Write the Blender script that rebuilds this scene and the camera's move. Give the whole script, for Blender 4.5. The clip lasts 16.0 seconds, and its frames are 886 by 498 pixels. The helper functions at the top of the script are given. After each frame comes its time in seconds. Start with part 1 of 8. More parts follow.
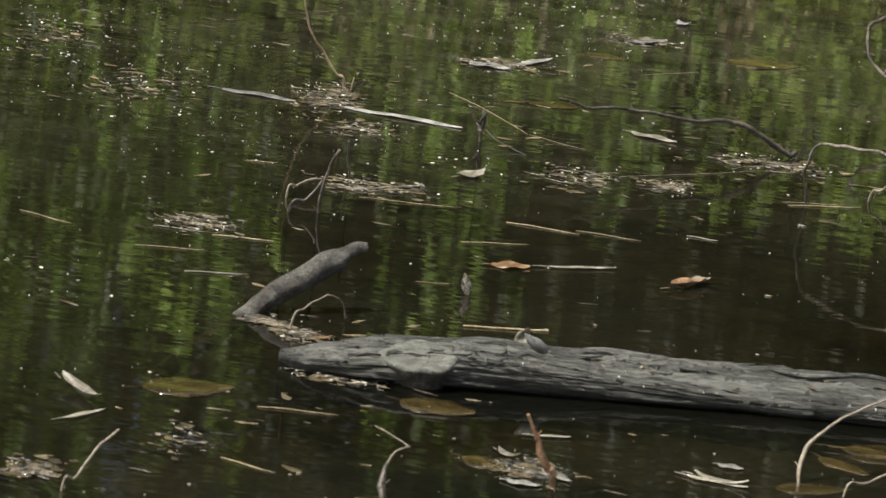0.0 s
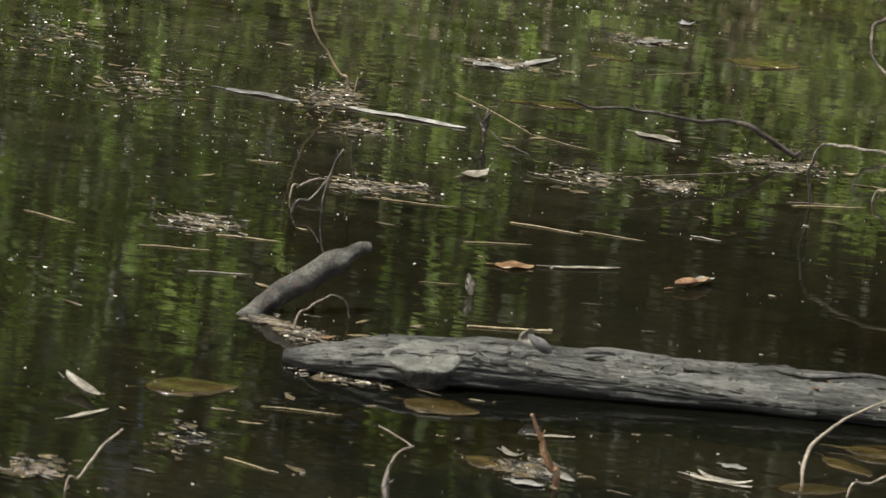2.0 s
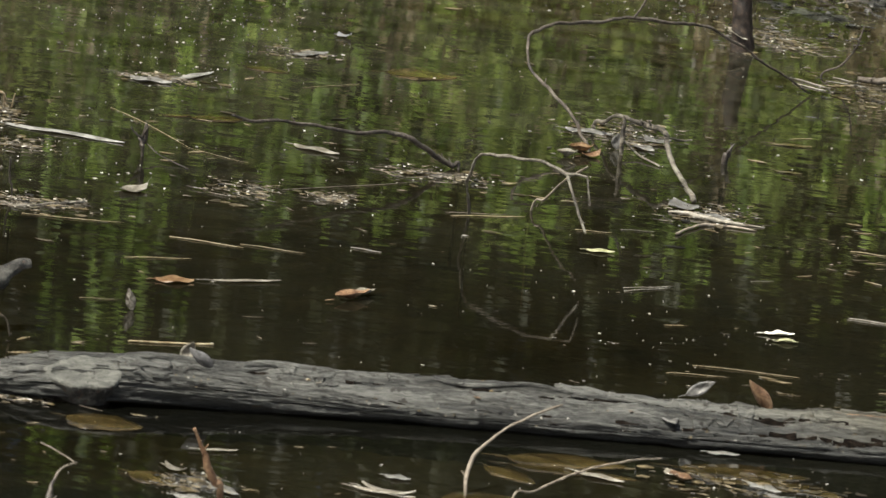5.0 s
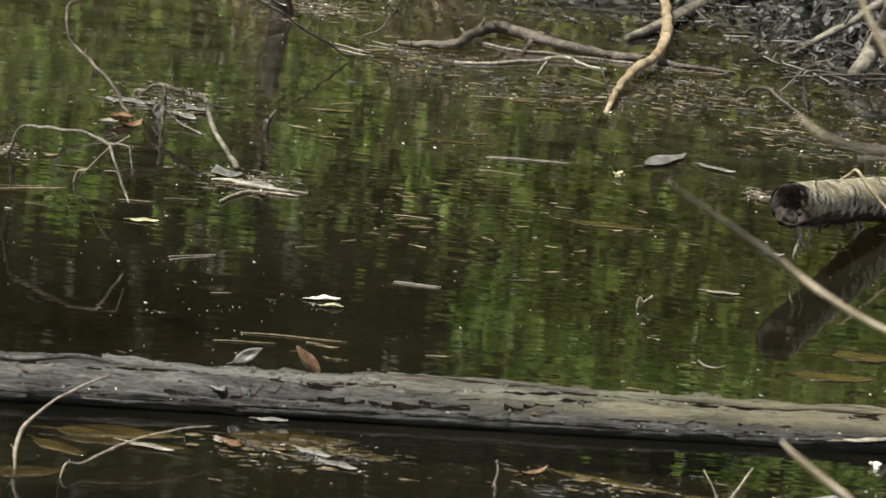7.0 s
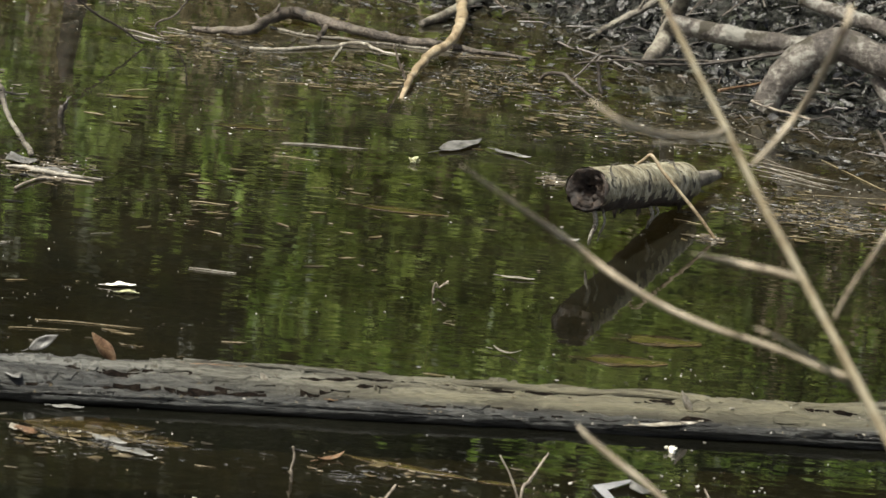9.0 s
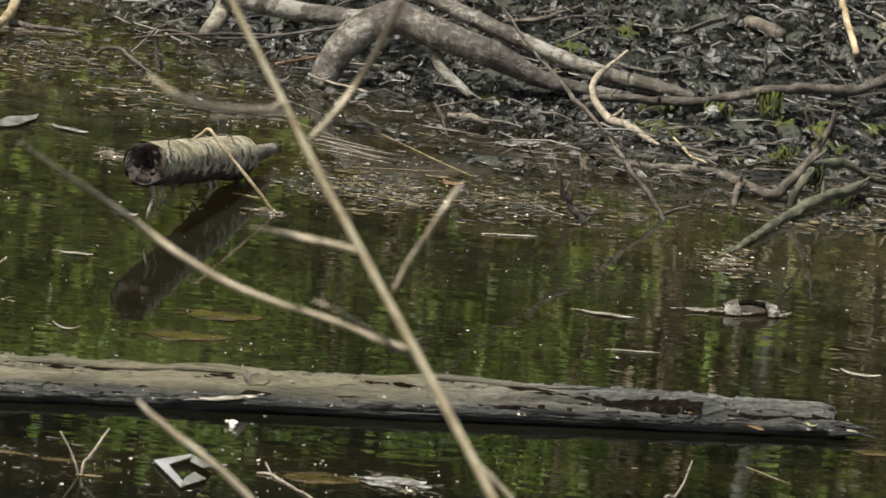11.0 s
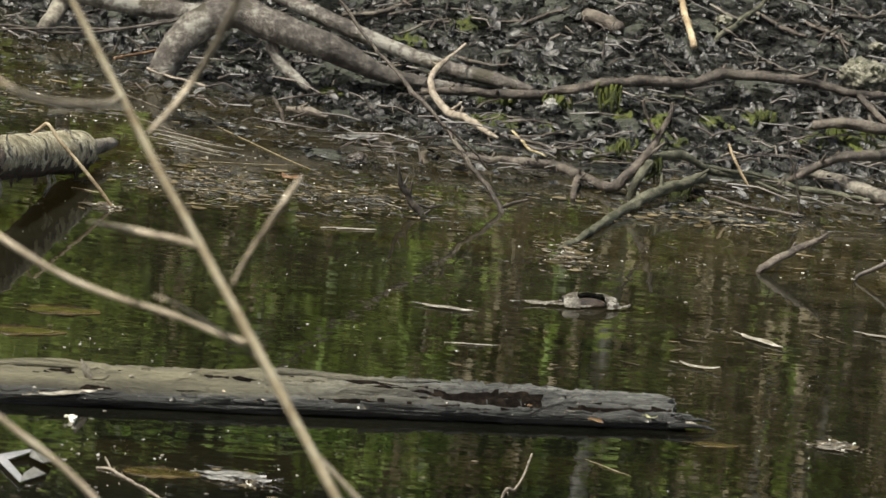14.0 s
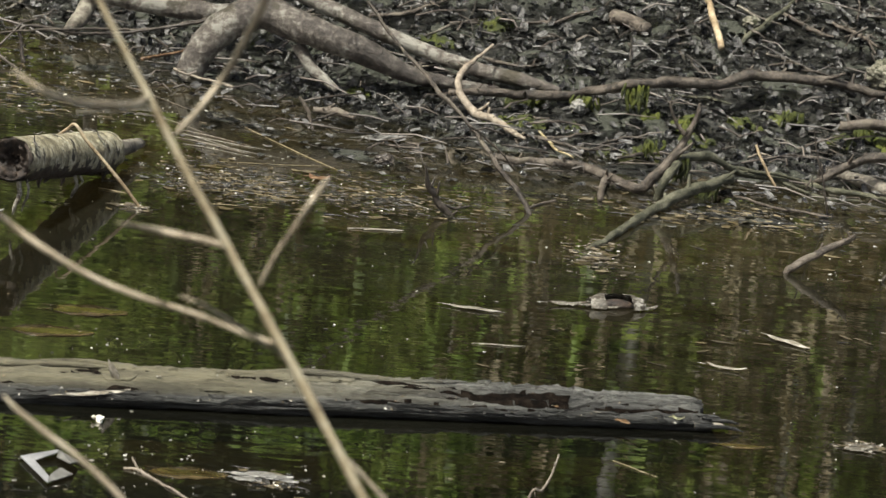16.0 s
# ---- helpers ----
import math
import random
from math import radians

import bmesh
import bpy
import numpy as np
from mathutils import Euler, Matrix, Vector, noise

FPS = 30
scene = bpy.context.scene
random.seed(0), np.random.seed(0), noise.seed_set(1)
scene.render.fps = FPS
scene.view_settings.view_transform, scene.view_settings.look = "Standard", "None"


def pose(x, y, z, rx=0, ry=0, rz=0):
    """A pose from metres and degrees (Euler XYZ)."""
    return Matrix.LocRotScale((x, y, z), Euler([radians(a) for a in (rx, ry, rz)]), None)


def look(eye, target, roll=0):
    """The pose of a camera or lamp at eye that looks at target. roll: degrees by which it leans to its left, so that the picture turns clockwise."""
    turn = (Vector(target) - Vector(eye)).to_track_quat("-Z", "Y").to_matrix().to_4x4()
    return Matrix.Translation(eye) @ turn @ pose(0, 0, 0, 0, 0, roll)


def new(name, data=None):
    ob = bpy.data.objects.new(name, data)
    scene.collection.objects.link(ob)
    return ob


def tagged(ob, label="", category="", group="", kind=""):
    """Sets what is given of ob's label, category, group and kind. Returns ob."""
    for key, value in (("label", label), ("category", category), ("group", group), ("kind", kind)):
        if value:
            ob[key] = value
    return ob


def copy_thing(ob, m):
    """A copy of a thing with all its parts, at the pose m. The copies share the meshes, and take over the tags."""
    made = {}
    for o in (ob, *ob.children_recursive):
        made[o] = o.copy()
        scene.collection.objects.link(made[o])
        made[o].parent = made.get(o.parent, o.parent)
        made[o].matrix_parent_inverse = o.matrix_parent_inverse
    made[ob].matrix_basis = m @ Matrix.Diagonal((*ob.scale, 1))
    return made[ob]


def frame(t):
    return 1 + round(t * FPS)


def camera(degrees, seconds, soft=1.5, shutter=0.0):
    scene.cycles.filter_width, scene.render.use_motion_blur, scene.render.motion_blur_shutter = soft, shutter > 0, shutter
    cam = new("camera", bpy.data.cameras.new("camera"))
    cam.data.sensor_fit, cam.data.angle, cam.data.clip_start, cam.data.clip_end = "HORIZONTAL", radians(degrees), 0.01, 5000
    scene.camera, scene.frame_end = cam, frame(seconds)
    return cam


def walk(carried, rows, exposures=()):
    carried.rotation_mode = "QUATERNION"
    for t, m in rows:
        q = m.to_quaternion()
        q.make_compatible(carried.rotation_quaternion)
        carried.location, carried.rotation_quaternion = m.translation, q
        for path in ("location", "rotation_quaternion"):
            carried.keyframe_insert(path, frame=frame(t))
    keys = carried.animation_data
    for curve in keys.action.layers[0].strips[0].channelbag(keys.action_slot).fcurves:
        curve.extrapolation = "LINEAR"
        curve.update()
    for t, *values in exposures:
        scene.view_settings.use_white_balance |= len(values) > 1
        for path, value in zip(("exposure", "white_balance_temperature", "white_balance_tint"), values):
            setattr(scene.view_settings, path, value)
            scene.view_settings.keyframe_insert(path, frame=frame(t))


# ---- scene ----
cam = camera(9, 16.0, soft=1.5)
cam.data.dof.use_dof = True
cam.data.dof.focus_distance = 8.9
cam.data.dof.aperture_fstop = 25.0
EYE = (0.0, 0.0, 1.78)


def aim(yaw, pitch, roll):
    """Camera pose: yaw to the right of +y, pitch above the horizon, lean, in degrees."""
    m = Matrix.Rotation(radians(-yaw), 4, "Z") @ Matrix.Rotation(radians(90 + pitch), 4, "X") @ Matrix.Rotation(radians(roll), 4, "Z")
    return Matrix.Translation(EYE) @ m


walk(cam, [
    (0, aim(-10.358, -12.827, 5.96)),
    (0.5, aim(-10.426, -12.842, 5.97)),
    (1, aim(-10.391, -12.848, 5.99)),
    (1.5, aim(-10.440, -12.836, 5.96)),
    (2, aim(-10.397, -12.831, 5.97)),
    (2.5, aim(-10.416, -12.827, 6.02)),
    (3, aim(-10.329, -12.843, 5.95)),
    (3.5, aim(-10.147, -12.825, 6.01)),
    (4, aim(-9.344, -12.529, 5.90)),
    (4.5, aim(-8.294, -12.391, 6.04)),
    (5, aim(-6.886, -12.345, 5.87)),
    (5.2, aim(-6.310, -12.320, 5.83)),
    (7.5, aim(-1.696, -12.210, 5.49)),
    (8, aim(-1.497, -12.214, 5.61)),
    (8.5, aim(-0.567, -12.170, 5.65)),
    (9, aim(-0.000, -12.155, 5.77)),
    (9.5, aim(0.960, -12.120, 5.96)),
    (10, aim(2.189, -12.065, 6.14)),
    (10.2, aim(2.662, -12.041, 6.14)),
    (12.3, aim(6.366, -11.875, 6.31)),
    (12.5, aim(6.338, -11.875, 6.32)),
    (13, aim(6.284, -11.855, 6.34)),
    (13.5, aim(6.300, -11.853, 6.33)),
    (14, aim(6.263, -11.839, 6.32)),
    (14.5, aim(6.231, -11.836, 6.25)),
    (15, aim(6.238, -11.864, 6.30)),
    (15.5, aim(6.154, -11.833, 6.30)),
    (16, aim(5.981, -11.860, 6.31)),
])

# ---- light ----
SUN_EL, SUN_AZ = 62.0, 228.0
world = bpy.data.worlds.new("sky")
scene.world = world
world.use_nodes = True
wt = world.node_tree
sky = wt.nodes.new("ShaderNodeTexSky")
sky.sky_type, sky.sun_disc = "NISHITA", False
sky.sun_elevation, sky.sun_rotation = radians(SUN_EL), radians(SUN_AZ)
sky.dust_density, sky.air_density, sky.ozone_density = 6.0, 0.8, 0.3
wt.links.new(sky.outputs[0], wt.nodes["Background"].inputs[0])
wt.nodes["Background"].inputs[1].default_value = 0.095
sun = new("sun", bpy.data.lights.new("sun", "SUN"))
sun.data.energy, sun.data.angle, sun.data.color = 4.8, radians(3), (1.0, 0.975, 0.93)
sd = Vector((math.sin(radians(SUN_AZ)) * math.cos(radians(SUN_EL)), math.cos(radians(SUN_AZ)) * math.cos(radians(SUN_EL)), math.sin(radians(SUN_EL))))
sun.matrix_world = look(sd * 30, (0, 0, 0))
scene.view_settings.exposure = 0.55
scene.view_settings.use_white_balance = True
scene.view_settings.white_balance_temperature = 6750
scene.view_settings.white_balance_tint = 5


# ---- materials ----
def surface(name, stops, scale=20.0, rough=0.7, bump=0.3, depth=0.004, stretch=(1, 1, 1), spots=None, spot_scale=60.0, spot_cut=0.62, vary=0.25, rough_vary=0.15, spec=0.5, clear=0.0, space="Object", island=False):
    """Weathered natural surface: colour stops over two noises, optional spots, fine relief, tone varied from thing to thing."""
    m = bpy.data.materials.new(name)
    m.use_nodes = True
    t = m.node_tree
    n, l = t.nodes, t.links
    b = n["Principled BSDF"]
    co = n.new("ShaderNodeTexCoord")
    mp = n.new("ShaderNodeMapping")
    mp.inputs["Scale"].default_value = stretch
    l.new(co.outputs[space], mp.inputs[0])
    big = n.new("ShaderNodeTexNoise")
    big.inputs["Scale"].default_value, big.inputs["Detail"].default_value = scale, 5
    fine = n.new("ShaderNodeTexNoise")
    fine.inputs["Scale"].default_value, fine.inputs["Detail"].default_value = scale * 6.5, 6
    fine.inputs["Roughness"].default_value = 0.7
    for x in (big, fine):
        l.new(mp.outputs[0], x.inputs["Vector"])
    mix = n.new("ShaderNodeMath")
    mix.operation = "MULTIPLY_ADD"
    l.new(fine.outputs[0], mix.inputs[0])
    mix.inputs[1].default_value = 0.55
    half = n.new("ShaderNodeMath")
    half.operation = "MULTIPLY"
    l.new(big.outputs[0], half.inputs[0])
    half.inputs[1].default_value = 0.55
    l.new(half.outputs[0], mix.inputs[2])
    ramp = n.new("ShaderNodeValToRGB")
    e = ramp.color_ramp.elements
    while len(e) < len(stops):
        e.new(0.5)
    for k, (p, c) in enumerate(stops):
        e[k].position, e[k].color = 0.55 + (p - 0.55) * 0.5, (*c, 1)
    l.new(mix.outputs[0], ramp.inputs[0])
    colour = ramp.outputs[0]
    if spots:
        sp = n.new("ShaderNodeTexNoise")
        sp.inputs["Scale"].default_value, sp.inputs["Detail"].default_value = spot_scale, 3
        l.new(co.outputs[space], sp.inputs["Vector"])
        cut = n.new("ShaderNodeMapRange")
        cut.inputs[1].default_value, cut.inputs[2].default_value = spot_cut, spot_cut + 0.05
        l.new(sp.outputs[0], cut.inputs[0])
        mc = n.new("ShaderNodeMix")
        mc.data_type = "RGBA"
        mc.inputs[7].default_value = (*spots, 1)
        l.new(cut.outputs[0], mc.inputs[0])
        l.new(colour, mc.inputs[6])
        colour = mc.outputs[2]
    info = n.new("ShaderNodeNewGeometry" if island else "ShaderNodeObjectInfo")
    tone = n.new("ShaderNodeMapRange")
    tone.inputs[3].default_value, tone.inputs[4].default_value = 1 - vary, 1 + vary
    l.new(info.outputs["Random Per Island" if island else "Random"], tone.inputs[0])
    hsv = n.new("ShaderNodeHueSaturation")
    l.new(colour, hsv.inputs["Color"])
    l.new(tone.outputs[0], hsv.inputs["Value"])
    l.new(hsv.outputs[0], b.inputs["Base Color"])
    rr = n.new("ShaderNodeMapRange")
    rr.inputs[1].default_value, rr.inputs[2].default_value = 0.3, 0.7
    rr.inputs[3].default_value, rr.inputs[4].default_value = max(0.03, rough - rough_vary), min(1, rough + rough_vary)
    l.new(big.outputs[0], rr.inputs[0])
    l.new(rr.outputs[0], b.inputs["Roughness"])
    b.inputs["Specular IOR Level"].default_value = spec
    b.inputs["Coat Weight"].default_value = clear
    b.inputs["Coat Roughness"].default_value = 0.2
    bp = n.new("ShaderNodeBump")
    bp.inputs["Strength"].default_value, bp.inputs["Distance"].default_value = bump, depth
    l.new(mix.outputs[0], bp.inputs["Height"])
    l.new(bp.outputs[0], b.inputs["Normal"])
    return m


def see_through(m, amount):
    """Leaves let part of the light pass."""
    b = m.node_tree.nodes["Principled BSDF"]
    tr = m.node_tree.nodes.new("ShaderNodeBsdfTranslucent")
    ms = m.node_tree.nodes.new("ShaderNodeMixShader")
    ms.inputs[0].default_value = amount
    out = m.node_tree.nodes["Material Output"]
    for lk in list(b.inputs["Base Color"].links):
        m.node_tree.links.new(lk.from_socket, tr.inputs[0])
    m.node_tree.links.new(b.outputs[0], ms.inputs[1])
    m.node_tree.links.new(tr.outputs[0], ms.inputs[2])
    m.node_tree.links.new(ms.outputs[0], out.inputs[0])
    return m


GREY_LOG = surface("weathered_log", [(0.28, (0.0104, 0.0102, 0.00888)), (0.45, (0.049, 0.0488, 0.0429)), (0.58, (0.102, 0.102, 0.0917)), (0.74, (0.183, 0.184, 0.166))], 11, 0.62, 1.0, 0.012, (0.7, 5, 5), (0.04, 0.036, 0.03), 80, 0.62, 0.0, 0.2)
GREY_CUT = surface("grey_cut_wood", [(0.3, (0.05, 0.05, 0.043)), (0.55, (0.115, 0.116, 0.1)), (0.8, (0.2, 0.2, 0.175))], 40, 0.7, 1.0, 0.006, (1, 2.5, 1), (0.06, 0.058, 0.05), 120, 0.62, 0.05)
GREY_BARK = surface("grey_bark", [(0.25, (0.0162, 0.0141, 0.011)), (0.45, (0.0646, 0.0553, 0.0425)), (0.6, (0.142, 0.125, 0.0978)), (0.8, (0.251, 0.231, 0.187))], 20, 0.62, 1.0, 0.006, (1, 1, 1), (0.23, 0.217, 0.17), 24, 0.6, 0.15)
BROWN_BARK = surface("brown_bark", [(0.25, (0.0114, 0.0091, 0.00729)), (0.45, (0.0405, 0.0316, 0.0237)), (0.6, (0.0848, 0.0689, 0.0528)), (0.8, (0.162, 0.139, 0.112))], 34, 0.55, 1.0, 0.006, (1, 1, 1), (0.128, 0.111, 0.0825), 30, 0.63, 0.15)
BOUGH = surface("mottled_bough_bark", [(0.3, (0.0274, 0.0222, 0.0178)), (0.46, (0.0688, 0.0578, 0.0482)), (0.57, (0.125, 0.11, 0.0914)), (0.68, (0.239, 0.23, 0.198))], 12, 0.62, 1.0, 0.013, (1, 1, 1), (0.045, 0.038, 0.024), 20, 0.6, 0.05)
DARK_TWIG = surface("dark_wet_bark", [(0.3, (0.012, 0.01, 0.008)), (0.6, (0.05, 0.04, 0.032)), (0.8, (0.11, 0.095, 0.075))], 90, 0.45, 0.5, 0.002, vary=0.2)
PALE_TWIG = surface("pale_dry_twig", [(0.3, (0.0808, 0.0624, 0.0468)), (0.55, (0.187, 0.156, 0.118)), (0.8, (0.312, 0.274, 0.218))], 110, 0.6, 0.4, 0.002, vary=0.2)
TAN_TWIG = surface("peeled_tan_wood", [(0.3, (0.136, 0.0943, 0.0546)), (0.55, (0.289, 0.221, 0.136)), (0.8, (0.442, 0.369, 0.25))], 30, 0.55, 0.4, 0.002, vary=0.1)
STRAW = surface("dry_straw", [(0.3, (0.141, 0.102, 0.0512)), (0.55, (0.294, 0.237, 0.128)), (0.8, (0.416, 0.365, 0.243))], 90, 0.5, 0.4, 0.001, (1, 1, 1), None, 60, 0.6, 0.25)
STEM = surface("dry_reed_stem", [(0.3, (0.266, 0.209, 0.127)), (0.5, (0.43, 0.362, 0.235)), (0.75, (0.532, 0.482, 0.348))], 50, 0.5, 0.4, 0.002, (1, 1, 1), (0.3, 0.22, 0.14), 30, 0.66, 0.05)
STEM_SHOOT = surface("dry_side_shoot", [(0.3, (0.17, 0.136, 0.0892)), (0.5, (0.306, 0.255, 0.178)), (0.75, (0.425, 0.374, 0.281))], 50, 0.6, 0.4, 0.002, (1, 1, 1), (0.2, 0.15, 0.1), 30, 0.64, 0.05)
WHITE_BARK = surface("birch_bark", [(0.27, (0.0585, 0.0494, 0.0286)), (0.42, (0.182, 0.156, 0.0949)), (0.56, (0.325, 0.295, 0.195)), (0.74, (0.559, 0.527, 0.403))], 34, 0.6, 1.0, 0.009, (1.2, 1, 1), (0.04, 0.034, 0.022), 42, 0.58, 0.05)
SCRAP = surface("sodden_scraps", [(0.3, (0.0273, 0.0197, 0.00874)), (0.55, (0.0707, 0.0546, 0.0273)), (0.8, (0.153, 0.128, 0.0818))], 30, 0.4, 0.4, 0.001, vary=0.95, island=True)
BIRCH_POLE = surface("young_birch_bark", [(0.3, (0.12, 0.12, 0.108)), (0.5, (0.252, 0.252, 0.234)), (0.75, (0.372, 0.372, 0.354))], 8, 0.6, 0.5, 0.003, (1, 1, 0.4), (0.06, 0.055, 0.05), 14, 0.6, 0.1)
STUB_BARK = surface("dark_lichened_wood", [(0.28, (0.00893, 0.00819, 0.00669)), (0.45, (0.0335, 0.0312, 0.0268)), (0.6, (0.0744, 0.0714, 0.0618)), (0.78, (0.149, 0.145, 0.126))], 40, 0.6, 1.0, 0.008, (1, 1, 1), (0.075, 0.045, 0.03), 140, 0.6, 0.0)
ROTTEN = surface("rotten_wood", [(0.35, (0.0065, 0.00455, 0.00325)), (0.6, (0.0325, 0.0208, 0.0143)), (0.8, (0.091, 0.065, 0.0455))], 80, 0.6, 0.9, 0.004, vary=0.05)
# near-black colour that stands in for shade inside the log's cracks
CLEFT = surface("black_cleft_shade", [(0.35, (0.00172, 0.00135, 0.00107)), (0.6, (0.00858, 0.00617, 0.00472)), (0.8, (0.024, 0.0193, 0.015))], 80, 0.9, 0.9, 0.004, vary=0.05, spec=0.05)
MOSSY = surface("mossy_bark", [(0.25, (0.012, 0.0135, 0.00675)), (0.45, (0.0375, 0.0382, 0.021)), (0.6, (0.075, 0.0735, 0.045)), (0.8, (0.143, 0.139, 0.0975))], 45, 0.65, 1.0, 0.005, vary=0.1)
MOSS = surface("green_moss", [(0.3, (0.0186, 0.0252, 0.0045)), (0.55, (0.0589, 0.0735, 0.0105)), (0.8, (0.124, 0.14, 0.0187))], 60, 0.9, 1.0, 0.012, vary=0.25)
STONE = surface("pale_stone", [(0.3, (0.04, 0.042, 0.022)), (0.48, (0.16, 0.155, 0.11)), (0.62, (0.28, 0.265, 0.21)), (0.8, (0.4, 0.385, 0.31))], 40, 0.8, 1.0, 0.008, (1, 1, 1), (0.04, 0.042, 0.02), 45, 0.56, 0.1)
MUD = surface("wet_leafy_mud", [(0.3, (0.00367, 0.00376, 0.00344)), (0.48, (0.0141, 0.0144, 0.0126)), (0.62, (0.0404, 0.0407, 0.0358)), (0.8, (0.111, 0.111, 0.1))], 26, 0.3, 1.0, 0.03, (1, 1, 1), (0.1, 0.106, 0.085), 13, 0.56, 0.0, 0.24, 0.35)
DEAD_LEAF = surface("dark_dead_leaf", [(0.3, (0.022, 0.017, 0.012)), (0.55, (0.075, 0.06, 0.045)), (0.8, (0.17, 0.145, 0.115))], 60, 0.36, 0.5, 0.002, vary=0.3, rough_vary=0.2)
LITTER = surface("leaf_litter", [(0.3, (0.00959, 0.00948, 0.00859)), (0.55, (0.0411, 0.04, 0.0366)), (0.8, (0.123, 0.12, 0.116))], 60, 0.28, 0.9, 0.005, vary=0.98, rough_vary=0.2, spec=0.75, island=True)
TWIG_LITTER = surface("twig_litter", [(0.3, (0.0191, 0.0147, 0.0118)), (0.55, (0.0574, 0.0465, 0.0374)), (0.8, (0.12, 0.103, 0.0855))], 30, 0.5, 0.4, 0.002, vary=0.6, island=True)
DEBRIS = surface("brown_debris", [(0.3, (0.0255, 0.0204, 0.0136)), (0.55, (0.0723, 0.0595, 0.0425)), (0.8, (0.221, 0.196, 0.153))], 60, 0.5, 0.3, 0.001, vary=0.95, spec=0.4, island=True)
SPECK = surface("pale_specks", [(0.3, (0.17, 0.162, 0.128)), (0.55, (0.34, 0.323, 0.272)), (0.8, (0.552, 0.535, 0.493))], 40, 0.5, 0.3, 0.001, vary=0.8, island=True)
BROWN_LEAF = surface("brown_leaf", [(0.3, (0.05, 0.025, 0.014)), (0.55, (0.16, 0.092, 0.05)), (0.8, (0.32, 0.22, 0.13))], 60, 0.4, 0.4, 0.001, vary=0.2)
ORANGE_LEAF = surface("orange_leaf", [(0.3, (0.053, 0.0266, 0.00952)), (0.55, (0.127, 0.0718, 0.0318)), (0.8, (0.202, 0.138, 0.0742))], 60, 0.45, 0.4, 0.001, vary=0.15)
PALE_LEAF = surface("pale_bleached_leaf", [(0.3, (0.088, 0.076, 0.0544)), (0.55, (0.208, 0.188, 0.148)), (0.8, (0.368, 0.348, 0.3))], 60, 0.45, 0.4, 0.001, vary=0.3)
GREY_LEAF = surface("grey_leaf", [(0.3, (0.0576, 0.0544, 0.0499)), (0.55, (0.128, 0.125, 0.115)), (0.8, (0.23, 0.224, 0.211))], 60, 0.45, 0.4, 0.001, vary=0.25)
WET_LEAF = surface("grey_wet_leaf", [(0.3, (0.0525, 0.0512, 0.0492)), (0.55, (0.112, 0.11, 0.108)), (0.8, (0.177, 0.174, 0.171))], 60, 0.5, 0.4, 0.001, vary=0.1)
BARK_CURL = surface("mottled_bark_curl", [(0.3, (0.03, 0.025, 0.018)), (0.45, (0.08, 0.07, 0.052)), (0.58, (0.16, 0.148, 0.12)), (0.78, (0.34, 0.325, 0.29))], 45, 0.6, 0.8, 0.003, (1, 1, 1), (0.035, 0.026, 0.016), 70, 0.54, 0.2)
OLIVE_LEAF = surface("sodden_olive_leaf", [(0.3, (0.0288, 0.0242, 0.00806)), (0.55, (0.0691, 0.0564, 0.0196)), (0.8, (0.132, 0.109, 0.0461))], 40, 0.35, 0.4, 0.001, vary=0.25)
AWASH_LEAF = surface("awash_brown_leaf", [(0.3, (0.015, 0.0105, 0.00375)), (0.55, (0.0375, 0.027, 0.009)), (0.8, (0.0713, 0.0525, 0.021))], 30, 0.08, 0.12, 0.001, vary=0.35, rough_vary=0.04)
YELLOW_LEAF = surface("yellow_green_leaf", [(0.3, (0.2, 0.2, 0.09)), (0.55, (0.36, 0.36, 0.2)), (0.8, (0.52, 0.52, 0.36))], 60, 0.4, 0.3, 0.001, vary=0.1)
SCUM = surface("pale_scum", [(0.3, (0.075, 0.0735, 0.0638)), (0.55, (0.18, 0.176, 0.158)), (0.8, (0.315, 0.311, 0.289))], 40, 0.5, 0.4, 0.001, vary=0.2)
WHITE = surface("white_film", [(0.3, (0.163, 0.163, 0.168)), (0.6, (0.227, 0.227, 0.232)), (0.8, (0.282, 0.282, 0.287))], 20, 0.5, 0.3, 0.002, vary=0.02)
BLOSSOM = surface("cream_blossom", [(0.3, (0.6, 0.55, 0.4)), (0.6, (0.8, 0.77, 0.66)), (0.8, (0.86, 0.84, 0.76))], 60, 0.6, 0.3, 0.001, vary=0.02)
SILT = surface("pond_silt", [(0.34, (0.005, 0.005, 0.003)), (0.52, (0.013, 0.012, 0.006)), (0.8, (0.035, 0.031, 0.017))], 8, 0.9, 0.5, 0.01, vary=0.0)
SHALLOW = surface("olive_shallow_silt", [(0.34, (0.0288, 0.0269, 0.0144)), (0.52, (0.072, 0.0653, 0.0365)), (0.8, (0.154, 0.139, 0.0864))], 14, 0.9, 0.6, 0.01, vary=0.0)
TRUNK = surface("tree_bark", [(0.3, (0.03, 0.026, 0.02)), (0.55, (0.08, 0.07, 0.055)), (0.8, (0.16, 0.145, 0.12))], 6, 0.85, 0.8, 0.02, vary=0.2)
FOLIAGE = see_through(surface("fresh_foliage", [(0.32, (0.03, 0.05, 0.009)), (0.47, (0.11, 0.18, 0.028)), (0.6, (0.21, 0.32, 0.055)), (0.8, (0.34, 0.46, 0.1))], 2.2, 0.5, 0.2, 0.002, vary=0.8, island=True), 0.5)
GRASS = see_through(surface("olive_grass", [(0.3, (0.12, 0.18, 0.036)), (0.55, (0.24, 0.312, 0.072)), (0.8, (0.396, 0.48, 0.144))], 3, 0.55, 0.2, 0.002, vary=0.7, island=True), 0.45)
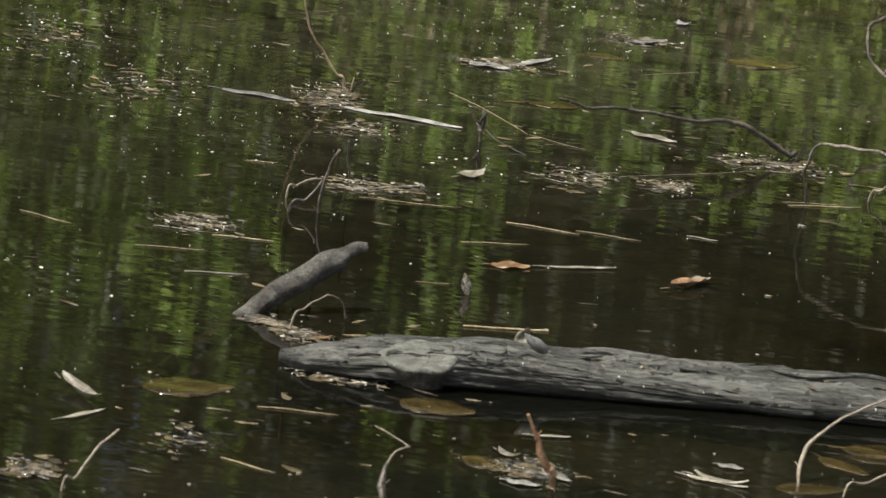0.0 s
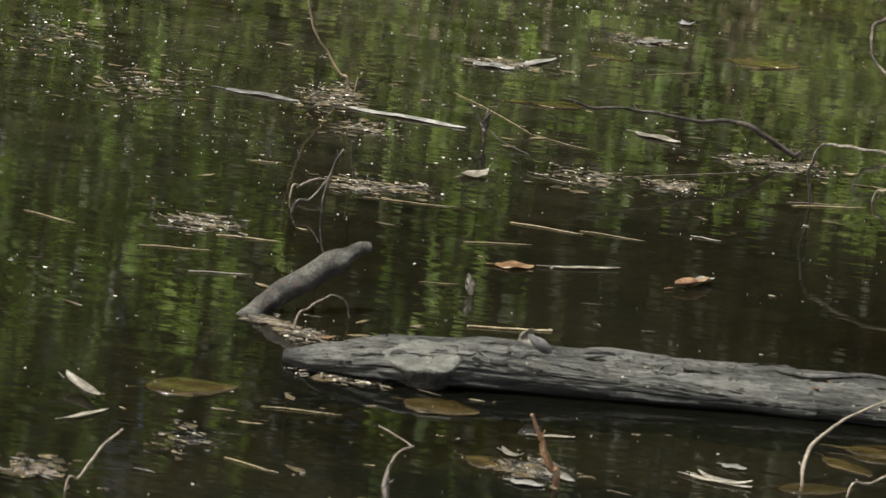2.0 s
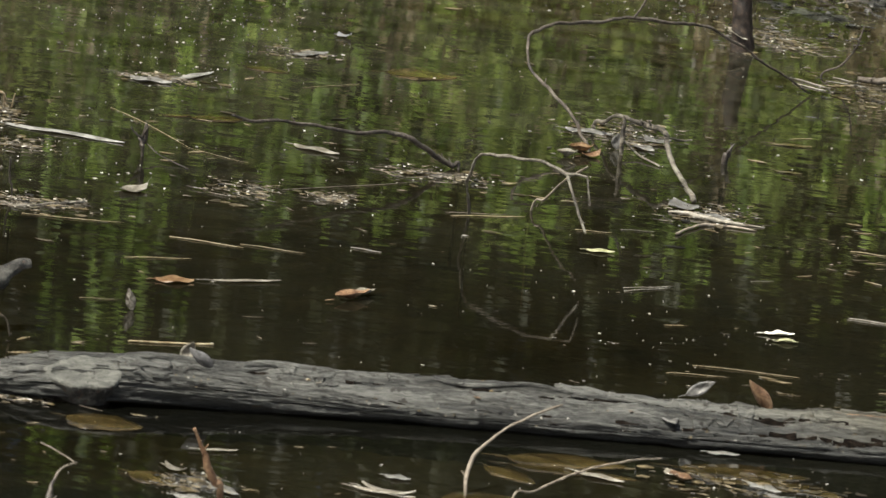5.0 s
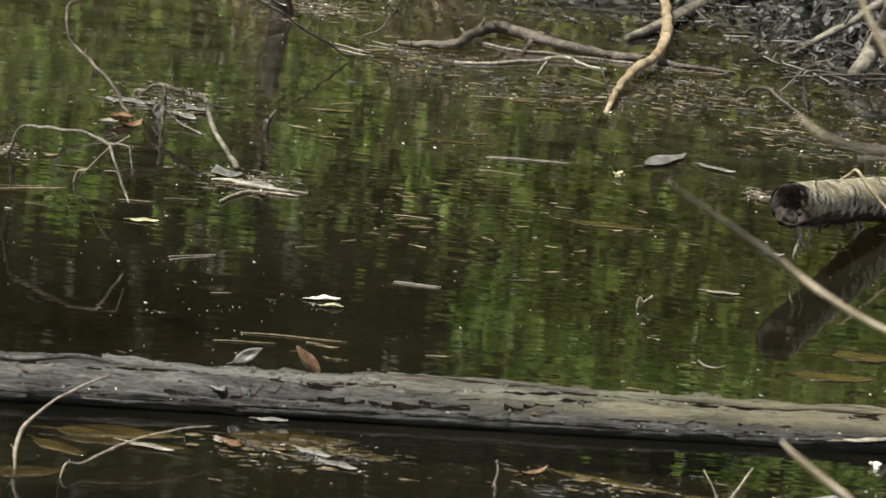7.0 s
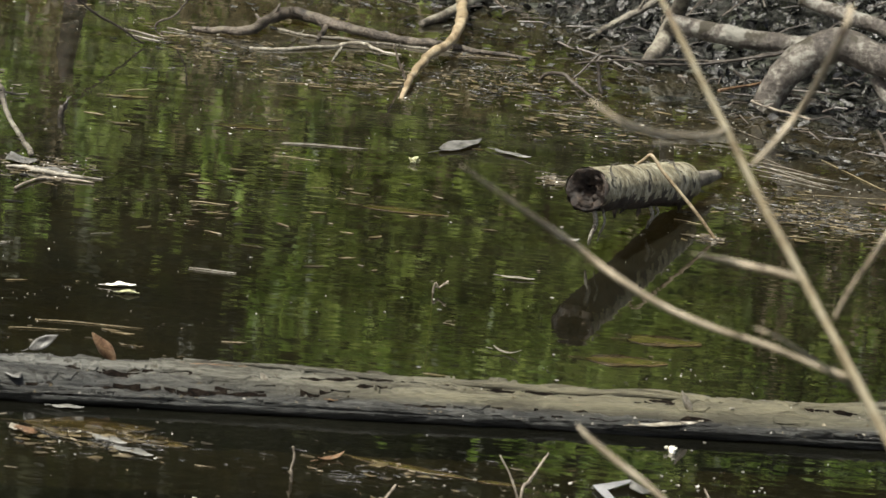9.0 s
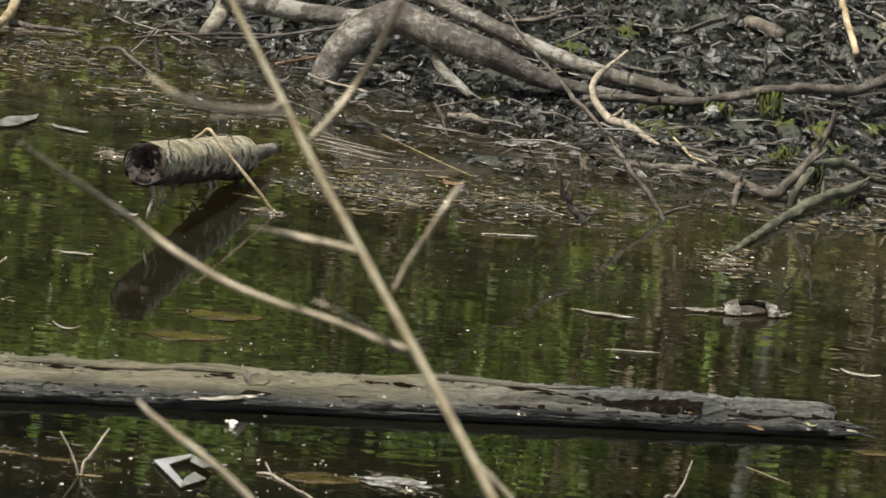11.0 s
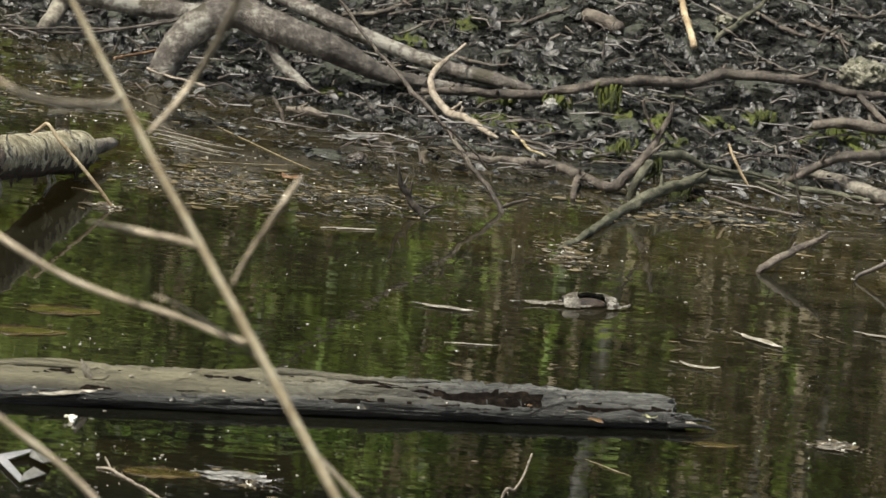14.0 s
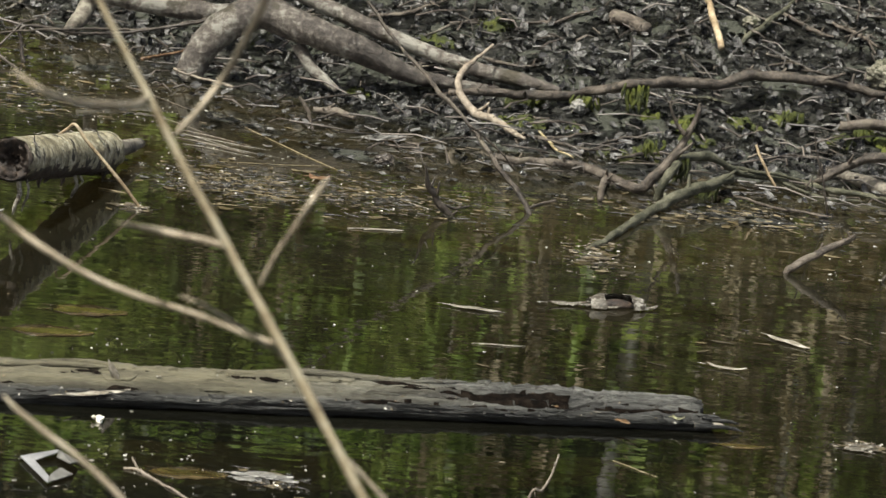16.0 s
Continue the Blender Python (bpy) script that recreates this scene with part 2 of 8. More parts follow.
PALE_REED = see_through(surface("pale_olive_reed", [(0.3, (0.179, 0.218, 0.0648)), (0.55, (0.36, 0.413, 0.13)), (0.8, (0.562, 0.59, 0.249))], 3, 0.55, 0.2, 0.002, vary=0.8, island=True), 0.45)
DRY_GROWTH = see_through(surface("dry_brown_growth", [(0.3, (0.13, 0.105, 0.06)), (0.55, (0.26, 0.215, 0.13)), (0.8, (0.42, 0.37, 0.25))], 3, 0.6, 0.2, 0.002, vary=0.6, island=True), 0.4)
# darker counterpart of FOLIAGE, with the wood's shade put into the leaf colour
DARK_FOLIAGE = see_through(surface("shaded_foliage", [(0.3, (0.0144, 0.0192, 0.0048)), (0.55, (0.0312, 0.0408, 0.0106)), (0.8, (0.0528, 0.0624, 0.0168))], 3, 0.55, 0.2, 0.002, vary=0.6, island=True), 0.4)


def log_material():
    """Grey weathered wood along x, with a yellowish bare stretch on top and a waterline band that paints both wet wood
    and the shade of the low front.
    """
    m = GREY_LOG
    n, l = m.node_tree.nodes, m.node_tree.links
    hsv = [x for x in n if x.type == "HUE_SAT"][0]
    src = hsv.inputs["Color"].links[0].from_socket
    co = [x for x in n if x.type == "TEX_COORD"][0]
    wob = n.new("ShaderNodeTexNoise")
    wob.inputs["Scale"].default_value, wob.inputs["Detail"].default_value = 6, 6
    mp = n.new("ShaderNodeMapping")
    mp.inputs["Scale"].default_value = (0.7, 6, 6)
    l.new(co.outputs["Object"], mp.inputs[0])
    l.new(mp.outputs[0], wob.inputs["Vector"])
    sep = n.new("ShaderNodeSeparateXYZ")
    l.new(co.outputs["Object"], sep.inputs[0])

    def band(axis, lo0, lo1, hi0, hi1, wobble):
        sh = n.new("ShaderNodeMath")
        sh.operation = "MULTIPLY_ADD"
        l.new(wob.outputs[0], sh.inputs[0])
        sh.inputs[1].default_value = wobble
        l.new(sep.outputs[axis], sh.inputs[2])
        a, b = n.new("ShaderNodeMapRange"), n.new("ShaderNodeMapRange")
        a.inputs[1].default_value, a.inputs[2].default_value = lo0, lo1
        b.inputs[1].default_value, b.inputs[2].default_value = hi0, hi1
        b.inputs[3].default_value, b.inputs[4].default_value = 1, 0
        l.new(sh.outputs[0], a.inputs[0])
        l.new(sh.outputs[0], b.inputs[0])
        mu = n.new("ShaderNodeMath")
        mu.operation = "MULTIPLY"
        l.new(a.outputs[0], mu.inputs[0])
        l.new(b.outputs[0], mu.inputs[1])
        return mu.outputs[0]

    both = n.new("ShaderNodeMath")
    both.operation = "MULTIPLY"
    l.new(band("X", 1.3, 1.95, 2.35, 2.7, 0.6), both.inputs[0])
    l.new(band("Y", 0.01, 0.03, 0.11, 0.135, 0.03), both.inputs[1])
    ramp = n.new("ShaderNodeValToRGB")
    e = ramp.color_ramp.elements
    e[0].position, e[0].color = 0.42, (0.07, 0.062, 0.04, 1)
    e[1].position, e[1].color = 0.64, (0.19, 0.175, 0.112, 1)
    l.new([x for x in n if x.type == "VALTORGB"][0].inputs[0].links[0].from_socket, ramp.inputs[0])
    mc = n.new("ShaderNodeMix")
    mc.data_type = "RGBA"
    l.new(both.outputs[0], mc.inputs[0])
    l.new(src, mc.inputs[6])
    l.new(ramp.outputs[0], mc.inputs[7])
    # darker low front: wet wood, deepened to include the shade under the lip
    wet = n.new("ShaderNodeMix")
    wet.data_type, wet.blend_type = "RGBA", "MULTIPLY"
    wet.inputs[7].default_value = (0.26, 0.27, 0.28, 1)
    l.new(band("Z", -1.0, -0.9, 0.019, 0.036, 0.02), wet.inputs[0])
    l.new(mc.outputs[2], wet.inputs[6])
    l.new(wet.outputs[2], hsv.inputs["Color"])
    return m


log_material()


def water_material():
    """Murky pond water: dark tinted depth under a mirror-like skin with slight ripples."""
    m = bpy.data.materials.new("pond_water")
    m.use_nodes = True
    n, l = m.node_tree.nodes, m.node_tree.links
    n.remove(n["Principled BSDF"])
    co = n.new("ShaderNodeTexCoord")
    mp = n.new("ShaderNodeMapping")
    mp.inputs["Scale"].default_value = (0.5, 1.6, 1.0)
    l.new(co.outputs["Object"], mp.inputs[0])
    wave = n.new("ShaderNodeTexNoise")
    wave.inputs["Scale"].default_value, wave.inputs["Detail"].default_value = 7.0, 3.0
    wave.inputs["Roughness"].default_value = 0.5
    l.new(mp.outputs[0], wave.inputs["Vector"])
    bp = n.new("ShaderNodeBump")
    bp.inputs["Strength"].default_value, bp.inputs["Distance"].default_value = 1.0, 0.0007
    l.new(wave.outputs[0], bp.inputs["Height"])
    fr = n.new("ShaderNodeFresnel")
    fr.inputs["IOR"].default_value = 1.5
    l.new(bp.outputs[0], fr.inputs["Normal"])
    gl = n.new("ShaderNodeBsdfGlossy")
    gl.inputs["Roughness"].default_value = 0.017
    l.new(bp.outputs[0], gl.inputs["Normal"])
    tr = n.new("ShaderNodeBsdfTransparent")
    tr.inputs[0].default_value = (0.5, 0.44, 0.27, 1)
    df = n.new("ShaderNodeBsdfDiffuse")
    cloud = n.new("ShaderNodeTexNoise")
    cloud.inputs["Scale"].default_value, cloud.inputs["Detail"].default_value = 1.6, 6
    l.new(co.outputs["Object"], cloud.inputs["Vector"])
    ramp = n.new("ShaderNodeValToRGB")
    ramp.color_ramp.elements[0].position, ramp.color_ramp.elements[0].color = 0.35, (0.006, 0.0062, 0.0045, 1)
    ramp.color_ramp.elements[1].position, ramp.color_ramp.elements[1].color = 0.7, (0.022, 0.022, 0.015, 1)
    l.new(cloud.outputs[0], ramp.inputs[0])
    l.new(ramp.outputs[0], df.inputs[0])
    deep = n.new("ShaderNodeMixShader")
    deep.inputs[0].default_value = 0.35
    l.new(tr.outputs[0], deep.inputs[1])
    l.new(df.outputs[0], deep.inputs[2])
    mx = n.new("ShaderNodeMixShader")
    l.new(fr.outputs[0], mx.inputs[0])
    l.new(deep.outputs[0], mx.inputs[1])
    l.new(gl.outputs[0], mx.inputs[2])
    # thin film of dust and pollen, drifted in streaks towards the bank; doubles as painted haze
    dust_haze = n.new("ShaderNodeBsdfDiffuse")
    dust_haze.inputs[0].default_value = (0.17, 0.16, 0.108, 1)
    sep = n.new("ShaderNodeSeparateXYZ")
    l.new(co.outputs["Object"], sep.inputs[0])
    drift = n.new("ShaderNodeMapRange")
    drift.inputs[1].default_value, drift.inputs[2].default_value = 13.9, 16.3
    # on the right the haze starts nearer, to lighten the water there
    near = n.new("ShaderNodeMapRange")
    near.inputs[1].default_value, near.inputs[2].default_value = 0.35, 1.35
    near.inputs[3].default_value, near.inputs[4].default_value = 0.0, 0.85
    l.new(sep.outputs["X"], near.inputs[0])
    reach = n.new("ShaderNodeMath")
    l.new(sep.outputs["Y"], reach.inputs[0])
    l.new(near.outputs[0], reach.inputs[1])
    # on the left more haze is added, a pale veil over dark water
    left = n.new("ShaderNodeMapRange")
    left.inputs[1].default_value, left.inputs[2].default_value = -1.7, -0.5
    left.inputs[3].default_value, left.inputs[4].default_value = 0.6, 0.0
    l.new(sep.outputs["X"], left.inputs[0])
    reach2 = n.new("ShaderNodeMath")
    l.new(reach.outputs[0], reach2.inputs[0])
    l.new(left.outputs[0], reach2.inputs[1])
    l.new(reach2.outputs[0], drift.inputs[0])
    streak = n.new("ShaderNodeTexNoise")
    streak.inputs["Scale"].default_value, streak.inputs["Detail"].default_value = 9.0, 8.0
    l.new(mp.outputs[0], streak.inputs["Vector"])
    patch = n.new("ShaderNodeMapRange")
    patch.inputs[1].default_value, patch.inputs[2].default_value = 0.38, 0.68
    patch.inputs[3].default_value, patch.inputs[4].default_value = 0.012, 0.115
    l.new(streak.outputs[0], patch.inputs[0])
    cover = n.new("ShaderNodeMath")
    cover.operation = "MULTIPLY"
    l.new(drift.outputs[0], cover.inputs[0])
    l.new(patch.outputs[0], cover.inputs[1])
    # a breeze ruffles the open side and the shallows
    ruffle = n.new("ShaderNodeMapRange")
    ruffle.inputs[1].default_value, ruffle.inputs[2].default_value = -0.6, 0.7
    ruffle.inputs[3].default_value, ruffle.inputs[4].default_value = 0.03, 0.007
    l.new(sep.outputs["X"], ruffle.inputs[0])
    edge = n.new("ShaderNodeMath")
    edge.operation = "MULTIPLY_ADD"
    edge.inputs[1].default_value = 0.008
    l.new(drift.outputs[0], edge.inputs[0])
    l.new(ruffle.outputs[0], edge.inputs[2])
    l.new(edge.outputs[0], gl.inputs["Roughness"])
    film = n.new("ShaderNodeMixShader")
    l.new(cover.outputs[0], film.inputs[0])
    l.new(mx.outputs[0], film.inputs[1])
    l.new(dust_haze.outputs[0], film.inputs[2])
    l.new(film.outputs[0], n["Material Output"].inputs[0])
    return m


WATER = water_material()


# ---- builders ----
def mesh_of(name, bm, mat, smooth=True):
    me = bpy.data.meshes.new(name)
    bm.to_mesh(me)
    bm.free()
    if mat:
        me.materials.append(mat)
    if smooth:
        for p in me.polygons:
            p.use_smooth = True
    return me


def thing(name, bm, mat, label, category, at=(0, 0, 0), group="", kind="", smooth=True):
    ob = new(name, mesh_of(name, bm, mat, smooth))
    ob.location = at
    return tagged(ob, label, category, group, kind)


def part(name, bm, mat, parent, label="", kind="", smooth=True):
    ob = new(name, mesh_of(name, bm, mat, smooth))
    ob.parent = parent
    return tagged(ob, label, kind=kind)


def glide(pts, steps):
    """Smooth path (Catmull-Rom) through rows of x, y, z, radius."""
    p = np.array(pts, float)
    p = np.vstack([2 * p[0] - p[1], p, 2 * p[-1] - p[-2]])
    out = []
    for i in range(1, len(p) - 2):
        for k in range(steps):
            u = k / steps
            out.append(0.5 * (2 * p[i] + (p[i + 1] - p[i - 1]) * u + (2 * p[i - 1] - 5 * p[i] + 4 * p[i + 1] - p[i + 2]) * u * u + (3 * p[i] - p[i - 1] - 3 * p[i + 1] + p[i + 2]) * u ** 3))
    out.append(p[-2])
    return np.array(out)


def tube(pts, seg=9, steps=6, rough=0.12, knots=0.0, seed=1, bm=None, flat=1.0, kink=0.0):
    """Tapered, slightly lumpy round stick along a smooth path."""
    bm = bm or bmesh.new()
    path = glide(pts, steps)
    rnd = random.Random(seed)
    off = Vector((rnd.uniform(0, 90), rnd.uniform(0, 90), rnd.uniform(0, 90)))
    rings, side = [], None
    if kink:
        bent = []
        for x, y, z, r in path:
            c = Vector((x, y, z))
            e = (noise.noise_vector(off + c * 22) + 0.6 * noise.noise_vector(off + c * 55)) * min(r, 0.006) * kink
            bent.append((x + e.x, y + e.y, z + e.z, r))
        path = bent
    for i, (x, y, z, r) in enumerate(path):
        c = Vector((x, y, z))
        a, b = path[max(i - 1, 0)][:3], path[min(i + 1, len(path) - 1)][:3]
        d = (Vector(b) - Vector(a)).normalized()
        side = (side - d * side.dot(d)).normalized() if side else d.orthogonal().normalized()
        up = d.cross(side)
        swell = 1 + (knots * max(0.0, noise.noise(off + c * 9) * 2 - 0.35))
        ring = []
        for k in range(seg):
            th = 2 * math.pi * k / seg
            n = side * math.cos(th) + up * math.sin(th)
            w = 1 + rough * noise.noise(off + c * 35 + n * 1.3)
            v = c + n * max(r, 0.0004) * swell * w
            if flat != 1.0:
                v.z = c.z + (v.z - c.z) * flat
            ring.append(bm.verts.new(v))
        rings.append(ring)
    for p, q in zip(rings, rings[1:]):
        for k in range(seg):
            bm.faces.new((p[k], p[(k + 1) % seg], q[(k + 1) % seg], q[k]))
    bm.faces.new(rings[0][::-1])
    bm.faces.new(rings[-1])
    return bm


def stick(name, label, category, pts, mat, group="", seg=9, steps=6, rough=0.14, knots=0.3, seed=1, sides=(), side_mat=None):
    """A branch or twig with its origin at the first row; sides: paths of its side shoots, parts of it."""
    o = Vector(pts[0][:3])

    def loc(q):
        return [(x - o.x, y - o.y, z - o.z, r) for x, y, z, r in q]

    thick = max(q[3] for q in pts)
    plain = name in ("reed_stem", "straw")
    kink = 0.15 if plain else 1.1 if thick < 0.006 else 0.6 if thick < 0.012 else 0.25
    if thick < 0.012 and not plain:
        rough, knots, steps = max(rough, 0.3), max(knots, 0.5 if thick < 0.006 else 0.25), max(steps, 9)

    def bark(q, sides_of, k):
        bm = tube(loc(q), sides_of, steps, rough, knots, seed + k, None, 1.0, kink)
        # short broken spurs and buds
        rnd = random.Random(seed * 7 + k)
        if not plain and mat is not TAN_TWIG and thick < 0.012 and len(q) > 2:
            for _ in range(2 + len(q) // 2):
                a, b = rnd.choice(list(zip(loc(q), loc(q)[1:])))
                u = rnd.random()
                c, r = Vector(a[:3]).lerp(Vector(b[:3]), u), min(a[3] + (b[3] - a[3]) * u, 0.009)
                d = Vector((rnd.gauss(0, 1), rnd.gauss(0, 0.6), rnd.uniform(0.1, 1.2))).normalized() + (Vector(b[:3]) - Vector(a[:3])).normalized() * 0.6
                ln = r * rnd.uniform(1.6, 4.0)
                e, f = c + d * ln * 0.6, c + d * ln
                tube([(c.x, c.y, c.z, r * 0.6), (e.x, e.y, e.z, r * 0.4), (f.x, f.y, f.z + r * 0.3, r * 0.25)], 5, 2, 0.3, 0, seed + k, bm)
        return bm

    ob = thing(name, bark(pts, seg, 0), mat, label, category, o, group)
    for k, q in enumerate(sides):
        part("side_shoot", bark(q, max(5, seg - 2), k + 1), side_mat or mat, ob)
    return ob


def leaf_mesh(length, width, fold=0.25, curl=0.3, tip=1.0, rows=9, ragged=0.0, seed=1, thick=0.0006, wavy=0.05):
    """Leaf blade along +x with a folded midrib, curled end and a short stalk."""
    bm = bmesh.new()
    rnd = random.Random(seed)
    top, low = [], []
    cols = (-1, -0.5, 0, 0.5, 1)
    for i in range(rows + 1):
        u = i / rows
        half = width / 2 * (math.sin(math.pi * min(0.98, u ** 0.8 * 0.97 + 0.02)) ** tip) + 0.0004
        a, b = [], []
        for c in cols:
            rag = 1 + ragged * rnd.uniform(-1, 0.3)
            y = c * half * rag
            z = fold * abs(y) + curl * length * (u - 0.45) ** 2 + wavy * width * math.sin(9 * u + 3 * c)
            x = length * (u - 0.5) * (1 - 0.12 * abs(curl))
            a.append(bm.verts.new((x, y, z + thick)))
            b.append(bm.verts.new((x, y, z)))
        top.append(a)
        low.append(b)
    for g, rev in ((top, False), (low, True)):
        for p, q in zip(g, g[1:]):
            for k in range(4):
                f = (p[k], q[k], q[k + 1], p[k + 1])
                bm.faces.new(f if rev else f[::-1])
    for i in range(rows):
        bm.faces.new((top[i][0], top[i + 1][0], low[i + 1][0], low[i][0]))
        bm.faces.new((low[i][4], low[i + 1][4], top[i + 1][4], top[i][4]))
    s = length * 0.22
    tube([(-length * 0.5, 0, 0.001, 0.0007), (-length * 0.5 - s * 0.5, s * 0.1, 0.001, 0.0006), (-length * 0.5 - s, s * 0.2, 0.0005, 0.0005)], 5, 2, 0, 0, seed, bm)
    return bm


def leaf(label, x, y, length, width, turn, mat, z=0.0015, fold=0.06, curl=0.04, tilt=0.0, lean=0.0, ragged=0.05, group="floating leaves", name="leaf", tip=1.0, seed=None, wavy=0.05):
    seed = seed if seed is not None else int(abs(x * 971 + y * 577)) + 3
    ob = thing(name, leaf_mesh(length, width, fold, curl, tip, 9, ragged, seed, 0.0006, wavy), mat, label, "leaf", (0, 0, 0), group)
    ob.matrix_basis = pose(x, y, z, lean, tilt, turn)
    return ob


def straw(label, x, y, length, turn, mat=None, r=0.0016, z=0.001, bend=0.03, tilt=0.0, seed=1, group="floating straws"):
    rnd = random.Random(seed)
    b = bend * length * rnd.uniform(-1, 1)
    pts = [(-length / 2, 0, 0, r * 0.9), (-length * 0.15, b, 0.0006, r), (length * 0.2, b * 0.8, 0, r), (length / 2, -b * 0.3, 0.0004, r * 0.5)]
    ob = thing("straw", tube(pts, 6, 4, 0.1, 0.1, seed, None, 0.7), mat or STRAW, label, "straw", (0, 0, 0), group)
    ob.matrix_basis = pose(x, y, z, 0, tilt, turn)
    return ob


# ---- ground and water ----
def shore(x):
    """How far out (y) the water reaches at x."""
    return float(np.interp(x, [-40, -3, -1, 0.1, 0.5, 0.85, 1.1, 1.4, 1.75, 2.4, 6, 40], [13, 11.1, 10.8, 10.2, 9.45, 9.1, 8.95, 8.88, 8.95, 9.2, 9.8, 16]))


def height(x, y):
    """Level of the ground: pond bed, muddy flat, littered bank, wood floor; the near bank behind."""
    d = y - shore(x)
    if d < 0:
        g = max(-0.16, d * 0.085)
    elif d < 0.55:
        g = -0.009 + d * 0.03
    elif d < 2.2:
        g = 0.0075 + (d - 0.55) * 0.2545
    else:
        g = 0.4275 + (d - 2.2) * 0.1
    g = min(g, 1.6)
    if y < 5.2:
        g = max(g, min(0.35, (4.6 - y) * 0.3))
    amp = 0.014 if -0.6 < d < 0.6 else 0.03 if d > 0 else 0.012
    g += amp * noise.noise(Vector((x * 5, y * 5, 0))) + 0.006 * noise.noise(Vector((x * 22, y * 22, 3)))
    if d > 3:
        g += 0.1 * noise.noise(Vector((x * 0.6, y * 0.6, 7)))
    return g


def build_ground():
    xs = [-400, -150, -60, -25, -12, -7, -5, -4] + list(np.arange(-3, 2.8, 0.04)) + [3, 3.6, 4.5, 6, 9, 15, 30, 70, 160, 400]
    ys = [-400, -150, -60, -25, -10, -4, -1, 1, 2.5, 3.5, 4.2, 4.8, 5.3] + list(np.arange(5.6, 8.4, 0.05)) + list(np.arange(8.4, 12.2, 0.03)) + [12.4, 12.8, 13.5, 14.5, 16, 19, 24, 35, 70, 160, 400]
    verts = [(x, y, height(x, y)) for y in ys for x in xs]
    w = len(xs)
    faces = [(j * w + i, j * w + i + 1, (j + 1) * w + i + 1, (j + 1) * w + i) for j in range(len(ys) - 1) for i in range(w - 1)]
    me = bpy.data.meshes.new("ground")
    me.from_pydata(verts, [], faces)
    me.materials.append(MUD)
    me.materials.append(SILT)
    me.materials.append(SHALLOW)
    for p in me.polygons:
        p.use_smooth = True
        c = p.center
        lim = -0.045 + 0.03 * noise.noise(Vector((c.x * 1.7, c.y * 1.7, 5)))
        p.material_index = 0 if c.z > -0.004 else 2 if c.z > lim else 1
    return tagged(new("ground", me), "dark wet mud bank sloping into the pond", "ground", kind="structure")


build_ground()
bm = bmesh.new()
bmesh.ops.create_grid(bm, x_segments=8, y_segments=8, size=38)
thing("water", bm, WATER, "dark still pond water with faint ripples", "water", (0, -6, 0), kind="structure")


# ---- wood beyond the bank, seen mirrored in the water ----
def tree(seed, tall, spread, strands, mat, drop):
    """Leaning tree with limbs and hanging sprays of small leaves."""
    rnd = random.Random(seed)
    trunk = tube([(0, 0, -0.3, 0.11), (0.05, 0, tall * 0.25, 0.085), (rnd.uniform(-0.3, 0.3), 0, tall * 0.6, 0.06), (rnd.uniform(-0.5, 0.5), 0, tall, 0.03)], 10, 6, 0.15, 0.2, seed)
    ob = thing("tree", trunk, TRUNK, "leafy tree with a dark trunk standing behind the bank", "tree", (0, 0, 0), "trees behind the bank")
    verts, faces = [], []
    for k in range(9):
        a = k * 2.4 + rnd.uniform(-0.3, 0.3)
        z0 = tall * rnd.uniform(0.3, 0.85)
        ln = spread * rnd.uniform(0.6, 1.0)
        ex, ey, ez = ln * math.cos(a), ln * math.sin(a), z0 + ln * rnd.uniform(0.1, 0.5)
        part("limb", tube([(0, 0, z0, 0.05), (ex * 0.5, ey * 0.5, z0 + (ez - z0) * 0.7, 0.03), (ex, ey, ez, 0.01)], 6, 4, 0.15, 0.2, seed + k), TRUNK, ob)
        for s in range(strands):
            u = rnd.uniform(0.2, 1.05)
            px, py, pz = ex * u + rnd.gauss(0, 0.28), ey * u + rnd.gauss(0, 0.28), z0 + (ez - z0) * u + rnd.uniform(-0.2, 0.5)
            ln2 = drop * rnd.uniform(0.3, 1.0)
            for i in range(int(ln2 / 0.045)):
                q = Vector((px + rnd.gauss(0, 0.03), py + rnd.gauss(0, 0.03), pz - i * 0.045))
                d1 = Vector((rnd.gauss(0, 1), rnd.gauss(0, 1), rnd.gauss(-0.6, 0.6))).normalized() * rnd.uniform(0.05, 0.1)
                d2 = d1.orthogonal().normalized() * 0.018
                b = len(verts)
                verts += [q - d2 * 0.2, q + d1 * 0.5 - d2, q + d1, q + d1 * 0.5 + d2]
                faces.append((b, b + 1, b + 2, b + 3))
    me = bpy.data.meshes.new("crown")
    me.from_pydata(verts, [], faces)
    me.materials.append(mat)
    crown = new("crown", me)
    crown.parent = ob
    return ob


